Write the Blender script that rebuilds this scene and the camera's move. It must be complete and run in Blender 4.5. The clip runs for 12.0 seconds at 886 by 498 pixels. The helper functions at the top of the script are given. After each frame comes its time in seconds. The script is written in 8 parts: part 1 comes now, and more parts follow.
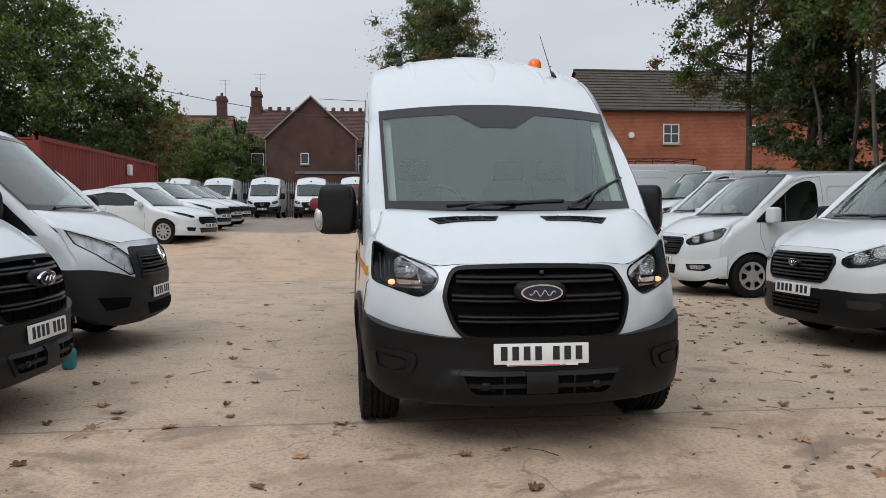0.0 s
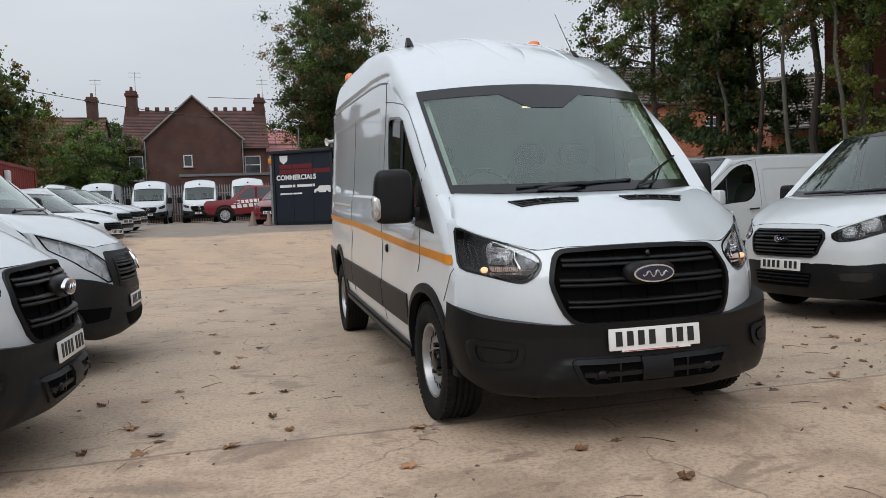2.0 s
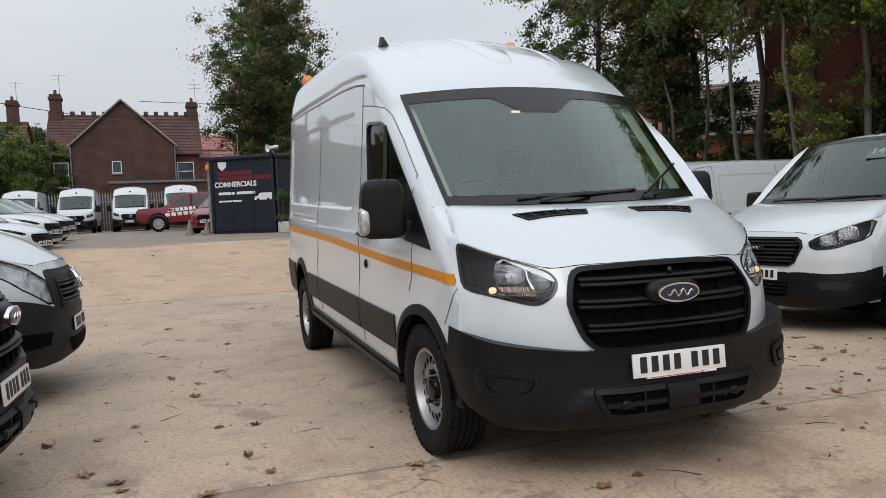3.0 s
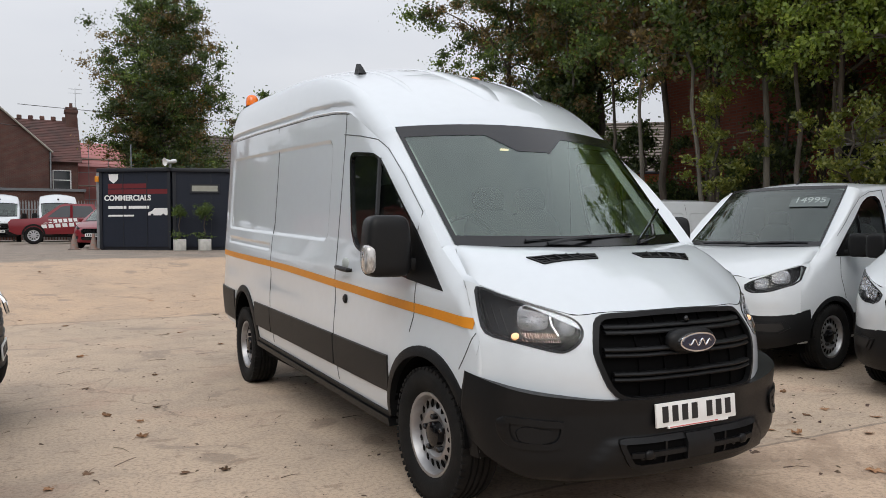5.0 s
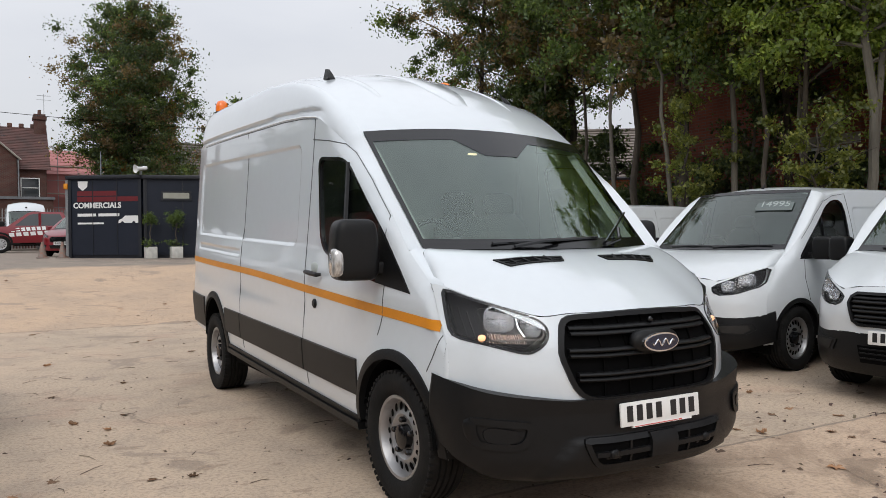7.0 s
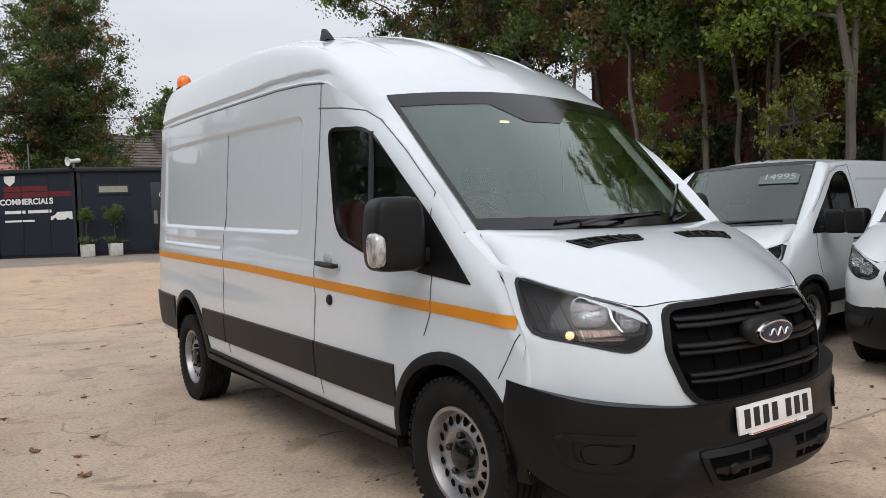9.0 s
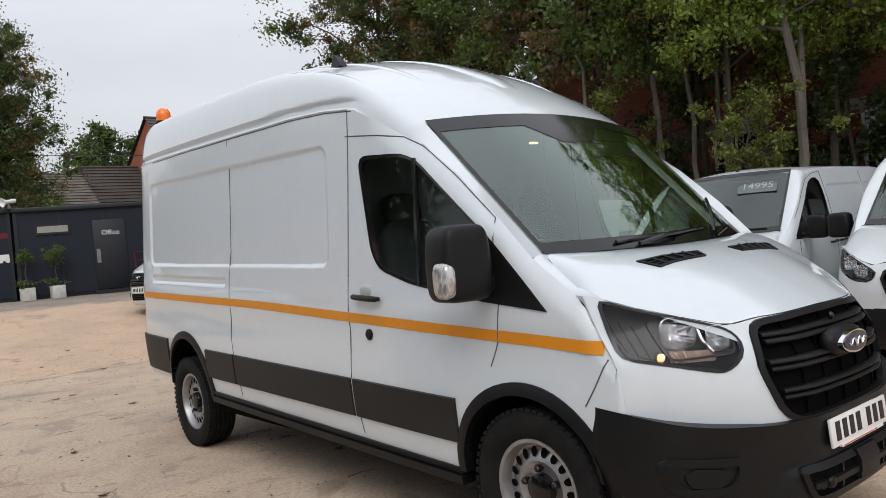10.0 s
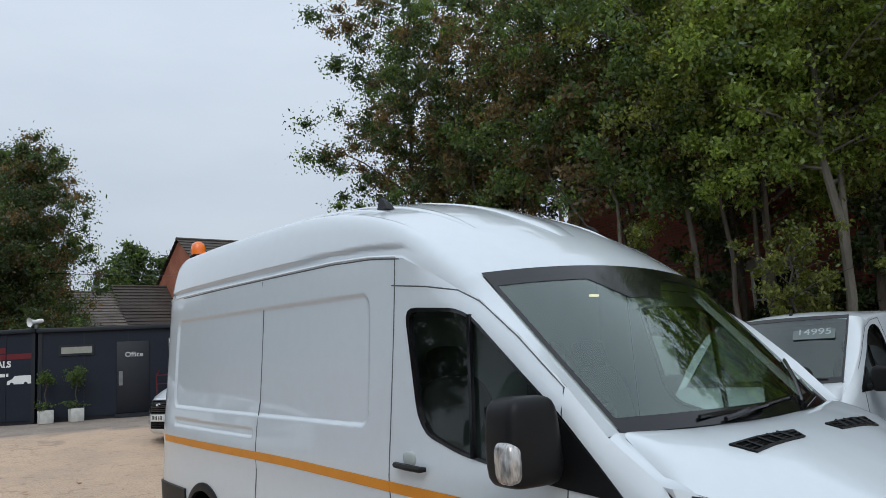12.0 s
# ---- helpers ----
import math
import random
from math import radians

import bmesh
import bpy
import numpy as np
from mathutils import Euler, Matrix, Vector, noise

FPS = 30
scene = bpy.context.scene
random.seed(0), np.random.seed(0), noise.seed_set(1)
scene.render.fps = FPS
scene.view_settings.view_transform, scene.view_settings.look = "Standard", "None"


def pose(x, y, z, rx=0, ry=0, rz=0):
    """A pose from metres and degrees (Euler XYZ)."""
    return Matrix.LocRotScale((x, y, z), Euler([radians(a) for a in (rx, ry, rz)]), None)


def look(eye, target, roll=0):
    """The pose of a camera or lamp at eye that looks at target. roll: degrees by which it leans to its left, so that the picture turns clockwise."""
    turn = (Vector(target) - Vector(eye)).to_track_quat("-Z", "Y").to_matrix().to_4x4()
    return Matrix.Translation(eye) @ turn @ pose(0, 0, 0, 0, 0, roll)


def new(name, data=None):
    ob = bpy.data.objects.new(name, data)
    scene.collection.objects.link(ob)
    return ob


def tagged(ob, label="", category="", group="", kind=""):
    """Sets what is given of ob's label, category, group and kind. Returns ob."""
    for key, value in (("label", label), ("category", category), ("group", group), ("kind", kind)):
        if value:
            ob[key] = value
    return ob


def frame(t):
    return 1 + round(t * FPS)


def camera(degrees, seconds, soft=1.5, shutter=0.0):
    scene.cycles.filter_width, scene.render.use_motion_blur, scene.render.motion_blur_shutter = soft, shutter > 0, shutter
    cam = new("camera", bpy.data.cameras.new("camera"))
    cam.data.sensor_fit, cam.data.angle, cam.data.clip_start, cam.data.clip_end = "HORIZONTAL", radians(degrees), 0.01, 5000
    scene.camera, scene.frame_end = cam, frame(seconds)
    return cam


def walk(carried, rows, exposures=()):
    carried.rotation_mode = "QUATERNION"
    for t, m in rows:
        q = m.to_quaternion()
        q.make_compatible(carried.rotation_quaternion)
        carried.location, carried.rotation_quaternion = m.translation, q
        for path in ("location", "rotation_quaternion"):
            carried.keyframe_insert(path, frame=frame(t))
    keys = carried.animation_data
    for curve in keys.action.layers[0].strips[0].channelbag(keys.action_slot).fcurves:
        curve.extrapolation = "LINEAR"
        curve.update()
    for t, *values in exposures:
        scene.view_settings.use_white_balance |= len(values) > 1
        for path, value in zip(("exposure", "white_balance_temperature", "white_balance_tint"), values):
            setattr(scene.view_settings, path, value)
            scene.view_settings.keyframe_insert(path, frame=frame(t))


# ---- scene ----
cam = camera(59.6, 12.0, soft=0.55)
PATH = [
    (0, (-0.969, -4.072, 1.327), (-0.755, -2.085, 1.23), -0.1),
    (0.5, (-1.27, -3.984, 1.304), (-0.973, -2.008, 1.211), -0.4),
    (1, (-1.589, -3.932, 1.27), (-1.215, -1.969, 1.172), -1.0),
    (1.5, (-1.877, -3.883, 1.278), (-1.433, -1.936, 1.172), -1.6),
    (2, (-2.059, -3.557, 1.263), (-1.542, -1.628, 1.157), -2.1),
    (2.5, (-2.152, -3.314, 1.295), (-1.56, -1.406, 1.192), -2.5),
    (4.5, (-2.692, -2.49, 1.373), (-1.785, -0.709, 1.311), -0.7),
    (5, (-2.809, -2.676, 1.42), (-1.858, -0.917, 1.374), -0.2),
    (5.5, (-2.839, -2.727, 1.418), (-1.862, -0.982, 1.387), -0.0),
    (6, (-2.824, -2.733, 1.42), (-1.831, -0.997, 1.401), -0.2),
    (6.5, (-2.817, -2.753, 1.414), (-1.816, -1.022, 1.401), -0.3),
    (7, (-2.786, -2.719, 1.402), (-1.779, -0.991, 1.373), -0.5),
    (9, (-2.895, -1.84, 1.376), (-1.755, -0.198, 1.313), -2.2),
    (9.5, (-3.045, -1.531, 1.387), (-1.856, 0.076, 1.336), -4.4),
    (10, (-3.266, -1.413, 1.437), (-1.993, 0.13, 1.42), -5.1),
    (10.5, (-3.39, -1.306, 1.664), (-2.091, 0.195, 1.906), -6.4),
    (11, (-3.364, -1.216, 1.703), (-2.105, 0.279, 2.126), -6.4),
    (11.5, (-3.325, -1.185, 1.694), (-2.09, 0.327, 2.129), -5.5),
    (12, (-3.167, -1.075, 1.632), (-1.936, 0.472, 1.935), -3.8),
]
EXPOSURES = [(0, -0.09, 6250, 8), (2.5, -0.05, 6250, 8), (4.5, 0.09, 6450, 9.5), (9.6, 0.12, 6400, 9.5), (10.5, 0.10, 6300, 8), (10.95, -0.11, 5950, 6), (12, -0.13, 5850, 5)]
walk(cam, [(t, look(eye, target, roll)) for t, eye, target, roll in PATH], exposures=EXPOSURES)

# ---- world, sun ----
world = bpy.data.worlds.new("overcast_sky")
scene.world = world
world.use_nodes = True
wn, wl = world.node_tree.nodes, world.node_tree.links
wn.clear()
w_out = wn.new("ShaderNodeOutputWorld")
w_bg = wn.new("ShaderNodeBackground")
w_sky = wn.new("ShaderNodeTexSky")
w_sky.sky_type, w_sky.sun_disc = "NISHITA", False
w_sky.sun_elevation, w_sky.sun_rotation = radians(42), radians(205)
w_sky.air_density, w_sky.dust_density = 1.0, 4.0
w_co = wn.new("ShaderNodeTexCoord")
w_map = wn.new("ShaderNodeMapping")
w_map.inputs["Scale"].default_value = (1.0, 1.0, 3.2)
w_noise = wn.new("ShaderNodeTexNoise")
w_noise.inputs["Scale"].default_value, w_noise.inputs["Detail"].default_value = 1.7, 5.0
w_noise.inputs["Roughness"].default_value = 0.5
w_ramp = wn.new("ShaderNodeValToRGB")
w_ramp.color_ramp.elements[0].position, w_ramp.color_ramp.elements[0].color = 0.30, (5.6, 5.75, 6.2, 1)
w_ramp.color_ramp.elements[1].position, w_ramp.color_ramp.elements[1].color = 0.72, (7.0, 7.05, 7.3, 1)
w_sep = wn.new("ShaderNodeSeparateXYZ")
w_height = wn.new("ShaderNodeMapRange")      # an overcast sky is about three times as bright overhead as at the horizon
w_height.inputs["From Min"].default_value, w_height.inputs["From Max"].default_value = 0.12, 1.0
w_height.inputs["To Min"].default_value, w_height.inputs["To Max"].default_value = 1.0, 2.05
w_mul = wn.new("ShaderNodeVectorMath")
w_mul.operation = "MULTIPLY"
w_mix = wn.new("ShaderNodeMix")
w_mix.data_type = "RGBA"
w_mix.inputs[0].default_value = 0.9
wl.new(w_co.outputs["Generated"], w_map.inputs["Vector"])
wl.new(w_map.outputs["Vector"], w_noise.inputs["Vector"])
wl.new(w_noise.outputs["Fac"], w_ramp.inputs["Fac"])
wl.new(w_co.outputs["Generated"], w_sep.inputs["Vector"])
wl.new(w_sep.outputs["Z"], w_height.inputs["Value"])
wl.new(w_ramp.outputs["Color"], w_mul.inputs[0])
wl.new(w_height.outputs["Result"], w_mul.inputs[1])
wl.new(w_sky.outputs["Color"], w_mix.inputs[6])
wl.new(w_mul.outputs["Vector"], w_mix.inputs[7])
wl.new(w_mix.outputs[2], w_bg.inputs["Color"])
w_bg.inputs["Strength"].default_value = 0.1
wl.new(w_bg.outputs["Background"], w_out.inputs["Surface"])

sun = new("sun", bpy.data.lights.new("sun", "SUN"))
sun.data.energy, sun.data.angle, sun.data.color = 0.9, radians(35), (1.0, 0.97, 0.93)
sun.matrix_world = look((-14, -16, 24), (0, 2, 0))

# ---- materials ----
MATS = {}


def mat(name, base, rough=0.5, metal=0.0, vary=0.0, scale=3.0, fine=0.0, fine_scale=60.0, bump=0.0, bump_scale=40.0,
        coat=0.0, dark=None, island=0.0, per_object=0.0, spec=0.5, emit=None, power=0.0, stretch=(1, 1, 1), rough_vary=0.0):
    """A procedural surface: a base colour, broad stains, fine grain, relief, and a clear coat where it is lacquered."""
    if name in MATS:
        return MATS[name]
    m = bpy.data.materials.new(name)
    m.use_nodes = True
    n, l = m.node_tree.nodes, m.node_tree.links
    b = n["Principled BSDF"]
    b.inputs["Roughness"].default_value, b.inputs["Metallic"].default_value = rough, metal
    b.inputs["Coat Weight"].default_value, b.inputs["Coat Roughness"].default_value = coat, 0.03
    b.inputs["Specular IOR Level"].default_value = spec
    co = n.new("ShaderNodeTexCoord")
    mp = n.new("ShaderNodeMapping")
    mp.inputs["Scale"].default_value = stretch
    l.new(co.outputs["Object"], mp.inputs["Vector"])
    colour = n.new("ShaderNodeRGB")
    colour.outputs[0].default_value = (*base, 1)
    sock = colour.outputs[0]

    def noise_tex(s, detail=6.0):
        t = n.new("ShaderNodeTexNoise")
        t.inputs["Scale"].default_value, t.inputs["Detail"].default_value = s, detail
        l.new(mp.outputs["Vector"], t.inputs["Vector"])
        return t

    def blend(fac, other, a, mode="MIX"):
        x = n.new("ShaderNodeMix")
        x.data_type, x.blend_type = "RGBA", mode
        l.new(fac, x.inputs[0])
        l.new(a, x.inputs[6])
        if hasattr(other, "is_linked"):
            l.new(other, x.inputs[7])
        else:
            x.inputs[7].default_value = (*other, 1)
        return x.outputs[2]

    def ranged(sock_in, a, c, lo, hi):
        r = n.new("ShaderNodeMapRange")
        for k, v in zip(("From Min", "From Max", "To Min", "To Max"), (a, c, lo, hi)):
            r.inputs[k].default_value = v
        l.new(sock_in, r.inputs["Value"])
        return r.outputs["Result"]

    if vary:
        t = noise_tex(scale)
        sock = blend(ranged(t.outputs["Fac"], 0.4, 0.66, 0, vary), dark or tuple(c * 0.55 for c in base), sock)
        if rough_vary:
            l.new(ranged(t.outputs["Fac"], 0.35, 0.7, rough - rough_vary, rough + rough_vary), b.inputs["Roughness"])
    if fine:
        t = noise_tex(fine_scale, 3.0)
        sock = blend(ranged(t.outputs["Fac"], 0.35, 0.65, 0, fine), tuple(c * 0.6 for c in base), sock)
    if island:
        g = n.new("ShaderNodeNewGeometry")
        h = n.new("ShaderNodeHueSaturation")
        l.new(ranged(g.outputs["Random Per Island"], 0, 1, 1 - island, 1 + island), h.inputs["Value"])
        l.new(ranged(g.outputs["Random Per Island"], 0, 1, 0.5 - island * 0.08, 0.5 + island * 0.05), h.inputs["Hue"])
        l.new(sock, h.inputs["Color"])
        sock = h.outputs["Color"]
    if per_object:
        g = n.new("ShaderNodeObjectInfo")
        h = n.new("ShaderNodeHueSaturation")
        l.new(ranged(g.outputs["Random"], 0, 1, 1 - per_object, 1 + per_object), h.inputs["Value"])
        l.new(sock, h.inputs["Color"])
        sock = h.outputs["Color"]
    l.new(sock, b.inputs["Base Color"])
    if bump:
        t = noise_tex(bump_scale, 4.0)
        bp = n.new("ShaderNodeBump")
        bp.inputs["Strength"].default_value, bp.inputs["Distance"].default_value = bump, 0.01
        l.new(t.outputs["Fac"], bp.inputs["Height"])
        l.new(bp.outputs["Normal"], b.inputs["Normal"])
    if emit:
        b.inputs["Emission Color"].default_value, b.inputs["Emission Strength"].default_value = (*emit, 1), power
    MATS[name] = m
    return m


def glass(name, tint, rough=0.0, ior=1.5, gain=1.0, sheen=(1.0, 1.0, 1.0)):
    """Thin window glass: tinted clear with Fresnel gloss."""
    if name in MATS:
        return MATS[name]
    m = bpy.data.materials.new(name)
    m.use_nodes = True
    n, l = m.node_tree.nodes, m.node_tree.links
    n.remove(n["Principled BSDF"])
    clear, gloss, mix, fr = (n.new("ShaderNodeBsdfTransparent"), n.new("ShaderNodeBsdfGlossy"), n.new("ShaderNodeMixShader"), n.new("ShaderNodeFresnel"))
    clear.inputs["Color"].default_value = (*tint, 1)
    gloss.inputs["Roughness"].default_value = rough
    gloss.inputs["Color"].default_value = (*sheen, 1)
    fr.inputs["IOR"].default_value = ior
    k = n.new("ShaderNodeMath")
    k.operation, k.use_clamp = "MULTIPLY", True
    k.inputs[1].default_value = gain
    l.new(fr.outputs["Fac"], k.inputs[0])
    l.new(k.outputs[0], mix.inputs["Fac"])
    l.new(clear.outputs[0], mix.inputs[1])
    l.new(gloss.outputs[0], mix.inputs[2])
    l.new(mix.outputs[0], n["Material Output"].inputs["Surface"])
    MATS[name] = m
    return m


WHITE = mat("white_paint", (0.63, 0.675, 0.71), 0.30, coat=1.0, vary=0.10, scale=2.2, dark=(0.60, 0.635, 0.655), fine=0.05, fine_scale=14)
WHITE_B = mat("white_paint_dusty", (0.645, 0.68, 0.705), 0.33, coat=0.8, vary=0.16, scale=1.6, dark=(0.62, 0.64, 0.64), fine=0.06, fine_scale=10)
BLACK = mat("black_plastic", (0.0065, 0.0068, 0.0074), 0.42, vary=0.5, scale=4, dark=(0.011, 0.0108, 0.0108), bump=0.12, bump_scale=350, fine=0.3, fine_scale=30, spec=0.24)
BLACK_WORN = mat("worn_black_plastic", (0.016, 0.0165, 0.0175), 0.5, vary=0.6, scale=4, dark=(0.028, 0.028, 0.028), bump=0.12, bump_scale=350, fine=0.3, fine_scale=30, spec=0.22)
GREYP = mat("grey_plastic", (0.021, 0.0195, 0.018), 0.5, vary=0.4, scale=5, dark=(0.034, 0.031, 0.028), bump=0.10, bump_scale=300, spec=0.2)
GLOSSB = mat("gloss_black", (0.006, 0.006, 0.007), 0.12)
RUBBER = mat("tyre_rubber", (0.0075, 0.0076, 0.0078), 0.8, vary=0.6, scale=9, dark=(0.018, 0.017, 0.0155), bump=0.2, bump_scale=90, spec=0.18)
STEEL = mat("silver_steel", (0.40, 0.40, 0.41), 0.42, metal=0.8, vary=0.5, scale=14, dark=(0.28, 0.27, 0.26), bump=0.05, bump_scale=60)
HUBCAP = mat("silver_hubcap", (0.48, 0.48, 0.49), 0.42, metal=0.5, vary=0.3, scale=8)
CHROME = mat("chrome", (0.8, 0.81, 0.82), 0.08, metal=1.0)
BLUE_OVAL = mat("blue_enamel", (0.004, 0.010, 0.035), 0.25, coat=0.6)
PLATE = mat("plate_white", (0.80, 0.80, 0.78), 0.4, vary=0.15, scale=12)
PLATE_INK = mat("plate_ink", (0.012, 0.012, 0.013), 0.5)
PLATE_RED = mat("plate_red", (0.55, 0.07, 0.06), 0.5)
AMBER = mat("amber_tape", (0.72, 0.27, 0.012), 0.42, vary=0.25, scale=7, dark=(0.55, 0.2, 0.01), fine=0.12, fine_scale=120)
AMBER_LENS = mat("amber_lens", (0.80, 0.16, 0.01), 0.18, coat=0.6, emit=(1.0, 0.2, 0.01), power=0.05)
LAMP_ON = mat("lit_bulb", (0.9, 0.6, 0.4), 0.3, emit=(1.0, 0.50, 0.22), power=1.1)
LENS = mat("clear_lens", (0.60, 0.59, 0.57), 0.12, coat=1.0, vary=0.9, scale=28, dark=(0.20, 0.19, 0.18), metal=0.45, stretch=(3, 3, 0.6))
# dark streaks in this colour stand in for reflections in the chrome
REFLECT = mat("lamp_reflector", (0.86, 0.87, 0.89), 0.16, metal=1.0, vary=0.75, scale=34, dark=(0.22, 0.22, 0.23), bump=0.3, bump_scale=45, stretch=(1.6, 0.7, 1))
LAMP_DARK = mat("lamp_housing", (0.012, 0.012, 0.014), 0.32, vary=0.5, scale=20, dark=(0.03, 0.03, 0.034), spec=0.3)
GLASS = glass("windscreen_glass", (0.70, 0.82, 0.74), 0.0, 1.55, 2.15, (0.88, 1.0, 0.935))
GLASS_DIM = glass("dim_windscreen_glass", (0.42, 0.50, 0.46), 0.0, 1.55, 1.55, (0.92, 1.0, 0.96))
INDICATOR = mat("indicator_lens", (0.52, 0.40, 0.34), 0.2, metal=0.6, coat=0.5, vary=0.6, scale=60, dark=(0.25, 0.18, 0.15))
DARKGLASS = glass("side_glass", (0.46, 0.52, 0.49), 0.0, 1.52, 0.8)
LAMPGLASS = glass("lamp_glass", (0.95, 0.96, 0.97), 0.0, 1.45, 0.6)
INTERIOR = mat("interior_trim", (0.035, 0.036, 0.038), 0.7, vary=0.4, scale=6)
SEATCLOTH = mat("seat_cloth", (0.10, 0.105, 0.105), 0.9, vary=0.3, scale=10)
BULKHEAD = mat("grey_bulkhead", (0.42, 0.45, 0.43), 0.6, vary=0.3, scale=3)
TRIM_PALE = mat("pale_cab_trim", (0.55, 0.57, 0.55), 0.7, vary=0.2, scale=5)
CAR_GLASS = mat("dark_car_glass", (0.012, 0.014, 0.015), 0.05, spec=0.5)
# near-black: the shade inside openings and below the body is put into this colour
UNDER_SHADE = mat("underbody", (0.0022, 0.0022, 0.0024), 0.9, spec=0.08)
PALE_LAMP = mat("pale_reflector", (0.80, 0.81, 0.83), 0.25, metal=0.25, vary=0.6, scale=18, dark=(0.36, 0.36, 0.38), bump=0.2, bump_scale=40)
SEAM = mat("panel_gap", (0.09, 0.095, 0.10), 0.7)

# ---- mesh tools ----
def table(*pairs):
    """A smooth curve through pairs (in, out), held at its ends."""
    xs, ys = np.array([p[0] for p in pairs], float), np.array([p[1] for p in pairs], float)
    d = np.diff(ys) / np.diff(xs)
    s = np.concatenate(([d[0]], np.where(d[1:] * d[:-1] > 0, 2 * d[1:] * d[:-1] / (d[1:] + d[:-1] + 1e-12), 0.0), [d[-1]]))

    def f(v):
        v = min(max(v, xs[0]), xs[-1])
        i = min(int(np.searchsorted(xs, v, "right")) - 1, len(xs) - 2)
        h = xs[i + 1] - xs[i]
        t = (v - xs[i]) / h
        return float((2 * t**3 - 3 * t**2 + 1) * ys[i] + (t**3 - 2 * t**2 + t) * h * s[i] + (3 * t**2 - 2 * t**3) * ys[i + 1] + (t**3 - t**2) * h * s[i + 1])
    return f


def lines(*pairs):
    xs, ys = [p[0] for p in pairs], [p[1] for p in pairs]
    return lambda v: float(np.interp(v, xs, ys))


def part(name, bm, material, parent, label="", smooth=True, kind="", out=None):
    """Links a bmesh as one mesh object under a thing or a part; out: the way that its faces look."""
    me = bpy.data.meshes.new(name)
    bmesh.ops.recalc_face_normals(bm, faces=bm.faces)
    if out is not None and sum(f.normal.dot(Vector(out)) for f in bm.faces) < 0:
        bmesh.ops.reverse_faces(bm, faces=bm.faces[:])
    bm.to_mesh(me)
    bm.free()
    for x in (material if isinstance(material, (list, tuple)) else [material]):
        me.materials.append(x)
    if smooth:
        me.polygons.foreach_set("use_smooth", [True] * len(me.polygons))
        me.set_sharp_from_angle(angle=radians(38))
    ob = new(name, me)
    ob.parent = parent
    return tagged(ob, label, kind=kind)


def thing(name, label, category, m=Matrix(), group="", kind=""):
    ob = new(name)
    ob.matrix_world = m
    return tagged(ob, label, category, group, kind)


def box(bm, x0, x1, y0, y1, z0, z1, bevel=0.0, m=None):
    vs = [bm.verts.new((x, y, z)) for x in (x0, x1) for y in (y0, y1) for z in (z0, z1)]
    fs = [bm.faces.new([vs[i] for i in q]) for q in ((0, 1, 3, 2), (4, 6, 7, 5), (0, 4, 5, 1), (2, 3, 7, 6), (0, 2, 6, 4), (1, 5, 7, 3))]
    if bevel:
        es = list({e for f in fs for e in f.edges})
        r = bmesh.ops.bevel(bm, geom=es, offset=bevel, segments=2, profile=0.5, affect="EDGES")
        vs = list({v for f in r["faces"] for v in f.verts} | {v for v in vs if v.is_valid})
    if m is not None:
        bmesh.ops.transform(bm, matrix=m, verts=[v for v in vs if v.is_valid])
    return bm


def boxes(*specs, bevel=0.0):
    bm = bmesh.new()
    for s in specs:
        box(bm, *s, bevel=bevel)
    return bm


def tube(bm, pts, r, sides=6, taper=None):
    """A round bar along points; r is one radius or one for each point."""
    pts = [Vector(p) for p in pts]
    rs = r if isinstance(r, (list, tuple)) else [r] * len(pts)
    rings = []
    ref = Vector((0.13, 0.21, 0.97))
    for i, p in enumerate(pts):
        d = (pts[min(i + 1, len(pts) - 1)] - pts[max(i - 1, 0)]).normalized()
        a = d.cross(ref)
        if a.length < 0.05:
            a = d.cross(Vector((1, 0, 0)))
        a.normalize()
        b = d.cross(a)
        rings.append([bm.verts.new(p + (a * math.cos(k) + b * math.sin(k)) * rs[i]) for k in (2 * math.pi * j / sides for j in range(sides))])
    for u, v in zip(rings, rings[1:]):
        for j in range(sides):
            bm.faces.new((u[j], u[(j + 1) % sides], v[(j + 1) % sides], v[j]))
    bm.faces.new(rings[0][::-1])
    bm.faces.new(rings[-1])
    return bm


def grid(f, us, vs, rim=None, bm=None):
    """A sheet f(u, v) over the values us and vs; rim(u, v) turns its border inwards, to give it depth."""
    bm = bm or bmesh.new()
    a = [[bm.verts.new(f(u, v)) for v in vs] for u in us]
    for i in range(len(us) - 1):
        for j in range(len(vs) - 1):
            bm.faces.new((a[i][j], a[i + 1][j], a[i + 1][j + 1], a[i][j + 1]))
    if rim:
        n, k = len(us), len(vs)
        edge = [(i, 0) for i in range(n)] + [(n - 1, j) for j in range(1, k)] + [(i, k - 1) for i in range(n - 2, -1, -1)] + [(0, j) for j in range(k - 2, 0, -1)]
        b = [bm.verts.new(rim(us[i], vs[j])) for i, j in edge]
        for q in range(len(edge)):
            w = (q + 1) % len(edge)
            bm.faces.new((a[edge[q][0]][edge[q][1]], a[edge[w][0]][edge[w][1]], b[w], b[q]))
    return bm


def span(a, b, n):
    return [a + (b - a) * i / n for i in range(n + 1)]


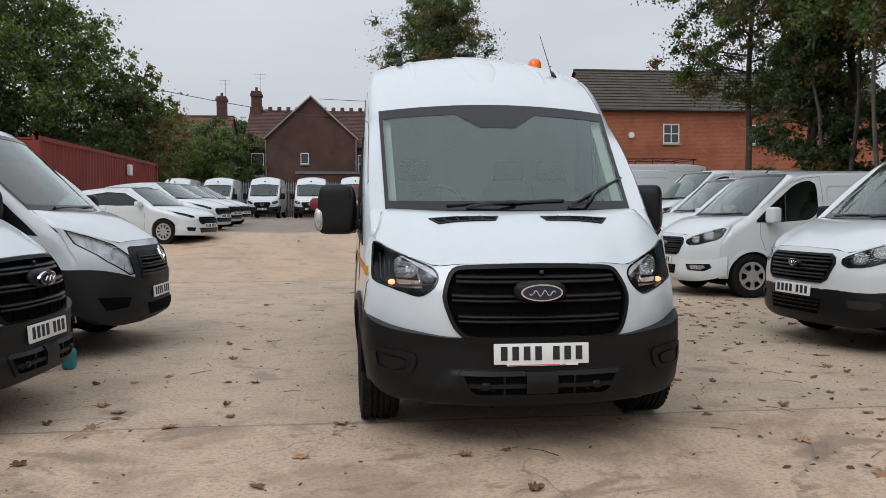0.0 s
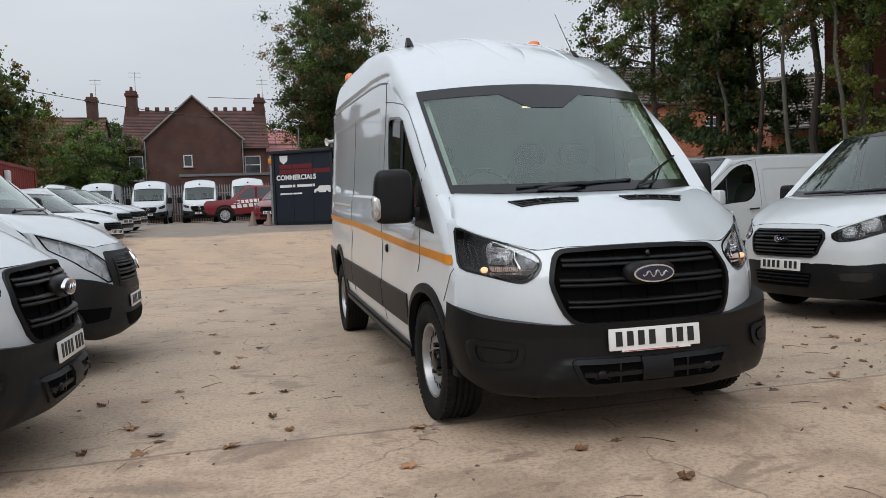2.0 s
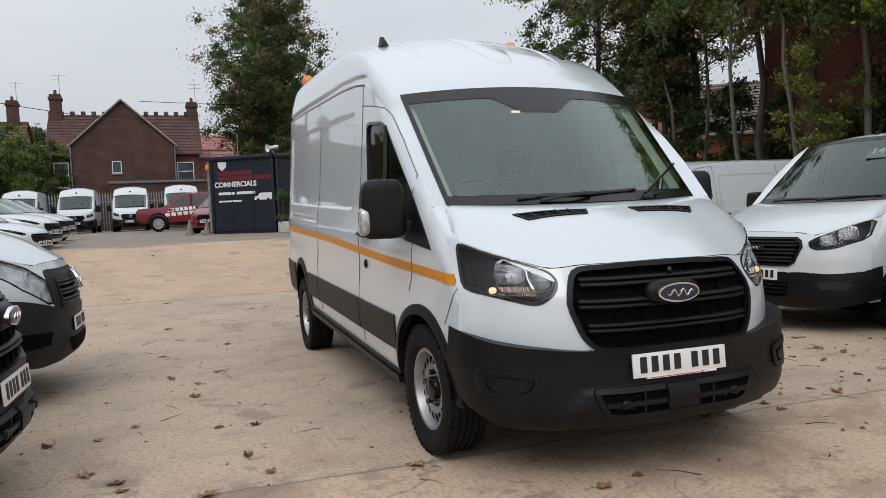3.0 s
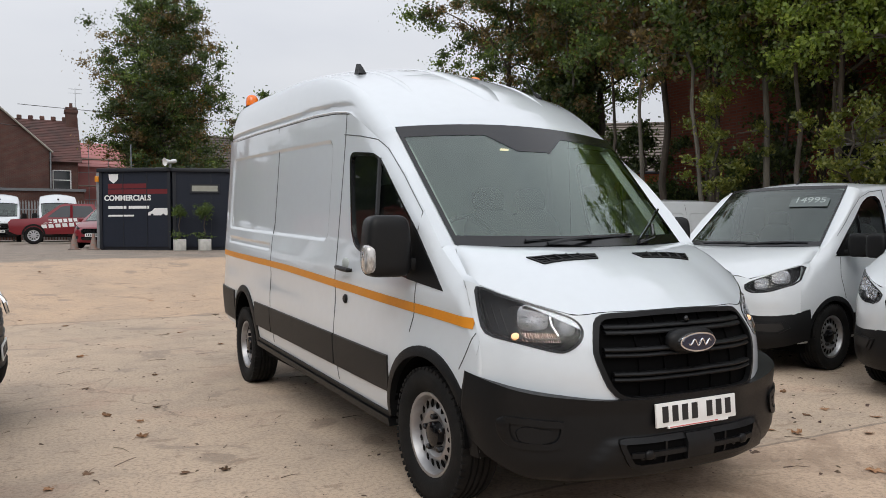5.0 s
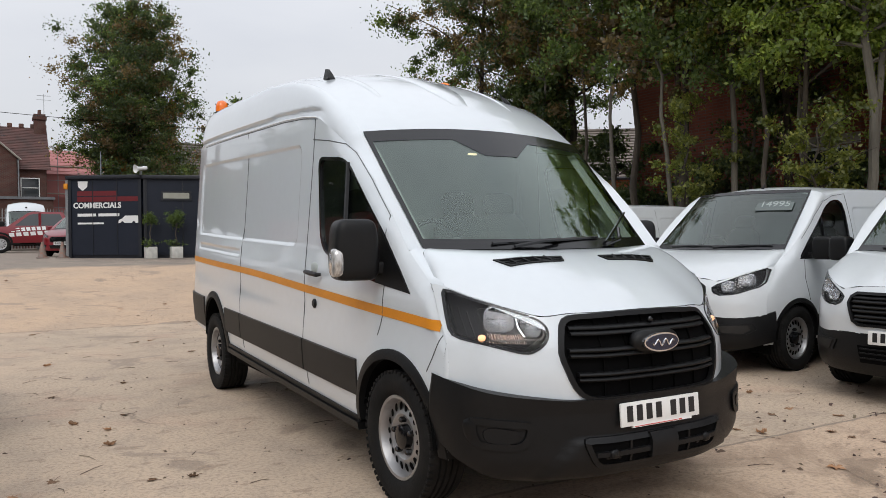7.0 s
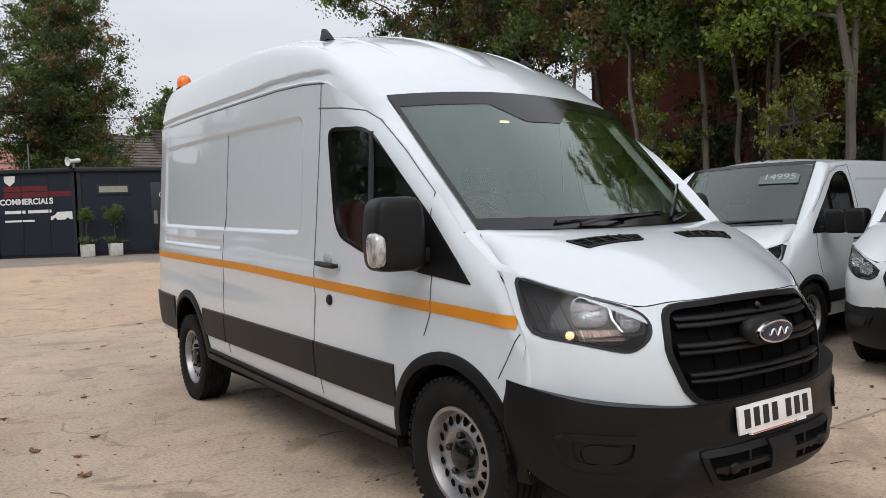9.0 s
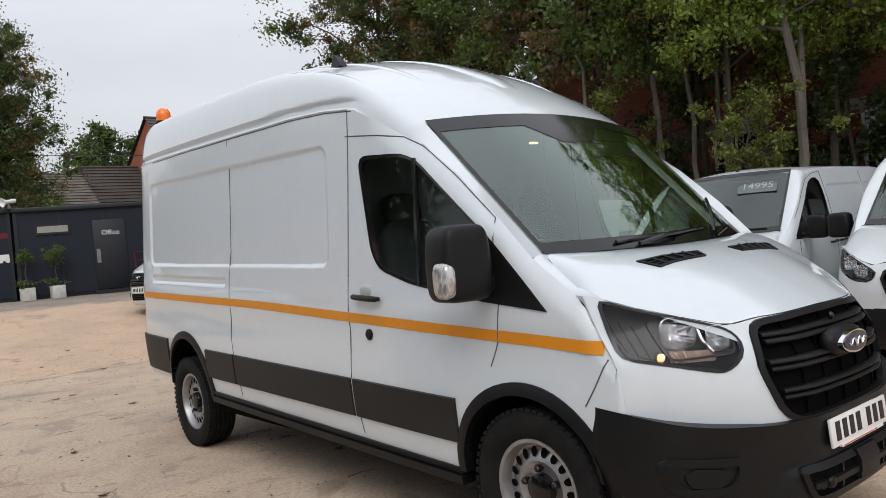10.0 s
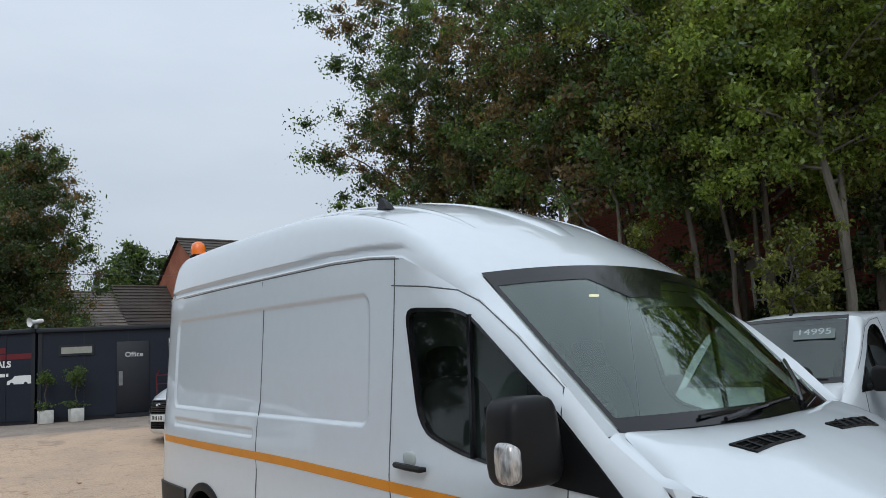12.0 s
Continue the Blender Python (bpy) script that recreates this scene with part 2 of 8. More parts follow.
def cut_out(bm, poly):
    """Cuts a convex hole through a flat sheet that lies in x and y."""
    n = len(poly)
    cx, cy = sum(p[0] for p in poly) / n, sum(p[1] for p in poly) / n
    for i in range(n):
        (x0, y0), (x1, y1) = poly[i], poly[(i + 1) % n]
        nx, ny = y1 - y0, x0 - x1
        g = bm.verts[:] + bm.edges[:] + bm.faces[:]
        bmesh.ops.bisect_plane(bm, geom=g, plane_co=(x0, y0, 0), plane_no=(nx, ny, 0), dist=1e-6)

    def inside(c):
        s = 0
        for i in range(n):
            (x0, y0), (x1, y1) = poly[i], poly[(i + 1) % n]
            k = (x1 - x0) * (c.y - y0) - (y1 - y0) * (c.x - x0)
            if abs(k) < 1e-9:
                continue
            if s == 0:
                s = 1 if k > 0 else -1
            elif (k > 0) != (s > 0):
                return False
        return True
    bmesh.ops.delete(bm, geom=[f for f in bm.faces if inside(f.calc_center_median())], context="FACES")


def sheet(us, lo, hi, rows, fmap, holes=(), cuts=()):
    """A sheet between the lines lo(u) and hi(u), with convex holes in (u, v), laid on the surface fmap(u, v)."""
    bm = grid(lambda u, t: (u, lo(u) + (hi(u) - lo(u)) * t, 0), us, span(0, 1, rows))
    for z in cuts:
        bmesh.ops.bisect_plane(bm, geom=bm.verts[:] + bm.edges[:] + bm.faces[:], plane_co=(0, z, 0), plane_no=(0, 1, 0), dist=1e-5)
    for h in holes:
        cut_out(bm, h)
    for v in bm.verts:
        v.co = fmap(v.co.x, v.co.y)
    return bm


def fill(poly, fmap, step=0.06, rim=None):
    """A convex outline in (u, v), filled and laid on the surface fmap; rim(u, v) turns its border inwards."""
    bm = bmesh.new()
    vs = [bm.verts.new((u, v, 0)) for u, v in poly]
    bm.faces.new(vs)
    for axis in (0, 1):
        a, b = min(p[axis] for p in poly), max(p[axis] for p in poly)
        k = int((b - a) / step)
        for i in range(1, k + 1):
            co, no = [0, 0, 0], [0, 0, 0]
            co[axis], no[axis] = a + (b - a) * i / (k + 1), 1
            bmesh.ops.bisect_plane(bm, geom=bm.verts[:] + bm.edges[:] + bm.faces[:], plane_co=co, plane_no=no, dist=1e-6)
    if rim:
        es = [e for e in bm.edges if e.is_boundary]
        r = bmesh.ops.extrude_edge_only(bm, edges=es)
        low = {v for v in r["geom"] if isinstance(v, bmesh.types.BMVert)}
        for v in bm.verts:
            v.co = (rim if v in low else fmap)(v.co.x, v.co.y)
    else:
        for v in bm.verts:
            v.co = fmap(v.co.x, v.co.y)
    return bm


def ring(outer, inner, fmap, depth_map):
    """A frame between two outlines of equal count in (u, v), with returns to depth_map on both edges."""
    bm = bmesh.new()
    n = len(outer)
    o, i = [bm.verts.new(fmap(*p)) for p in outer], [bm.verts.new(fmap(*p)) for p in inner]
    ob_, ib = [bm.verts.new(depth_map(*p)) for p in outer], [bm.verts.new(depth_map(*p)) for p in inner]
    for k in range(n):
        w = (k + 1) % n
        bm.faces.new((o[k], o[w], i[w], i[k]))
        bm.faces.new((ob_[k], ob_[w], o[w], o[k]))
        bm.faces.new((i[k], i[w], ib[w], ib[k]))
    return bm


def dense(poly, step=0.05):
    """The outline with points added along its sides."""
    out = []
    for k in range(len(poly)):
        a, b = Vector(poly[k]), Vector(poly[(k + 1) % len(poly)])
        n = max(1, int((b - a).length / step))
        out += [tuple(a.lerp(b, i / n)) for i in range(n)]
    return out


def shrink(poly, k, c=None):
    cx = sum(p[0] for p in poly) / len(poly) if c is None else c[0]
    cy = sum(p[1] for p in poly) / len(poly) if c is None else c[1]
    return [(cx + (x - cx) * k, cy + (y - cy) * k) for x, y in poly]


def inset(poly, d):
    """The convex outline moved inwards by d."""
    n = len(poly)
    area = sum(poly[i][0] * poly[(i + 1) % n][1] - poly[(i + 1) % n][0] * poly[i][1] for i in range(n))
    s = 1 if area > 0 else -1
    out = []
    for i in range(n):
        p, q, r = Vector(poly[i - 1]), Vector(poly[i]), Vector(poly[(i + 1) % n])
        a, b = (q - p).normalized(), (r - q).normalized()
        na, nb = Vector((-a.y, a.x)) * s, Vector((-b.y, b.x)) * s
        m = na + nb
        out.append(tuple(q + m * (d / max(0.3, 1 + na.dot(nb)))))
    return out


def soften(poly, r, steps=3):
    """The convex outline with its corners rounded off, r at most along each side."""
    n, out = len(poly), []
    for i in range(n):
        p, q, w = Vector(poly[i - 1]), Vector(poly[i]), Vector(poly[(i + 1) % n])
        a, b = q + (p - q).normalized() * min(r, (p - q).length * 0.45), q + (w - q).normalized() * min(r, (w - q).length * 0.45)
        out += [tuple(a * (1 - t) ** 2 + q * 2 * t * (1 - t) + b * t * t) for t in span(0, 1, steps)]
    return out


def step_up(v, a, b):
    t = min(1.0, max(0.0, (v - a) / (b - a)))
    return t * t * (3 - 2 * t)


def revolve(bm, profile, axis_x=True, steps=32, a0=0.0, a1=2 * math.pi):
    """A ring from a profile of (radius, along) turned about the x axis (or z)."""
    full = abs(a1 - a0 - 2 * math.pi) < 1e-6
    n = steps if full else steps + 1
    rings = []
    for i in range(n):
        a = a0 + (a1 - a0) * i / steps
        c, s = math.cos(a), math.sin(a)
        rings.append([bm.verts.new((p, r * c, r * s) if axis_x else (r * c, r * s, p)) for r, p in profile])
    for i in range(steps):
        u, v = rings[i], rings[(i + 1) % n]
        for j in range(len(profile) - 1):
            if profile[j][0] < 1e-6:
                bm.faces.new((u[j], u[j + 1], v[j + 1])) if profile[j + 1][0] > 1e-6 else None
            elif profile[j + 1][0] < 1e-6:
                bm.faces.new((u[j], u[j + 1], v[j]))
            else:
                bm.faces.new((u[j], u[j + 1], v[j + 1], v[j]))
    bmesh.ops.remove_doubles(bm, verts=bm.verts[:], dist=1e-6)
    return bm


def rounded(bm, cx, cy, cz, sx, sy, sz, power=3.5, nu=20, nv=12):
    """A soft-cornered block."""
    def f(u, v):
        def p(c):
            return math.copysign(abs(c) ** (2 / power), c)
        cu, su, cv, sv = p(math.cos(u)), p(math.sin(u)), p(math.cos(v)), p(math.sin(v))
        return (cx + sx * cu * cv, cy + sy * su * cv, cz + sz * sv)
    grid(f, span(-math.pi, math.pi, nu), span(-math.pi / 2, math.pi / 2, nv), bm=bm)
    bmesh.ops.remove_doubles(bm, verts=bm.verts[:], dist=1e-5)
    return bm


def lettering(name, words, size, m, material, parent, depth=0.004, label="", bold=0.0):
    """Words in the built-in font, as a mesh."""
    cu = bpy.data.curves.new(name, "FONT")
    cu.body, cu.size, cu.extrude, cu.offset, cu.align_x = words, size, depth, bold, "CENTER"
    tmp = new(name, cu)
    me = bpy.data.meshes.new_from_object(tmp)
    bpy.data.objects.remove(tmp)
    bpy.data.curves.remove(cu)
    me.name = name
    me.materials.clear()
    me.materials.append(material)
    ob = new(name, me)
    ob.parent = parent
    ob.matrix_local = m
    return tagged(ob, label)

# ---- ground: one sheet from the yard to the horizon ----
ground_rise = table((-400, 0.0), (10.4, 0.0), (12.0, 0.10), (14.5, 0.36), (17.0, 0.64), (18.6, 0.76), (24.0, 0.86), (43.0, 0.93), (400, 1.2))


def ground_z(x, y):
    return ground_rise(y)


def concrete_material():
    m = bpy.data.materials.new("yard_concrete")
    m.use_nodes = True
    n, l = m.node_tree.nodes, m.node_tree.links
    b = n["Principled BSDF"]
    geo = n.new("ShaderNodeNewGeometry")
    sep = n.new("ShaderNodeSeparateXYZ")
    l.new(geo.outputs["Position"], sep.inputs[0])

    def tex(scale, detail=6.0, rough=0.55, distort=0.0, stretch=(1, 1, 1)):
        mp = n.new("ShaderNodeMapping")
        mp.inputs["Scale"].default_value = stretch
        l.new(geo.outputs["Position"], mp.inputs["Vector"])
        t = n.new("ShaderNodeTexNoise")
        t.inputs["Scale"].default_value, t.inputs["Detail"].default_value, t.inputs["Roughness"].default_value, t.inputs["Distortion"].default_value = scale, detail, rough, distort
        l.new(mp.outputs[0], t.inputs["Vector"])
        return t.outputs["Fac"]

    def rng(s, a, c, lo=0.0, hi=1.0, smooth=False):
        r = n.new("ShaderNodeMapRange")
        r.interpolation_type = "SMOOTHSTEP" if smooth else "LINEAR"
        for k, v in zip(("From Min", "From Max", "To Min", "To Max"), (a, c, lo, hi)):
            r.inputs[k].default_value = v
        l.new(s, r.inputs["Value"])
        return r.outputs["Result"]

    def math_(op, a, c):
        x = n.new("ShaderNodeMath")
        x.operation = op
        for i, v in enumerate((a, c)):
            if hasattr(v, "is_linked"):
                l.new(v, x.inputs[i])
            else:
                x.inputs[i].default_value = v
        return x.outputs[0]

    def mix(f, a, c):
        x = n.new("ShaderNodeMix")
        x.data_type = "RGBA"
        if hasattr(f, "is_linked"):
            l.new(f, x.inputs[0])
        else:
            x.inputs[0].default_value = f
        for i, v in ((6, a), (7, c)):
            if hasattr(v, "is_linked"):
                l.new(v, x.inputs[i])
            else:
                x.inputs[i].default_value = (*v, 1)
        return x.outputs[2]
    broad, mid, grain, speck = tex(0.35, 4.0), tex(1.6, 6.0, 0.62, 0.6), tex(38.0, 4.0), tex(150.0, 2.0)
    base = mix(rng(broad, 0.35, 0.65), (0.44, 0.345, 0.255), (0.54, 0.41, 0.295))
    base = mix(rng(mid, 0.47, 0.62, 0, 0.50), base, (0.33, 0.26, 0.20))
    pink = tex(0.75, 5.0, 0.6, 0.4)
    base = mix(rng(pink, 0.54, 0.68, 0, 0.55), base, (0.45, 0.30, 0.215))
    front_slab = rng(math_("ADD", sep.outputs["Y"], rng(tex(1.1, 4.0), 0.3, 0.7, -0.05, 0.05)), 0.74, 0.78, 0.60, 0.0)
    base = mix(front_slab, base, mix(rng(tex(1.5, 6.0, 0.62, 0.6), 0.40, 0.56), (0.29, 0.185, 0.12), (0.60, 0.43, 0.30)))
    # worn paler ramp and, past it, old grey tarmac, with ragged edges
    wob = rng(tex(0.8, 5.0), 0.3, 0.7, -0.5, 0.5)
    y = math_("ADD", sep.outputs["Y"], wob)
    fine_y = math_("ADD", sep.outputs["Y"], rng(tex(2.5, 4.0), 0.3, 0.7, -0.07, 0.07))
    ramp = mix(rng(tex(0.9, 5.0), 0.4, 0.65), (0.56, 0.395, 0.265), (0.46, 0.335, 0.235))
    base = mix(rng(fine_y, 10.70, 10.85), base, ramp)
    tar = mix(rng(tex(1.2, 6.0), 0.38, 0.66), (0.205, 0.172, 0.145), (0.30, 0.245, 0.195))
    base = mix(rng(y, 17.9, 18.6), base, tar)
    far = mix(rng(tex(0.05, 4.0), 0.35, 0.65), (0.07, 0.085, 0.04), (0.10, 0.10, 0.06))
    dist = math_("MAXIMUM", math_("ABSOLUTE", sep.outputs["X"], 0.0), math_("SUBTRACT", math_("ABSOLUTE", math_("SUBTRACT", sep.outputs["Y"], 20.0), 0.0), 10.0))
    base = mix(rng(dist, 40.0, 55.0), base, far)
    # oily stains
    oil = tex(0.95, 5.0, 0.6, 0.8, (1.0, 1.5, 1.0))
    oil_f = rng(oil, 0.60, 0.64, 0, 0.55, True)
    base = mix(oil_f, base, (0.17, 0.115, 0.078))
    blotch = tex(3.4, 5.0, 0.65, 0.5, (1.0, 1.8, 1.0))
    base = mix(rng(blotch, 0.60, 0.64, 0, 0.45, True), base, (0.19, 0.125, 0.085))
    # cracks
    cr = n.new("ShaderNodeTexVoronoi")
    cr.feature = "DISTANCE_TO_EDGE"
    cr.inputs["Scale"].default_value = 0.42
    warp = n.new("ShaderNodeVectorMath")
    warp.operation = "MULTIPLY_ADD"
    wn_ = n.new("ShaderNodeTexNoise")
    wn_.inputs["Scale"].default_value, wn_.inputs["Detail"].default_value = 1.7, 7.0
    l.new(geo.outputs["Position"], wn_.inputs["Vector"])
    l.new(wn_.outputs["Color"], warp.inputs[0])
    warp.inputs[1].default_value = (1.1, 1.1, 0)
    l.new(geo.outputs["Position"], warp.inputs[2])
    l.new(warp.outputs[0], cr.inputs["Vector"])
    crack = rng(cr.outputs["Distance"], 0.0015, 0.006, 1, 0)
    crack = math_("MULTIPLY", crack, rng(tex(0.6, 3.0), 0.45, 0.60, 0, 1))
    def joint(s, at, half, strength):
        k = math_("ABSOLUTE", math_("SUBTRACT", s, at), 0.0)
        return rng(k, half * 0.4, half, strength, 0.0)
    jy = math_("ADD", sep.outputs["Y"], rng(tex(1.2, 6.0, 0.6), 0.3, 0.7, -0.035, 0.035))
    base = mix(joint(jy, 0.77, 0.022, 0.6), base, (0.10, 0.08, 0.065))
    base = mix(joint(fine_y, 10.78, 0.035, 0.55), base, (0.12, 0.095, 0.075))
    base = mix(joint(math_("ADD", sep.outputs["Y"], rng(tex(0.5, 6.0, 0.6), 0.3, 0.7, -0.15, 0.15)), 4.9, 0.013, 0.22), base, (0.12, 0.095, 0.075))
    base = mix(math_("MULTIPLY", crack, 0.40), base, (0.07, 0.055, 0.045))
    base = mix(rng(grain, 0.46, 0.68, 0, 0.5), base, (0.17, 0.13, 0.10))
    base = mix(rng(speck, 0.56, 0.70, 0, 0.6), base, (0.60, 0.52, 0.43))
    pits = tex(62.0, 3.0, 0.5)
    base = mix(rng(pits, 0.645, 0.69, 0, 0.6), base, (0.12, 0.09, 0.07))
    chips = tex(23.0, 4.0, 0.6, 0.6)
    base = mix(rng(chips, 0.66, 0.70, 0, 0.55), base, (0.14, 0.105, 0.08))
    l.new(base, b.inputs["Base Color"])
    l.new(rng(oil_f, 0, 0.7, 0.86, 0.55), b.inputs["Roughness"])
    bump = n.new("ShaderNodeBump")
    bump.inputs["Strength"].default_value, bump.inputs["Distance"].default_value = 0.55, 0.014
    h = math_("ADD", math_("MULTIPLY", grain, 0.35), math_("ADD", math_("MULTIPLY", mid, 0.9), math_("MULTIPLY", crack, -0.9)))
    l.new(h, bump.inputs["Height"])
    l.new(bump.outputs["Normal"], b.inputs["Normal"])
    return m


CONCRETE = concrete_material()


def build_ground():
    xs = [-900, -400, -160, -80] + span(-44, -14, 10) + span(-12, 14, 52) + span(16, 46, 10) + [80, 160, 400, 900]
    ys = [-900, -300, -100, -45, -25] + span(-14, 10, 48) + span(10.4, 20, 32) + span(21, 60, 26) + [80, 140, 300, 900]
    bm = grid(lambda x, y: (x, y, ground_z(x, y)), xs, ys)
    return tagged(part("ground", bm, CONCRETE, None), "stained concrete yard with cracks, a pale ramp and old tarmac", "ground", kind="structure")


ground = build_ground()

# ---- vehicles: a common way to build a van or car body from its curves ----
def number_plate(parent, width, m, stroke=0.036, sticker=True):
    p = part("number_plate", boxes((-width / 2, width / 2, -0.006, 0.006, -0.0555, 0.0555), bevel=0.003), PLATE, parent, "white number plate with dark bars")
    p.matrix_local = m
    k = width / 0.52
    for i in range(7):
        x = (-0.205 + i * 0.0625 + (0.035 if i > 3 else 0)) * k
        part("bar", boxes((x - stroke * k / 2, x + stroke * k / 2, -0.009, -0.0055, -0.034, 0.040)), PLATE_INK, p, smooth=False)
    if sticker:
        bm = bmesh.new()
        box(bm, -0.19 * k, 0.2 * k, -0.0085, 0.004, -0.064, -0.0535)
        part("strip", bm, PLATE, p, smooth=False)
        bm = bmesh.new()
        box(bm, -0.18 * k, 0.1 * k, -0.0105, -0.0075, -0.061, -0.0575)
        box(bm, 0.11 * k, 0.13 * k, -0.0105, -0.0075, -0.062, -0.056)
        part("red_line", bm, PLATE_RED, p, smooth=False)
    return p


def wheel(parent, x, y, z, r, width, sgn, style="steel", rim=0.215, turn=0.0):
    w = new("wheel")
    w.parent = parent
    w.matrix_local = pose(x, y, z, 0, 0, (180 if sgn < 0 else 0) + turn)
    h = width / 2
    bm = bmesh.new()
    prof = [(rim, -h * 0.8), (r * 0.86, -h), (r * 0.97, -h * 0.9), (r, -h * 0.7)]
    for g in (-0.45, -0.15, 0.15, 0.45):
        prof += [(r, h * (g - 0.07)), (r - 0.012, h * (g - 0.05)), (r - 0.012, h * (g + 0.05)), (r, h * (g + 0.07))]
    prof += [(r, h * 0.72), (r * 0.975, h * 0.9), (r * 0.92, h * 0.99), (r * 0.86, h * 1.03), (r * 0.72, h * 1.0), (rim + 0.012, h * 0.86), (rim, h * 0.7)]
    revolve(bm, prof, steps=44)
    n = 56
    for i in range(n):
        m = Matrix.Rotation(2 * math.pi * i / n, 4, "X")
        box(bm, h * 0.68, h * 0.97, r * 0.955, r * 1.003, -0.011, 0.011, m=m)
    part("tyre", bm, RUBBER, w, "black rubber tyre with grooved tread")
    bm = bmesh.new()
    if style == "steel":
        revolve(bm, [(rim + 0.008, h * 0.80), (rim + 0.006, h * 0.845), (rim - 0.010, h * 0.83), (rim - 0.018, h * 0.68), (rim - 0.026, h * 0.42), (rim * 0.80, h * 0.40),
                     (rim * 0.70, h * 0.52), (rim * 0.56, h * 0.60), (rim * 0.42, h * 0.44), (rim * 0.30, h * 0.40), (0.0, h * 0.38)], steps=48)
        part("rim", bm, STEEL, w, "silver pressed steel rim")
        # flat near-black discs on the solid rim paint the shade of its vent holes
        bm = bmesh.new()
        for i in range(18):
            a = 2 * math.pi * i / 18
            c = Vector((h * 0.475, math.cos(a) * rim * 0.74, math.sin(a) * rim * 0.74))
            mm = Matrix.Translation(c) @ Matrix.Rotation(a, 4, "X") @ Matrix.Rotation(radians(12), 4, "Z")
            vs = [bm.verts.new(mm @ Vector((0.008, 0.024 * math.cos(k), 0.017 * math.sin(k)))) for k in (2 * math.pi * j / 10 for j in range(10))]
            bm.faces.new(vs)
        part("vent_ring", bm, UNDER_SHADE, w, smooth=False)
        bm = bmesh.new()
        revolve(bm, [(rim * 0.31, h * 0.38), (rim * 0.30, h * 0.72), (rim * 0.20, h * 0.80), (0, h * 0.80)], steps=20)
        part("hub", bm, GLOSSB, w, "dark wheel hub")
        for i in range(5):
            a = 2 * math.pi * (i + 0.3) / 5
            bm = bmesh.new()
            revolve(bm, [(0.017, 0), (0.016, 0.03), (0.010, 0.036), (0, 0.036)], steps=6)
            nut = part("wheel_nut", bm, GLOSSB, w)
            nut.matrix_local = pose(h * 0.44, math.cos(a) * rim * 0.42, math.sin(a) * rim * 0.42)
    else:
        revolve(bm, [(rim + 0.006, h * 0.86), (rim + 0.006, h * 0.95), (rim - 0.012, h * 0.93), (rim * 0.86, h * 0.84), (rim * 0.3, h * 1.0), (0.0, h * 1.02)], steps=40)
        part("hubcap", bm, HUBCAP, w, "silver hubcap")
        # slots are flat patches, their inner shade painted near-black
        bm = bmesh.new()
        k = 6 if style == "cap" else 10
        for i in range(k):
            a = 2 * math.pi * i / k
            wd = 0.055 if style == "cap" else 0.022
            mm = Matrix.Rotation(a, 4, "X")
            pts = [(h * 0.94, rim * 0.48, -wd * 0.45), (h * 0.94, rim * 0.48, wd * 0.45), (h * 0.885, rim * 0.84, wd), (h * 0.885, rim * 0.84, -wd)]
            bm.faces.new([bm.verts.new(mm @ Vector((p[0] + 0.012, p[1], p[2]))) for p in pts])
        part("hubcap_slot", bm, UNDER_SHADE, w, smooth=False)
    return w


def body_curves(S):
    """The surfaces of a vehicle, from the curves in S: front(x, z), hood(x, y), side(y, z), screen and roof."""
    K = S["rake"]

    def up(x, y, z):
        return (x, y, z + K * (y - 0.9))

    def width(y, z):
        w = S["wz"](z) + S["wy"](y)
        if y < S["shoulder_y"] + 0.35:
            t = (z - (S["hi"](y) - 0.12)) / 0.12
            k = min(1.0, max(0.0, (S["shoulder_y"] + 0.35 - y) / 0.6))
            w -= S["shoulder"] * max(0.0, t) ** 2 * k * k * (3 - 2 * k)
        for (y0, y1, z0, z1, d) in S.get("recess", ()):
            r = min(0.09, (z1 - z0) * 0.45)
            qy, qz = abs(y - (y0 + y1) / 2) - (y1 - y0) / 2 + r, abs(z - (z0 + z1) / 2) - (z1 - z0) / 2 + r
            a = r - (math.hypot(max(qy, 0), max(qz, 0)) + min(max(qy, qz), 0))
            w -= d * min(1.0, max(0.0, a / 0.022))
        return w

    def front(x, z, off=0.0):
        a = abs(x)
        return up(x * (1 + off * 0.6 * a), S["fy"](a) + S["dz"](z) - off * (1 - 0.5 * a), z)

    def hood(x, y, off=0.0):
        a = abs(x)
        y0, y1 = S["fy"](a) + S["dz"](S["zh"](a)), S["yb"](a)
        t = min(1.0, max(0.0, (y - y0) / max(0.02, y1 - y0)))
        z = S["zh"](a) + (S["zb"](a) - S["zh"](a)) * (1 - (1 - t) ** S["hood_pow"])
        return up(x, y - off * 0.4, z + off)

    def side(y, z, off=0.0, sgn=1):
        return up(sgn * (width(y, z) + off), y, z)

    def screen(f, t, off=0.0):
        x = f * (S["xs"][0] + (S["xs"][1] - S["xs"][0]) * t)
        ya, yb = S["ys"][0] + S["bow"][0] * f * f, S["ys"][1] + S["bow"][1] * f * f
        y = ya + (yb - ya) * t
        z = S["zs"] + (y - S["ys"][0]) * S["slope"] - S["crown"] * x * x + S.get("belly", 0.0) * math.sin(math.pi * t)
        return up(x, y - off * 0.7, z + off * 0.7)

    def roof(f, y, off=0.0):
        return up(f * S["xe"](y), y, S["zc"](y) - S["drop"](y) * f * f + off)
    return up, width, front, hood, side, screen, roof


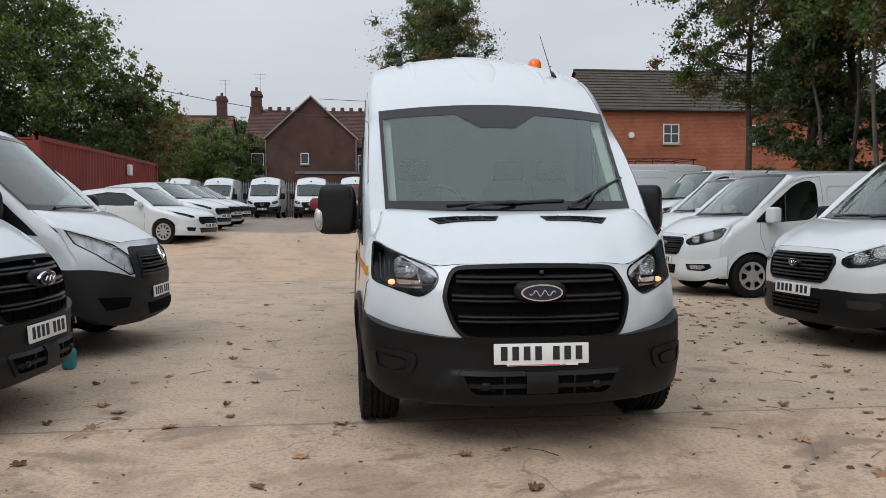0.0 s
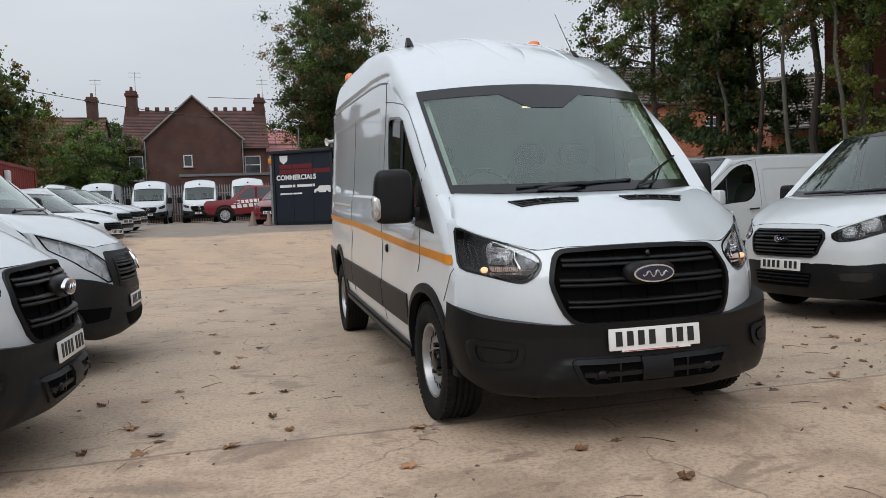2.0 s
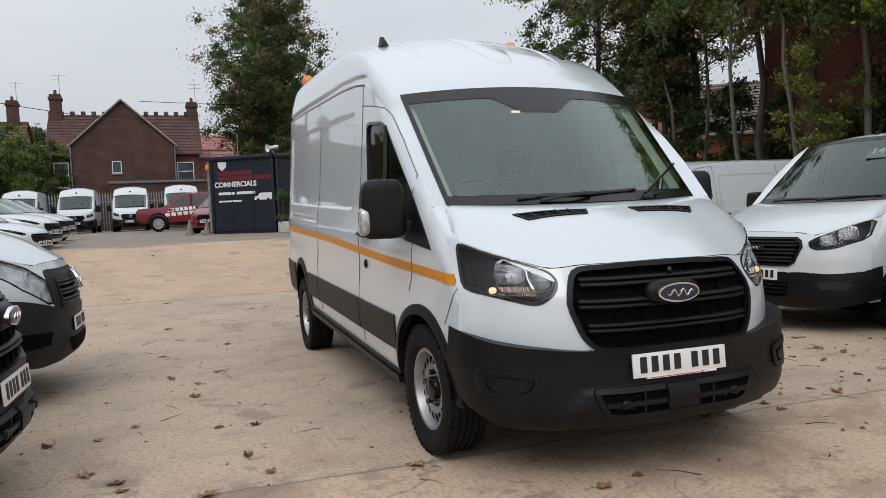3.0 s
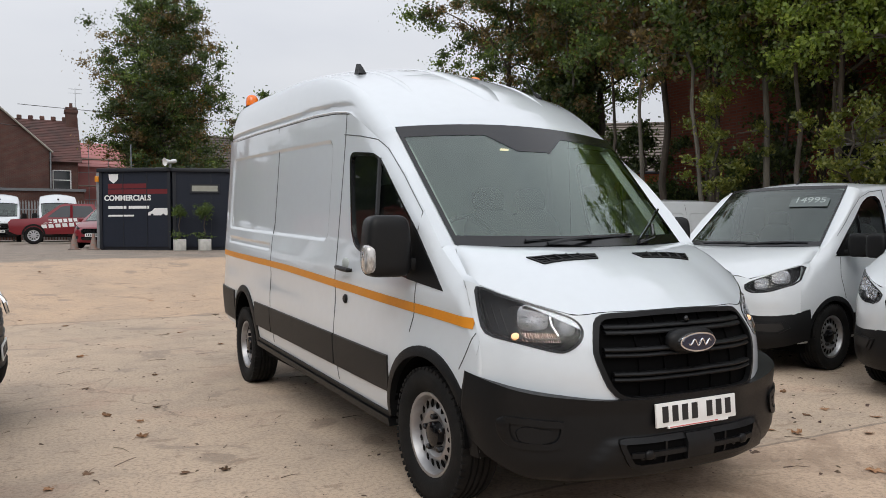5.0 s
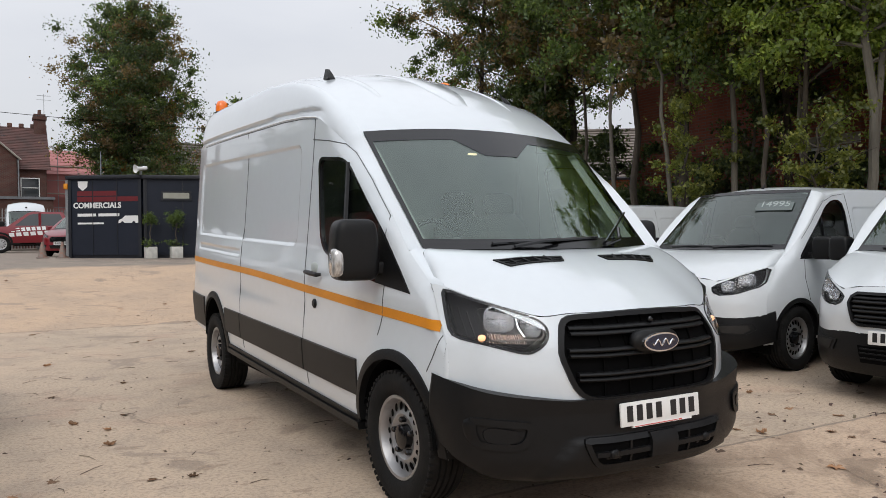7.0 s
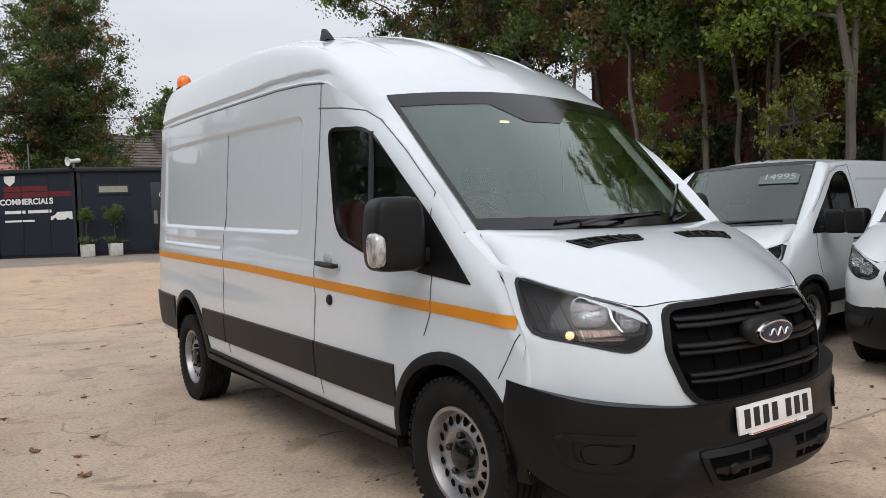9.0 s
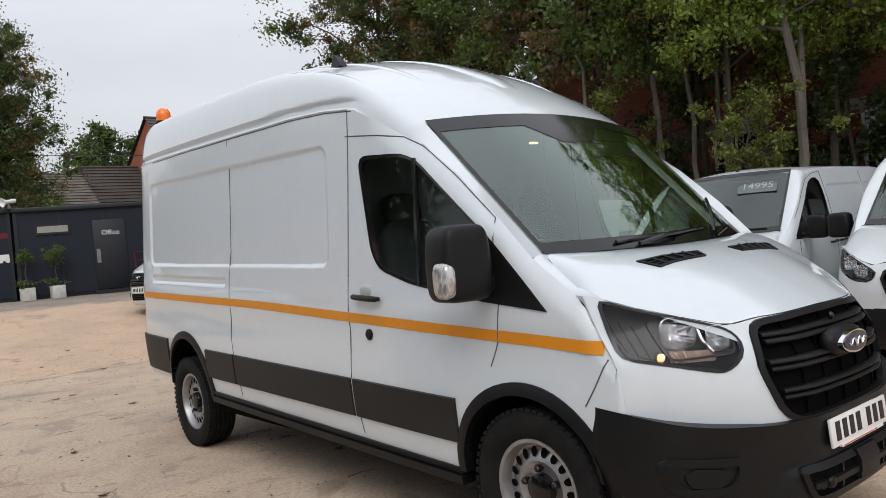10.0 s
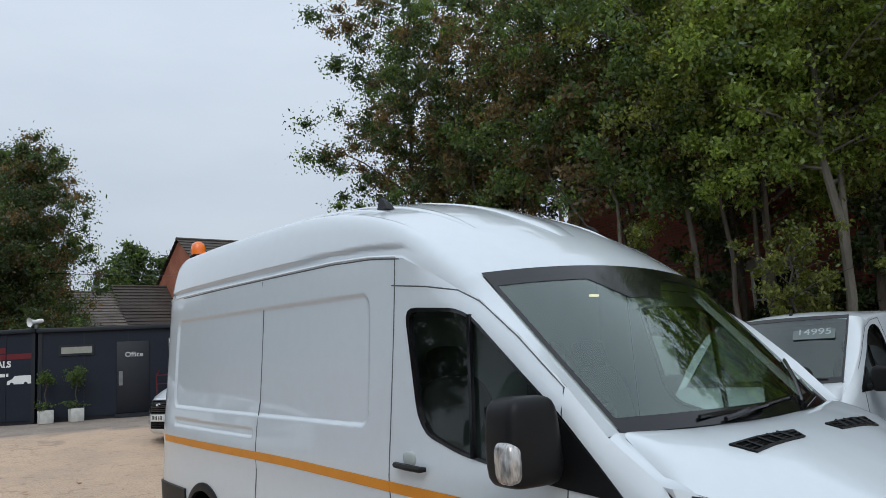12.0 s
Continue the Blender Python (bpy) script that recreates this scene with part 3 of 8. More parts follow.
def build_body(v, S, paint, detail=1):
    """Body shell of a vehicle: front, hood, sides, pillars, screen, roof, rear."""
    up, width, front, hood, side, screen, roof = body_curves(S)
    body = new("body")
    body.parent = v
    tagged(body, S.get("body_label", "white painted bodywork"))
    k = 2 if detail > 1 else 1
    xf = S["xf"]
    us = [xf * math.sin(a) for a in span(-math.pi / 2, math.pi / 2, 24 * k)]
    part("front_panel", sheet(us, lambda x: S["bl"](abs(x)) - 0.03, lambda x: S["zh"](abs(x)), 8 * k, front, S["front_holes"]), paint, body)
    xh = S["xh"]
    us = [xh * math.sin(a) for a in span(-math.pi / 2, math.pi / 2, 24 * k)]
    part("hood", sheet(us, lambda x: S["fy"](abs(x)) + S["dz"](S["zh"](abs(x))) + 0.004, lambda x: S["yb"](abs(x)), 10 * k, hood), paint, body)
    for sgn in (-1, 1):
        y0, y1 = S["side_y"]
        us = set(span(y0, y1, 46 * k))
        for (a, b, c, d, e) in S.get("recess", ()):
            us |= {a - 0.012, a, a + 0.011, a + 0.022, a + 0.034, a + 0.055, a + 0.08, b - 0.08, b - 0.055, b - 0.034, b - 0.022, b, b + 0.012}
        holes = list(S["windows"])
        cuts = sorted({q for (a, b, c, d, e) in S.get("recess", ()) for q in (c - 0.012, c, c + 0.011, c + 0.022, c + 0.034, c + 0.055, d - 0.055, d - 0.034, d - 0.022, d - 0.011, d, d + 0.012)})
        for (ay, az, ar) in S["arches"]:
            holes.append([(ay + ar * math.cos(t), az + ar * math.sin(t)) for t in (2 * math.pi * i / 22 for i in range(22))])
        part("side_panel", sheet(sorted(us), lambda y: S["sill"], S["hi"], 20 * k, lambda y, z: side(y, z, 0, sgn), holes, cuts), paint, body)
        pairs = S["pairs"]
        f1, f2 = table(*[(i, p[0]) for i, p in enumerate(pairs)]), table(*[(i, p[1]) for i, p in enumerate(pairs)])
        yt = S["ys"][1] + S["bow"][1]

        def upper(s, t):
            a, b = f1(s), f2(s)
            if a <= yt:
                e1 = Vector(screen(sgn, (a - S["ys"][0] - S["bow"][0]) / (yt - S["ys"][0] - S["bow"][0])))
            else:
                e1 = Vector(roof(sgn, a))
            e2 = Vector(side(b, S["hi"](b), 0, sgn))
            mid = Vector((e2.x * 0.985 + e1.x * 0.015, (e1.y + e2.y) / 2, max(e1.z, e2.z) - 0.004))
            mid = mid.lerp((e1 + e2) / 2, S.get("flat", 0.0) * min(1.0, max(0.0, (2.6 - b) / 0.8)))
            soft = e2 * (1 - t) ** 2 + mid * 2 * t * (1 - t) + e1 * t * t
            w = step_up(b, 1.35, 1.95) if S.get("boxy") else 0.0
            if w == 0.0:
                return soft
            # near-upright wall and a tight cant rail
            m_ = Vector((sgn * max(abs(e1.x) + 0.012, abs(e2.x) - 0.17 * (e1.z - e2.z)), (e1.y + e2.y) / 2, e1.z - 0.003))
            c_, a_ = e1 + e2 - m_, t * math.pi / 2
            p_ = c_ + (m_ - e1) * math.cos(a_) ** 0.62 + (m_ - e2) * math.sin(a_) ** 0.62
            rise = p_.z - e2.z      # the band above the gutter lies back, and the wall steps out over it
            p_.x -= sgn * 0.022 * step_up(rise, 0.0, 0.010) * (1 - step_up(rise, 0.050, 0.072)) * step_up(b, 1.95, 2.35)
            return soft.lerp(p_, w)
        S["upper" if sgn > 0 else "upper_neg"] = upper
        ts = [0, 0.004, 0.012, 0.022, 0.035, 0.05, 0.066, 0.082, 0.10, 0.13, 0.18, 0.26, 0.36, 0.46, 0.56, 0.66, 0.75, 0.83, 0.90, 0.95, 0.98, 1] if S.get("boxy") and k > 1 else span(0, 1, 8)
        part("upper_side", grid(upper, span(0, len(pairs) - 1, 44 * k), ts), paint, body)
        # corner between front and side, and the wing top beside the hood
        hy = [y for y in span(y0, y0 + 0.6, 60)]

        def corner(z, t):
            ys_ = next((y for y in hy if S["hi"](y) >= z), y0)
            a, b = Vector(front(sgn * xf, z)), Vector(side(ys_, z, 0, sgn))
            return a.lerp(b, t) + Vector((sgn * 0.004, -0.003, 0)) * math.sin(math.pi * t)
        S["corner" if sgn > 0 else "corner_neg"] = corner
        part("corner_panel", grid(corner, span(S["bl"](xf) - 0.04, S["zh"](xf), 14), span(0, 1, 4)), paint, body)
        ya = S["fy"](xh) + S["dz"](S["zh"](xh)) + 0.004

        def wing(s, t):
            if s < 0.3:
                a = Vector(hood(sgn * xh, ya + (S["yb"](xh) - ya) * s / 0.3))
            else:
                x = xh - (xh - S["xs"][0]) * (s - 0.3) / 0.7
                a = Vector(hood(sgn * x, S["yb"](x)))
            yy = max(y0, a.y - 0.005)
            b = Vector(side(yy, S["hi"](yy), 0, sgn))
            return a.lerp(b, t) + Vector((sgn * 0.4, 0, 1)) * (0.10 * (a - b).length * math.sin(math.pi * t))
        S["wing" if sgn > 0 else "wing_neg"] = wing
        part("wing_top", grid(wing, span(0, 1, 20), span(0, 1, 5)), paint, body)
    y1 = S["roof_end"]
    rows = [S["ys"][1] + (y1 - S["ys"][1]) * (i / (30 * k)) ** 1.25 for i in range(30 * k + 1)]

    def top(f, t):
        a = S["ys"][1] + S["bow"][1] * f * f
        return roof(f, a + (y1 - a) * t)
    part("roof", grid(top, span(-1, 1, 18), [((r - S["ys"][1]) / (y1 - S["ys"][1])) for r in rows]), paint, body)
    # rear end: closes the shell
    bm = bmesh.new()
    zs = span(S["sill"], S["hi"](y1), 10)
    loop = [Vector(side(S["side_y"][1], z, 0, -1)) for z in zs] + [Vector(roof(f, y1)) for f in span(-1, 1, 10)] + [Vector(side(S["side_y"][1], z, 0, 1)) for z in reversed(zs)]
    bm.faces.new([bm.verts.new(p) for p in loop])
    part("rear_panel", bm, paint, body, smooth=False)
    return body, (up, width, front, hood, side, screen, roof)


def glazing(v, S, C, frit=True, detail=1):
    up, width, front, hood, side, screen, roof = C
    n = 24
    ws = part("windscreen", grid(lambda f, t: screen(f, t, 0.004), span(-1, 1, n), span(0, 1, 14)), S.get("screen_mat", GLASS_DIM), v, "green-tinted laminated windscreen", out=(0, -0.7, 0.7))
    ws.visible_shadow = False
    if frit:
        bm = bmesh.new()
        e = 0.030 if detail > 1 else 0.024
        grid(lambda f, t: screen(f, t, 0.007), span(-1, 1, n), span(0, 0.075, 2), bm=bm)
        grid(lambda f, t: screen(f, t, 0.007), span(-1, 1, n), span(1 - S.get("band", 0.10 if detail > 1 else 0.055), 1, 3), bm=bm)
        for s in (-1, 1):
            grid(lambda f, t: screen(s * f, t, 0.007), [1 - e, 1], span(0.075, 1 - S.get("band", 0.10 if detail > 1 else 0.055), 8), bm=bm)
        if detail > 1:
            grid(lambda f, t: screen(f * (0.15 + 0.20 * t), 0.76 + 0.14 * t, 0.007), span(-1, 1, 8), span(0, 1, 3), bm=bm)
        part("black_border", bm, S.get("frit_mat", GLOSSB), ws, "black printed border")
    for sgn in (-1, 1):
        for poly in S["windows"]:
            q = inset(poly, 0.006)
            g = part("side_window", fill(q, lambda y, z: side(y, z, -0.012, sgn), 0.12), S.get("side_mat", DARKGLASS), v, "dark tinted side window", out=(sgn, 0, 0))
            g.visible_shadow = False
            d = dense(poly, 0.08)
            part("seal", ring(d, shrink(d, 0.95), lambda y, z: side(y, z, 0.003, sgn), lambda y, z: side(y, z, -0.02, sgn)), GLOSSB, g, "black rubber window seal")


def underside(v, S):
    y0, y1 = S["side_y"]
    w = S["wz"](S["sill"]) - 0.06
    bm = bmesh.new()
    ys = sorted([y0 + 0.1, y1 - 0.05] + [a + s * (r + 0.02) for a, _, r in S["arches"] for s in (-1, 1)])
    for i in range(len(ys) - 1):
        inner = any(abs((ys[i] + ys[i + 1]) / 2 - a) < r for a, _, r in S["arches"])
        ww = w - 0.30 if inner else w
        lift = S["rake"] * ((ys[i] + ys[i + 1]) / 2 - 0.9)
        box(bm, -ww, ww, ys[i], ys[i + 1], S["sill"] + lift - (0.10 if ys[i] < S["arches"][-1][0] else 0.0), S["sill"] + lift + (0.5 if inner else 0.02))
    part("underbody", bm, UNDER_SHADE, v, "black underbody", smooth=False)
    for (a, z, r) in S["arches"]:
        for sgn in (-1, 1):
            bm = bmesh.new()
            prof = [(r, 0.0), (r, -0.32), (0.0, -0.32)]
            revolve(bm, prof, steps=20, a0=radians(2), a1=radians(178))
            p = part("wheel_liner", bm, UNDER_SHADE, v)
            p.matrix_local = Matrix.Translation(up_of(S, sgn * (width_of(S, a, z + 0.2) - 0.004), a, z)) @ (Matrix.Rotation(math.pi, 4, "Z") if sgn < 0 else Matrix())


def up_of(S, x, y, z):
    return (x, y, z + S["rake"] * (y - 0.9))


def width_of(S, y, z):
    return S["wz"](z) + S["wy"](y)


def cabin(v, S, C, bulk=True, wheel_side=-1):
    """Dashboard, seats, steering wheel and bulkhead behind the glass."""
    y0, z0 = S["ys"][0], S["zs"]
    w = S["xs"][0]
    bm = bmesh.new()
    grid(lambda f, t: up_of(S, f * (w - 0.01), y0 + S["bow"][0] * f * f - 0.02 + 0.55 * t, z0 - 0.035 - 0.04 * t - 0.05 * max(0, t - 0.7) * 3), span(-1, 1, 12), span(0, 1, 8),
         rim=lambda f, t: up_of(S, f * (w - 0.01), y0 + S["bow"][0] * f * f - 0.02 + 0.6 * t, z0 - 0.45), bm=bm)
    part("dashboard", bm, INTERIOR, v, "dark grey dashboard")
    if S.get("boxy"):
        for s_ in (-1, 1):
            part("pillar_trim", grid(lambda f, t: C[5](s_ * f, t, -0.035 - 0.03 * (0.97 - f) / 0.07), span(0.90, 0.97, 3), span(0.06, 0.94, 10)), TRIM_PALE, v, "pale grey pillar trim")
    yd = y0 + 0.62
    bm = bmesh.new()
    pts = [(0.19 * math.cos(a), 0, 0.19 * math.sin(a)) for a in span(0, 2 * math.pi, 24)]
    tube(bm, pts, 0.016, 6)
    for a in (0.3, math.pi - 0.3, -math.pi / 2):
        tube(bm, [(0, 0, 0), (0.18 * math.cos(a), 0, 0.18 * math.sin(a))], 0.02, 5)
    sw = part("steering_wheel", bm, INTERIOR, v, "black steering wheel")
    sw.matrix_local = pose(wheel_side * w * 0.5, yd + 0.03, z0 - 0.03 + S["rake"] * yd, -35)
    for sx in ((-0.52, 0.25, 0.62) if S["wide_seats"] else (-0.5, 0.5)):
        bm = bmesh.new()
        rounded(bm, sx * w / 0.8, yd + 0.55, z0 - 0.42, 0.24, 0.26, 0.09)
        m = Matrix.Translation((sx * w / 0.8, yd + 0.80, z0 - 0.10)) @ Matrix.Rotation(radians(-14), 4, "X")
        b2 = bmesh.new()
        rounded(b2, 0, 0, 0, 0.235, 0.085, 0.36)
        rounded(b2, 0, 0.0, 0.43, 0.13, 0.055, 0.095)
        bmesh.ops.transform(b2, matrix=m, verts=b2.verts)
        me = bpy.data.meshes.new("tmp")
        b2.to_mesh(me)
        b2.free()
        bm.from_mesh(me)
        bpy.data.meshes.remove(me)
        part("seat", bm, SEATCLOTH, v, "dark cloth seat with headrest")
    if bulk:
        yb = yd + 1.0
        zt = S["zc"](yb) - 0.12
        bm = bmesh.new()
        ww = min(width_of(S, yb, 1.2), width_of(S, yb, S["hi"](yb))) - 0.045
        box(bm, -ww, ww, yb, yb + 0.03, S["sill"], min(zt, S["hi"](yb) + 0.05))
        box(bm, -ww * 0.8, ww * 0.8, yb, yb + 0.03, min(zt, S["hi"](yb) + 0.05), zt)
        part("bulkhead", bm, BULKHEAD, v, "plain light grey load bulkhead", smooth=False)


def oval_badge(parent, m, sx, sz, colour=None):
    b = part("badge", fill([(sx * math.cos(a), sz * math.sin(a)) for a in (2 * math.pi * i / 28 for i in range(28))], lambda x, z: (x, -0.012 * (1 - (x / sx) ** 2 * 0.6), z), 0.03,
                           rim=lambda x, z: (x, 0.02, z)), CHROME, parent, "chromed oval badge")
    b.matrix_local = m
    part("enamel", fill([(sx * 0.91 * math.cos(a), sz * 0.84 * math.sin(a)) for a in (2 * math.pi * i / 28 for i in range(28))], lambda x, z: (x, -0.004 - 0.012 * (1 - (x / sx) ** 2 * 0.6), z), 0.03,
                        rim=lambda x, z: (x, 0.0, z)), colour or BLUE_OVAL, b, "blue enamel centre")
    bm = bmesh.new()
    pts = [(sx * 0.62 * u, -0.0185 + 0.007 * u * u * 0.4, sz * 0.34 * math.sin(u * 9.0) * (1 - 0.5 * u * u)) for u in span(-1, 1, 40)]
    tube(bm, pts, [sz * (0.05 + 0.05 * abs(math.sin(i * 0.7))) for i in range(41)], 4)
    part("scroll", bm, CHROME, b)
    return b


def head_lamp(v, S, C, poly, sgn, bowls, lit=True, deep=0.15):
    """A headlamp: dark housing, chromed bowls, bulb and clear cover, set in the front at the outline poly (for x > 0)."""
    front = C[2]
    q = [(sgn * x, z) for x, z in poly]
    h = part("headlamp", fill(inset(q, 0.004), lambda x, z: front(x, z, -deep), 0.07, rim=lambda x, z: front(x, z, 0.0)), LAMP_DARK, v, "headlamp with chromed bowls behind a clear cover")
    for (bx, bz, r, rz) in bowls:
        bm = bmesh.new()      # a square-cornered dish with fluted walls
        rows_ = []
        for k, dep in ((1.06, -0.010), (1.02, -0.012), (1.0, 0.0), (0.82, 0.020), (0.62, 0.036), (0.42, 0.047), (0.20, 0.053)):
            ring_ = []
            for i in range(40):
                a = 2 * math.pi * i / 40
                cx_, cz_ = math.copysign(abs(math.cos(a)) ** 0.6, math.cos(a)), math.copysign(abs(math.sin(a)) ** 0.6, math.sin(a))
                ring_.append(bm.verts.new((r * k * cx_, rz * k * cz_, dep + (0.004 * (i % 2) if 0.3 < k < 0.95 else 0.0))))
            rows_.append(ring_)
        for u, w in zip(rows_, rows_[1:]):
            for i in range(40):
                bm.faces.new((u[i], u[(i + 1) % 40], w[(i + 1) % 40], w[i]))
        bm.faces.new(rows_[-1])
        b = part("reflector", bm, REFLECT, h, "chromed lamp bowl", smooth=False)
        dx = Vector(front(sgn * bx + 0.02, bz)) - Vector(front(sgn * bx - 0.02, bz))
        turn = Matrix.Rotation(math.atan2(dx.y, dx.x) * 0.75, 4, "Z") @ Matrix.Rotation(radians(-8), 4, "X")
        b.matrix_local = Matrix.Translation(front(sgn * bx, bz, -0.035)) @ turn @ Matrix.Rotation(radians(-90), 4, "X")
        bm = bmesh.new()
        rounded(bm, 0, 0, 0, r * 0.14, r * 0.14, r * 0.14, 2, 12, 8)
        c = part("bulb", bm, CHROME, h)
        c.matrix_local = Matrix.Translation(front(sgn * bx, bz, -0.05))
    if lit:
        bm = bmesh.new()
        rounded(bm, 0, 0, 0, 0.021, 0.012, 0.016, 2.2, 12, 8)
        c = part("side_light", bm, LAMP_ON, h, "lit warm side light")
        c.matrix_local = Matrix.Translation(front(sgn * S["bulb"][0], S["bulb"][1], -0.028))
        bm = bmesh.new()
        grid(lambda x, z: front(sgn * x, z, -0.040 + 0.006 * math.cos(x * 700)), span(S["bulb"][0] - 0.165, S["bulb"][0] - 0.022, 52), span(S["bulb"][1] - 0.022, S["bulb"][1] + 0.018, 2), bm=bm)
        part("indicator", bm, INDICATOR, h, "clear ribbed indicator strip")
    w_ = [(bx_, bz_) for bx_, bz_, _, _ in bowls]
    if lit:
        cx, cz = sum(p_[0] for p_ in w_) / len(w_) * sgn, sum(p_[1] for p_ in w_) / len(w_) - 0.012
        d = dense(soften([(cx + sgn * x, cz + z) for x, z in ((0.135, 0.080), (-0.06, 0.045), (-0.118, 0.015), (-0.10, -0.060), (0.125, -0.075))], 0.03), 0.03)
        part("bezel", ring(d, inset(d, 0.007), lambda x, z: front(x, z, -0.030), lambda x, z: front(x, z, -0.06)), GREYP, h, "dark grey inner bezel")
        for k in range(3):
            x = 0.822 + 0.026 * k
            part("rib", tube(bmesh.new(), [front(sgn * (x + 0.03 * (z - 0.95)), z, -0.060) for z in span(0.93 + 0.012 * k, 1.06 + 0.018 * k, 4)], 0.004, 4), GREYP, h)
        part("divider", tube(bmesh.new(), [front(sgn * x, z, -0.026) for x, z in ((0.645, 1.055), (0.652, 1.0), (0.640, 0.955))], 0.006, 6), REFLECT, h)
    g = part("cover", fill(q, lambda x, z: front(x, z, 0.004), 0.05, rim=lambda x, z: front(x, z, -0.006)), LAMPGLASS, h, "clear polycarbonate cover", out=(sgn * 0.3, -1, 0))
    g.visible_shadow = False
    d = dense(q, 0.05)
    part("surround", ring(d, inset(d, 0.010), lambda x, z: front(x, z, 0.005), lambda x, z: front(x, z, -0.01)), GLOSSB, h)
    return h


def grille(v, S, C, poly, bars, thick=0.026, deep=0.035, frame=0.022, label="black plastic radiator grille", x_in=0.04, mesh_cols=()):
    front = C[2]
    # backing sheet whose colour holds the shade behind the bars
    g = part("grille", fill(inset(poly, 0.004), lambda x, z: front(x, z, -deep), 0.09, rim=lambda x, z: front(x, z, 0.0)), UNDER_SHADE, v, label)
    d = dense(poly, 0.05)
    part("frame", ring(d, inset(d, frame), lambda x, z: front(x, z, 0.016), lambda x, z: front(x, z, -0.02)), BLACK, g, "moulded black frame")
    for z in bars:
        xs = []
        n = len(poly)
        for i in range(n):
            (x0, z0), (x1, z1) = poly[i], poly[(i + 1) % n]
            if (z0 - z) * (z1 - z) < 0:
                xs.append(x0 + (x1 - x0) * (z - z0) / (z1 - z0))
        a, b = min(xs) + x_in, max(xs) - x_in
        for dzz, hh in ((thick * 0.62, thick * 0.5), (-thick * 0.62, thick * 0.5)):
            bm = grid(lambda x, t: front(x, z + dzz + (t - 0.5) * 2 * hh, 0.012 - 0.012 * (2 * t - 1) ** 2), span(a, b, 16), span(0, 1, 4),
                      rim=lambda x, t: front(x, z + dzz + (t - 0.5) * 2 * hh, -0.025))
            part("bar", bm, BLACK, g)
    if mesh_cols:
        bm = bmesh.new()
        z0, z1 = min(p[1] for p in poly) + frame, max(p[1] for p in poly) - frame
        for x in mesh_cols:
            grid(lambda u, t: front(x + u, t, -0.024), [-0.0035, 0.0035], span(z0, z1, 5), rim=lambda u, t: front(x + u, t, -0.034), bm=bm)
        part("core_grid", bm, UNDER_SHADE, g)
    return g


def bumper(v, S, C, label="unpainted black plastic bumper", paint=None, rows=14, cols=44):
    up = C[0]
    xb = S["bx"]

    def f(x, t, off=0.0):
        a = abs(x)
        lo, hi = S["blow"](a), S["bl"](a)
        z = lo + (hi - lo) * t
        if "by" in S:
            off += 0.020 * step_up(0.505 - z, 0.0, 0.03) * step_up(0.475 + (0.5 - z) * 0.85 - a, 0.0, 0.035)      # proud chin with slanting sides
        return up(x * (1 + 0.012 * math.sin(math.pi * t)), S.get("by", S["fy"])(a) + S["bz"](z) - off, z)
    us = [xb * math.sin(a) for a in span(-math.pi / 2, math.pi / 2, cols)]
    b = part("bumper", grid(f, us, span(0, 1, rows), rim=lambda x, t: (lambda p: (p[0] * 0.95, p[1] + (0.13 if "by" in S else 0.05), p[2] + 0.004))(f(x, t))), paint or BLACK, v, label)

    def on(x, z, off=0.0):
        a = abs(x)
        lo, hi = S["blow"](a), S["bl"](a)
        return f(x, (z - lo) / (hi - lo), off)
    return b, on


def arch_flares(v, S, mat_, r_out=0.055, x_out=0.018, label="black plastic wheel arch trim"):
    for (a, z, r) in S["arches"]:
        for sgn in (-1, 1):
            def f(t, s):
                ang = radians(-1 + 182 * t)
                rr = r - 0.004 + r_out * s
                y, zz = a + rr * math.cos(ang), z + rr * math.sin(ang)
                zz = max(zz, S["sill"] - 0.03)
                return up_of(S, sgn * (width_of(S, min(y, S["side_y"][1] - 0.02), max(zz, S["sill"])) + x_out * (1 - 0.5 * s * s)), y, zz)

            def back(t, s):
                p = f(t, s)
                return (p[0] - sgn * 0.05, p[1], p[2])
            part("arch_trim", grid(f, span(0, 1, 26), span(0, 1, 4), rim=back), mat_, v, label)


def door_mirror(v, S, sgn, at, size, indicator=True, paint=None, fold=0):
    cx, cy, cz = at
    sx, sy, sz = size
    bm = bmesh.new()
    rounded(bm, 0, 0, 0, sx / 2, sy / 2, sz / 2, 5.5, 28, 16)
    for q in bm.verts:
        q.co.x *= 1 - 0.12 * max(0, q.co.z / sz * 2)
    m = part("door_mirror", bm, paint or BLACK, v, "tall black door mirror" if paint is None else "white door mirror")
    m.matrix_local = Matrix.Translation(up_of(S, sgn * cx, cy, cz)) @ pose(0, 0, 0, 0, 0, sgn * (8 + fold))
    bm = bmesh.new()
    box(bm, -sgn * (sx * 0.5 + 0.16) if sgn > 0 else sx * 0.3, -sgn * sx * 0.3 if sgn > 0 else sx * 0.5 + 0.16, -0.035, 0.045, -sz * 0.40, -sz * 0.20, bevel=0.012)
    part("arm", bm, BLACK, m, "black mirror arm")
    bm = bmesh.new()
    grid(lambda a, b: (a, sy * 0.5 * 0.96, b), span(-sx * 0.40, sx * 0.40, 2), span(-sz * 0.40, sz * 0.40, 2), bm=bm)
    part("mirror_glass", bm, CHROME, m, "mirror glass", smooth=False)
    if indicator:
        bm = bmesh.new()
        rounded(bm, sgn * sx * 0.42, -sy * 0.22, -sz * 0.20, sx * 0.135, sy * 0.30, sz * 0.235, 3.5, 16, 10)
        part("indicator", bm, LENS, m, "clear indicator lens")
    return m

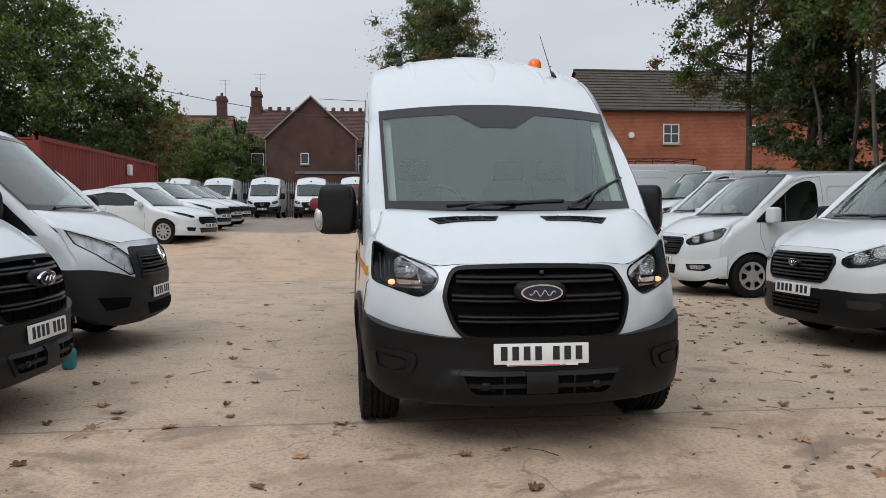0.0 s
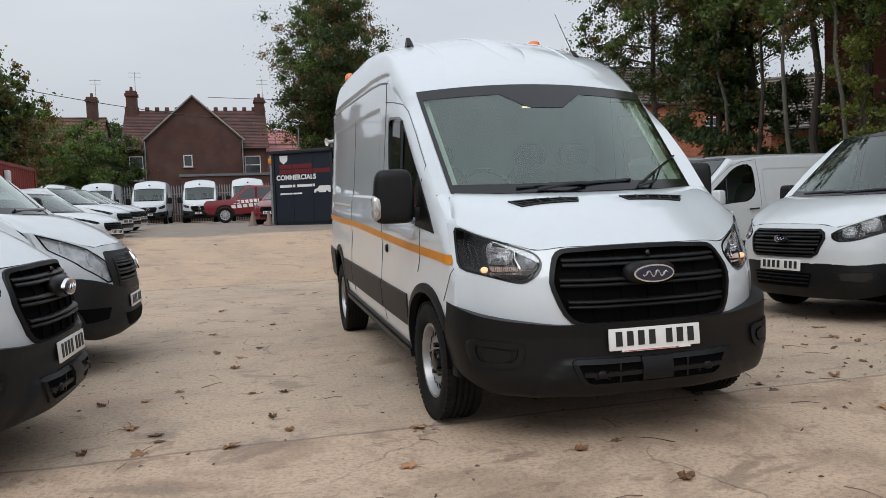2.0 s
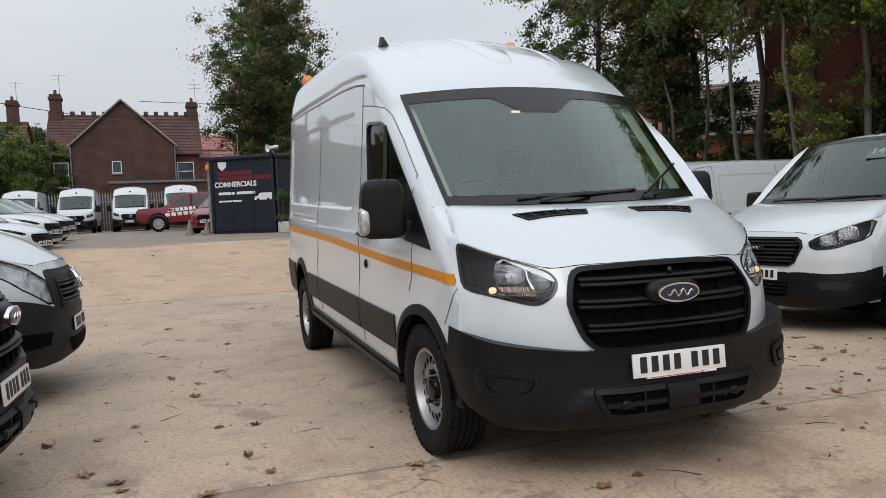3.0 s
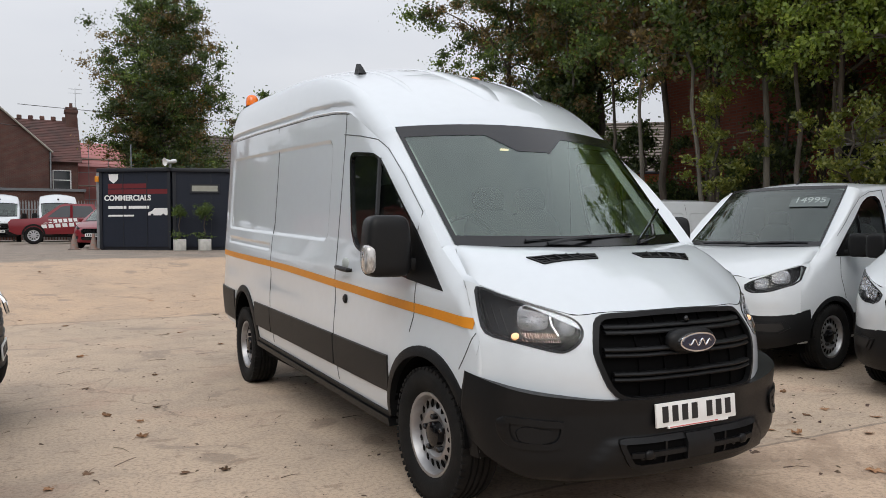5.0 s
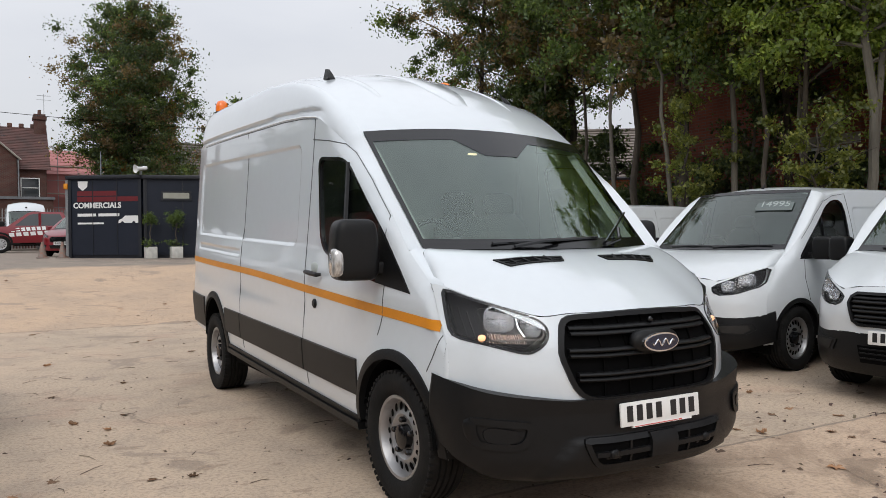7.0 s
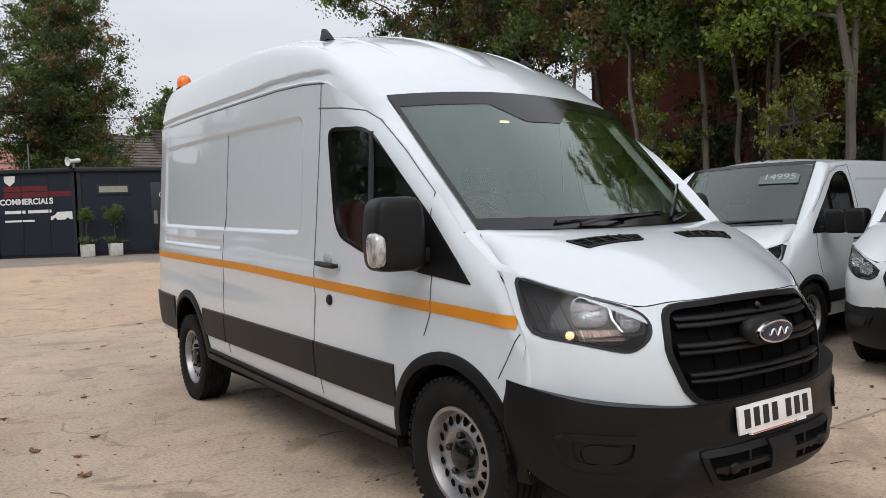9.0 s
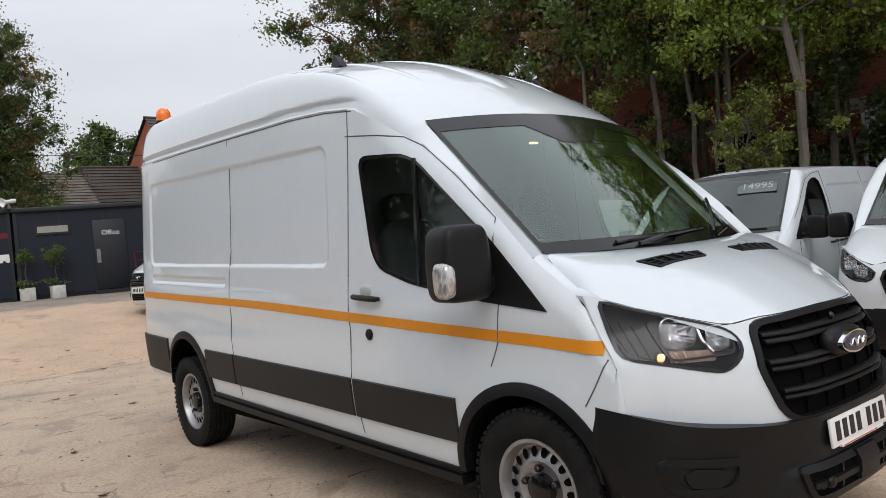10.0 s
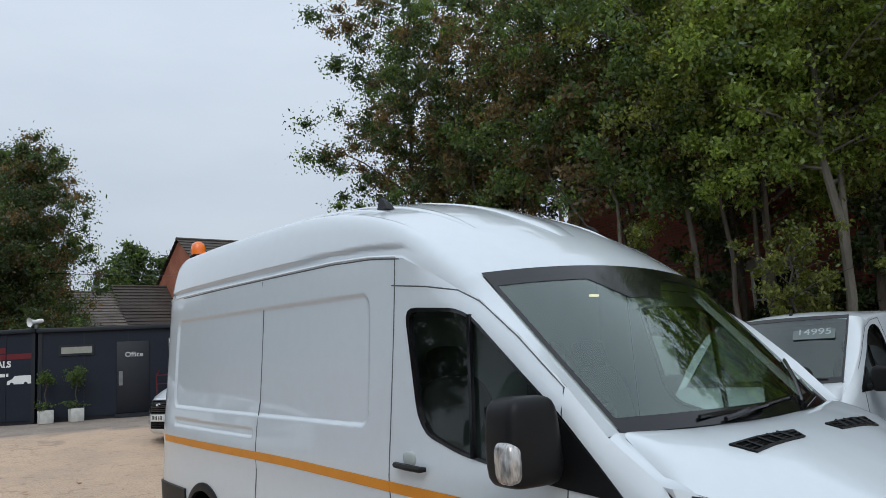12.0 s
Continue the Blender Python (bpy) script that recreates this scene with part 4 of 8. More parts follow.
# ---- the white high-roof van in the middle ----
def transit_curves(rake=0.036):
    S = dict(rake=rake, wide_seats=True)
    S["wz"] = table((0.28, 0.955), (0.45, 0.985), (0.70, 1.0), (0.95, 0.985), (1.05, 0.99), (1.25, 0.975), (1.6, 0.950), (2.0, 0.922), (2.2, 0.910), (2.4, 0.88))
    S["wy"] = table((0.40, -0.085), (0.48, -0.060), (0.62, -0.048), (0.8, -0.035), (1.2, -0.008), (1.6, 0.0), (4.2, 0.0), (5.2, -0.018), (5.6, -0.04), (5.72, -0.07))
    S["shoulder"], S["shoulder_y"], S["boxy"] = 0.036, 1.72, True
    S["recess"] = ((2.40, 5.40, 1.295, 2.005, 0.015), (3.80, 5.36, 1.150, 1.225, 0.012))
    S["hi"] = lines((0.46, 0.95), (0.48, 0.96), (0.62, 1.17), (0.86, 1.33), (1.06, 1.53), (1.30, 1.735), (1.54, 1.90), (1.68, 1.96), (1.9, 2.07), (2.1, 2.155), (2.4, 2.185), (2.8, 2.20), (5.3, 2.19), (5.72, 2.18))
    S["fy"] = table((0, 0), (0.26, 0.012), (0.5, 0.085), (0.65, 0.17), (0.78, 0.275), (0.85, 0.355), (0.92, 0.44), (0.95, 0.50), (0.975, 0.58))
    S["dz"] = table((0.3, 0.06), (0.62, 0.0), (0.75, 0.0), (0.9, 0.02), (1.05, 0.10), (1.14, 0.14), (1.2, 0.165))
    S["bz"] = table((0.26, 0.16), (0.32, 0.03), (0.42, -0.005), (0.60, -0.006), (0.66, -0.014), (0.72, -0.020), (0.8, -0.012))
    S["zh"] = lines((0, 1.068), (0.42, 1.062), (0.52, 1.048), (0.56, 1.048), (0.68, 1.085), (0.80, 1.13), (0.9, 1.185), (0.93, 1.19))
    S["by"] = table((0, 0), (0.26, 0.008), (0.5, 0.065), (0.65, 0.118), (0.78, 0.186), (0.855, 0.258), (0.902, 0.335), (0.932, 0.43), (0.952, 0.56))
    S["bl"] = table((0, 0.675), (0.46, 0.675), (0.65, 0.69), (0.84, 0.715), (0.92, 0.74), (0.975, 0.775))
    S["blow"] = table((0, 0.285), (0.6, 0.285), (0.8, 0.315), (0.92, 0.385), (0.952, 0.46))
    S["xf"], S["xh"], S["bx"] = 0.918, 0.872, 0.952
    S["yb"] = lines((0, 0.745), (0.4, 0.775), (0.6, 0.81), (0.8, 0.875), (0.835, 0.84), (0.872, 0.66))
    S["zb"] = lines((0, 1.335), (0.5, 1.337), (0.8, 1.348), (0.835, 1.325), (0.872, 1.215))
    S["hood_pow"] = 1.7
    S["flat"] = 0.8
    S["xs"], S["ys"], S["bow"] = (0.805, 0.828), (0.745, 1.5), (0.145, 0.10)
    S["zs"], S["slope"], S["crown"] = 1.335, 0.973, 0.21
    S["zc"] = table((1.5, 2.07), (1.6, 2.152), (1.8, 2.28), (2.0, 2.385), (2.3, 2.50), (2.6, 2.58), (3.0, 2.648), (3.6, 2.69), (4.5, 2.695), (5.4, 2.68), (5.62, 2.64), (5.70, 2.56))
    S["drop"] = table((1.5, 0.144), (1.7, 0.138), (2.2, 0.115), (3.0, 0.125), (4.2, 0.14))
    S["xe"] = table((1.5, 0.827), (1.7, 0.827), (2.0, 0.822), (2.6, 0.80), (3.2, 0.785), (5.4, 0.775), (5.7, 0.755))
    S["roof_end"], S["side_y"], S["sill"] = 5.70, (0.47, 5.72), 0.35
    S["pairs"] = ((0.892, 0.87), (1.1, 1.06), (1.3, 1.28), (1.45, 1.50), (1.6, 1.68), (1.85, 1.93), (2.2, 2.2), (2.7, 2.7), (3.6, 3.6), (4.6, 4.6), (5.4, 5.45), (5.70, 5.72))
    S["windows"] = (soften([(2.07, 1.86), (2.03, 1.896), (1.68, 1.872), (1.56, 1.826), (1.07, 1.43), (0.765, 1.122), (1.20, 1.16), (1.65, 1.223), (1.90, 1.29), (1.97, 1.38)], 0.05, 2),)
    S["arches"] = ((0.925, 0.36, 0.405), (4.62, 0.33, 0.405))
    S["grille"] = [(-0.44, 1.058), (-0.16, 1.068), (0.16, 1.068), (0.43, 1.055), (0.475, 1.02), (0.53, 0.89), (0.49, 0.72), (0.44, 0.66), (-0.40, 0.66), (-0.47, 0.72), (-0.53, 0.89), (-0.485, 1.02)]
    S["lamp"] = [(0.893, 1.180), (0.80, 1.128), (0.58, 1.05), (0.545, 1.025), (0.532, 0.985), (0.56, 0.93), (0.62, 0.885), (0.66, 0.88), (0.905, 0.945)]
    S["lamp"] = soften(S["lamp"], 0.035, 2)
    S["grille"] = soften(S["grille"], 0.05, 2)
    S["bulb"] = (0.80, 0.945)
    S["front_holes"] = (S["grille"], S["lamp"], [(-x, z) for x, z in S["lamp"]])
    return S


def transit(name, label, m, hero=True):
    v = thing(name, label, "van", m)
    S = transit_curves(0.036 if hero else 0.02)
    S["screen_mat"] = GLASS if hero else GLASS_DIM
    body, C = build_body(v, S, WHITE, 2 if hero else 1)
    up, width, front, hood, side, screen, roof = C
    glazing(v, S, C, detail=2)
    underside(v, S)
    cabin(v, S, C)
    grille(v, S, C, S["grille"], (0.985, 0.885, 0.775), thick=0.020, x_in=0.050, mesh_cols=(-0.3, -0.15, 0.0, 0.15, 0.3))
    b, on = bumper(v, S, C, paint=BLACK if hero else BLACK_WORN, rows=34, cols=80)
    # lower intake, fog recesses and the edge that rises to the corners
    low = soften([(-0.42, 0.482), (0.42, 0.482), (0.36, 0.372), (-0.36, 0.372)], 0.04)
    # flat sheet on the bumper, the shade of the intake painted near-black
    part("lower_intake", fill(low, lambda x, z: on(x, z, 0.003), 0.06), UNDER_SHADE, b, "dark lower air intake")
    part("intake_bar", grid(lambda x, t: on(x, 0.425 + 0.011 * t, 0.020), span(-0.39, 0.39, 16), span(-1, 1, 2), rim=lambda x, t: on(x, 0.425 + 0.013 * t, 0.0)), BLACK, b)
    for x in (-0.30, 0.30):
        bm = bmesh.new()
        rounded(bm, *on(x, 0.425, 0.015), 0.028, 0.014, 0.022, 2.6, 14, 8)
        part("boss", bm, BLACK, b)
    for x in (-0.20, 0.18):
        part("web", grid(lambda a, t: on(x + 0.006 * a, t, 0.012), (-1, 1), span(0.378, 0.476, 3), rim=lambda a, t: on(x + 0.006 * a, t, 0.0)), BLACK, b)
    part("tow_cover", grid(lambda x, t: on(x, t, 0.030), span(-0.085, 0.085, 4), span(0.385, 0.50, 3), rim=lambda x, t: on(x, t, 0.0)), BLACK, b, "black plastic cover below the plate")
    d = dense(soften([(-0.455, 0.502), (0.455, 0.502), (0.385, 0.352), (-0.385, 0.352)], 0.05), 0.04)
    part("intake_frame", ring(d, inset(d, 0.024), lambda x, z: on(x, z, 0.014), lambda x, z: on(x, z, -0.004)), BLACK, b, "raised black intake surround")
    for sgn in (-1, 1):
        fog = soften([(sgn * 0.905, 0.600), (sgn * 0.655, 0.585), (sgn * 0.665, 0.50), (sgn * 0.71, 0.455), (sgn * 0.87, 0.455), (sgn * 0.90, 0.50)], 0.045)
        d = dense(fog, 0.03)
        p = part("fog_recess", ring(d, inset(d, 0.030), lambda x, z: on(x, z, 0.014), lambda x, z: on(x, z, -0.004)), BLACK, b, "blanked fog lamp recess")
        inner = soften(shrink(fog[::3], 0.55), 0.03)
        part("blank", fill(inner, lambda x, z: on(x, z, 0.010), 0.05, rim=lambda x, z: on(x, z, -0.004)), BLACK, p)
        head_lamp(v, S, C, S["lamp"], sgn, ((0.715, 1.030, 0.070, 0.058), (0.600, 1.000, 0.048, 0.048)), lit=True)
    number_plate(v, 0.52, Matrix.Translation(up(0, -0.018, 0.595)) @ pose(0, 0, 0, -4), sticker=hero)
    bm = bmesh.new()
    rounded(bm, 0, 0, 0, 0.15, 0.05, 0.062, 2.6, 20, 10)
    bp = part("badge_mount", bm, BLACK, v)
    bp.matrix_local = Matrix.Translation(front(0, 0.925, 0.0))
    oval_badge(v, Matrix.Translation(front(0, 0.925, 0.052)), 0.115, 0.046)
    bm = bmesh.new()
    rounded(bm, 0, 0, 0, 0.016, 0.012, 0.016, 2, 12, 8)
    part("front_camera", bm, GLOSSB, v, "small round black front camera").matrix_local = Matrix.Translation(front(0.02, 1.02, 0.016))
    # bonnet vents
    for sgn in (-1, 1):
        vent = [(sgn * 0.555, 0.60), (sgn * 0.13, 0.575), (sgn * 0.155, 0.515), (sgn * 0.50, 0.520)]
        # flat sheet on the bonnet; its near-black stands in for shade in the vent
        p = part("bonnet_vent", fill(vent, lambda x, y: hood(x, y, 0.003), 0.06, rim=lambda x, y: hood(x, y, -0.01)), UNDER_SHADE, v, "black slatted bonnet vent")
        d = dense(vent, 0.05)
        part("vent_frame", ring(d, inset(d, 0.010), lambda x, y: hood(x, y, 0.007), lambda x, y: hood(x, y, -0.004)), BLACK, p)
        bm = bmesh.new()
        for q in (0.2, 0.4, 0.6, 0.8):
            xx = sgn * (0.15 + 0.37 * q)
            tube(bm, [hood(xx, 0.522, 0.006), hood(xx + sgn * 0.02, 0.585, 0.006)], 0.006, 4)
        for q in (0.35, 0.65):
            tube(bm, [hood(sgn * (0.15), 0.52 + 0.065 * q, 0.005), hood(sgn * 0.52, 0.52 + 0.07 * q, 0.005)], 0.004, 4)
        part("slats", bm, BLACK, p)
    for x0, x1, t1 in ((-0.30, 0.34, 0.045), (0.36, 0.80, 0.26)):
        bm = bmesh.new()
        tube(bm, [screen(x0 / 0.8, 0.01, 0.02), screen((x0 * 0.7 + x1 * 0.3) / 0.8, 0.03, 0.045), screen((x0 + x1) / 1.6, 0.03 + t1 * 0.4, 0.03)], 0.011, 6)
        tube(bm, [screen((x0 - 0.12 if x0 < 0 else x0 + 0.03) / 0.8, 0.035, 0.018), screen((x0 + x1) / 1.6, 0.035 + t1 * 0.45, 0.020), screen(x1 / 0.8, 0.03 + t1, 0.016)], 0.009, 5)
        part("wiper", bm, GLOSSB, v, "black wiper arm and blade")
    bm = grid(lambda x, t: (lambda a: up(x, S["yb"](a) - 0.01 + 0.05 * t, S["zb"](a) - 0.012 + 0.02 * t))(abs(x)), span(-0.80, 0.80, 24), span(0, 1, 2))
    part("cowl", bm, BLACK, v, "black scuttle panel")
    # sides
    for sgn in (-1, 1):
        arms = [(0.765, 1.122), (1.13, 1.153), (1.13, 1.478)]
        part("quarter_trim", fill(arms, lambda y, z: side(y, z, 0.006, sgn), 0.08, rim=lambda y, z: side(y, z, -0.02, sgn)), BLACK, v, "black triangular mirror base")
        bm = bmesh.new()
        tube(bm, [side(1.56, 1.215, 0.0, sgn), side(1.58, 1.835, 0.0, sgn)], 0.016, 6)
        part("window_divider", bm, GLOSSB, v)
        folded = hero and sgn > 0
        door_mirror(v, S, sgn, (1.045, 1.20, 1.335) if folded else (1.115, 1.10, 1.335), (0.25, 0.20, 0.33), fold=58 if folded else 0)
        # door seams, gutter and body joints
        for pts in ([(2.19, 2.02), (1.9, 1.99), (1.68, 1.955), (1.54, 1.895), (1.30, 1.725), (1.06, 1.52), (1.03, 1.14), (1.05, 0.98), (1.12, 0.83)],
                    [(2.16, 2.16), (2.17, 1.8), (2.20, 1.2), (2.215, 0.7), (2.18, 0.50), (2.16, 0.36)],
                    [(3.72, 2.18), (3.73, 1.4), (3.75, 0.8), (3.70, 0.52), (3.68, 0.36)],
                    [(2.12, 2.152), (2.4, 2.178), (2.8, 2.192), (3.7, 2.19), (4.6, 2.185), (5.5, 2.178)],
                    [(0.50, 0.945), (0.56, 0.83), (0.62, 0.73)]):
            fine = []
            for (a, b), (c, d) in zip(pts, pts[1:]):
                fine += [side(a + (c - a) * i / 4, min(b + (d - b) * i / 4, S["hi"](a + (c - a) * i / 4) - 0.006), 0.0005, sgn) for i in range(4)]
            part("seam", tube(bmesh.new(), fine, 0.0035, 4), SEAM, v)
        up_s = S["upper" if sgn > 0 else "upper_neg"]
        for s0 in (5.97, 8.12):
            part("seam", tube(bmesh.new(), [up_s(s0 - 0.0 * t, t) + Vector((sgn * 0.0005, 0, 0.0005)) for t in span(0, 1, 14)], 0.0035, 4), SEAM, v)
        wing = S["wing" if sgn > 0 else "wing_neg"]
        part("seam", tube(bmesh.new(), [Vector(wing(s0, 0.02)) + Vector((0, 0, 0.001)) for s0 in span(0.02, 0.92, 24)], 0.0032, 4), SEAM, v)
        part("seam", tube(bmesh.new(), [up_s(s0, 0.995) + Vector((sgn * 0.0004, 0, 0.0004)) for s0 in span(3.4, 5.97, 18)], 0.0028, 4), SEAM, v)
        part("gutter", grid(lambda y, t: side(y, S["hi"](y) - 0.002 + 0.016 * t, 0.006 * math.sin(math.pi * t), sgn), span(2.15, 5.66, 40), span(0, 1, 4)), WHITE, body)
        bm = bmesh.new()
        grid(lambda y, t: side(y, stripe_z(y) + 0.026 * t, 0.0025 + 0.005 * min(1.0, max(0.0, (0.72 - y) / 0.15)), sgn), span(0.515, 5.60, 90), [-1, 1], bm=bm)
        turn = S["corner" if sgn > 0 else "corner_neg"]
        grid(lambda k, t: turn(0.985 + 0.026 * t, k) + Vector((sgn * 0.006, -0.002, 0)), span(0.45, 1.0, 6), [-1, 1], bm=bm)
        if hero:
            part("side_stripe", bm, AMBER, v, "amber reflective tape along the side")
        else:
            bm.free()
        for a, b in ((1.345, 2.20), (2.225, 3.72), (3.74, 4.22)):
            part("side_moulding", grid(lambda y, t: side(y, (0.49 - 0.02 * (y - 1.3) / 3) + (0.695 - 0.49) * t, 0.012, sgn), span(a, b, 14), span(0, 1, 3),
                                       rim=lambda y, t: side(y, (0.485 - 0.02 * (y - 1.3) / 3) + (0.70 - 0.485) * t, -0.003, sgn)), GREYP, v, "dark grey side moulding")
        part("rear_corner_trim", grid(lambda y, t: side(y, 0.40 + (0.695 - 0.40) * t, 0.016, sgn), span(5.02, 5.70, 10), span(0, 1, 4), rim=lambda y, t: side(y, 0.39 + 0.31 * t, -0.003, sgn)), GREYP, v, "dark grey rear corner bumper")
        bm = bmesh.new()
        for o, z0, z1 in ((0.012, 0.335, 0.365), (0.028, 0.285, 0.330)):
            grid(lambda y, t: side(y, z0 + (z1 - z0) * t, o, sgn), span(1.36, 4.20, 12), [0, 1], rim=lambda y, t: side(y, z0 + (z1 - z0) * t, -0.12, sgn), bm=bm)
        part("side_step", bm, BLACK, v, "black ribbed sill step")
        # handle and lock
        bm = bmesh.new()
        tube(bm, [side(2.12, 1.145, 0.012, sgn), side(2.10, 1.145, 0.036, sgn), side(2.0, 1.143, 0.042, sgn), side(1.90, 1.14, 0.036, sgn), side(1.885, 1.14, 0.012, sgn)], [0.010, 0.015, 0.016, 0.015, 0.010], 8)
        h = part("door_handle", bm, BLACK, v, "black pull handle")
        bm = bmesh.new()
        rounded(bm, *side(2.03, 1.175, 0.0, sgn), 0.012, 0.055, 0.035, 2.5, 14, 8)
        part("handle_cup", bm, BULKHEAD, h)
        bm = bmesh.new()
        revolve(bm, [(0.0, 0.016), (0.020, 0.016), (0.030, 0.008), (0.030, -0.004)], steps=18)
        k = part("lock", bm, BLACK, v, "round black door lock")
        k.matrix_local = Matrix.Translation(side(2.022, 0.945, 0.0, sgn)) @ Matrix.Diagonal((sgn, 1, 1, 1))
        wheel(v, sgn * 0.855, 0.915, 0.353, 0.353, 0.235, sgn, turn=2.0 if hero else 0)
        wheel(v, sgn * 0.865, 4.662, 0.353, 0.353, 0.235, sgn)
    arch_flares(v, S, BLACK)
    for f, wd, y0 in ((-0.66, 0.035, 1.95), (-0.02, 0.155, 1.78), (0.56, 0.035, 1.86), (-0.86, 0.02, 2.5), (0.86, 0.02, 2.5)):
        bm = grid(lambda y, q: roof(f + wd * q * step_up(y, y0 - 0.25, y0 + 0.3), y, 0.0004 + 0.0065 * step_up(1 - abs(q), 0.0, 0.014 / wd) * step_up(y, y0, y0 + 0.12)), span(y0, 5.45, 60), [-1, -1 + 0.007 / wd, -1 + 0.014 / wd, 0, 1 - 0.014 / wd, 1 - 0.007 / wd, 1])
        part("roof_rib", bm, WHITE, body)
    if hero:
        for x, y in ((-0.67, 5.52), (0.69, 3.2)):
            e = x / S["xe"](y)
            bm = bmesh.new()
            revolve(bm, [(0.072, 0.0), (0.072, 0.03), (0.064, 0.035), (0.064, 0.038)], axis_x=False, steps=24)
            base = part("beacon_base", bm, GLOSSB, v, "black beacon base")
            base.matrix_local = Matrix.Translation(roof(e, y, -0.012 if x < 0 else -0.035))
            bm = bmesh.new()
            revolve(bm, [(0.062, 0.03), (0.064, 0.08), (0.060, 0.115), (0.045, 0.142), (0.022, 0.154), (0, 0.156)], axis_x=False, steps=24)
            part("beacon_dome", bm, AMBER_LENS, base, "orange beacon dome")
        bm = bmesh.new()
        grid(lambda t, s: (0.028 * s * (1 - 0.55 * t), -0.05 + 0.06 * t + 0.02 * t * t, 0.085 * t), span(0, 1, 6), (-1, 1), bm=bm)
        grid(lambda t, s: (0.028 * s * (1 - 0.55 * t), 0.06 - 0.01 * t, 0.085 * t), span(0, 1, 6), (-1, 1), bm=bm)
        for s in (-1, 1):
            grid(lambda t, u: (0.028 * s * (1 - 0.55 * t), (-0.05 + 0.06 * t + 0.02 * t * t) * (1 - u) + (0.06 - 0.01 * t) * u, 0.085 * t), span(0, 1, 6), (0, 1), bm=bm)
        grid(lambda t, s: (0.028 * 0.45 * s, 0.03 + 0.02 * t, 0.085), (0, 1), (-1, 1), bm=bm)
        p = part("roof_aerial", bm, BLACK, v, "black fin aerial")
        p.matrix_local = Matrix.Translation(roof(-0.62 / S["xe"](2.64), 2.64, -0.006))
        bm = bmesh.new()
        a = Vector(roof(0.60 / S["xe"](2.1), 2.1, -0.004))
        tube(bm, [a, a + Vector((-0.005, 0.02, 0.03)), a + Vector((-0.012, 0.06, 0.06))], [0.022, 0.016, 0.007], 8)
        tube(bm, [a + Vector((-0.012, 0.06, 0.06)), a + Vector((-0.06, 0.26, 0.40))], [0.004, 0.0022], 5)
        part("whip_aerial", bm, BLACK, v, "thin black whip aerial")
        bm = bmesh.new()
        box(bm, -0.03, 0.03, 0, 0.02, -0.006, 0.006, bevel=0.003)
        p = part("roof_lamp", bm, mat("cab_lamp", (0.8, 0.7, 0.5), 0.4, emit=(1.0, 0.75, 0.45), power=1.5), v, "small lit cab lamp")
        p.matrix_local = Matrix.Translation(up(-0.02, 1.62, 1.93))
    return v


stripe_z = table((0.42, 0.985), (1.05, 1.005), (2.2, 1.028), (3.6, 1.05), (5.6, 1.046))
hero_van = transit("high_roof_van", "white high-roof panel van with amber side stripe and black bumper", Matrix())

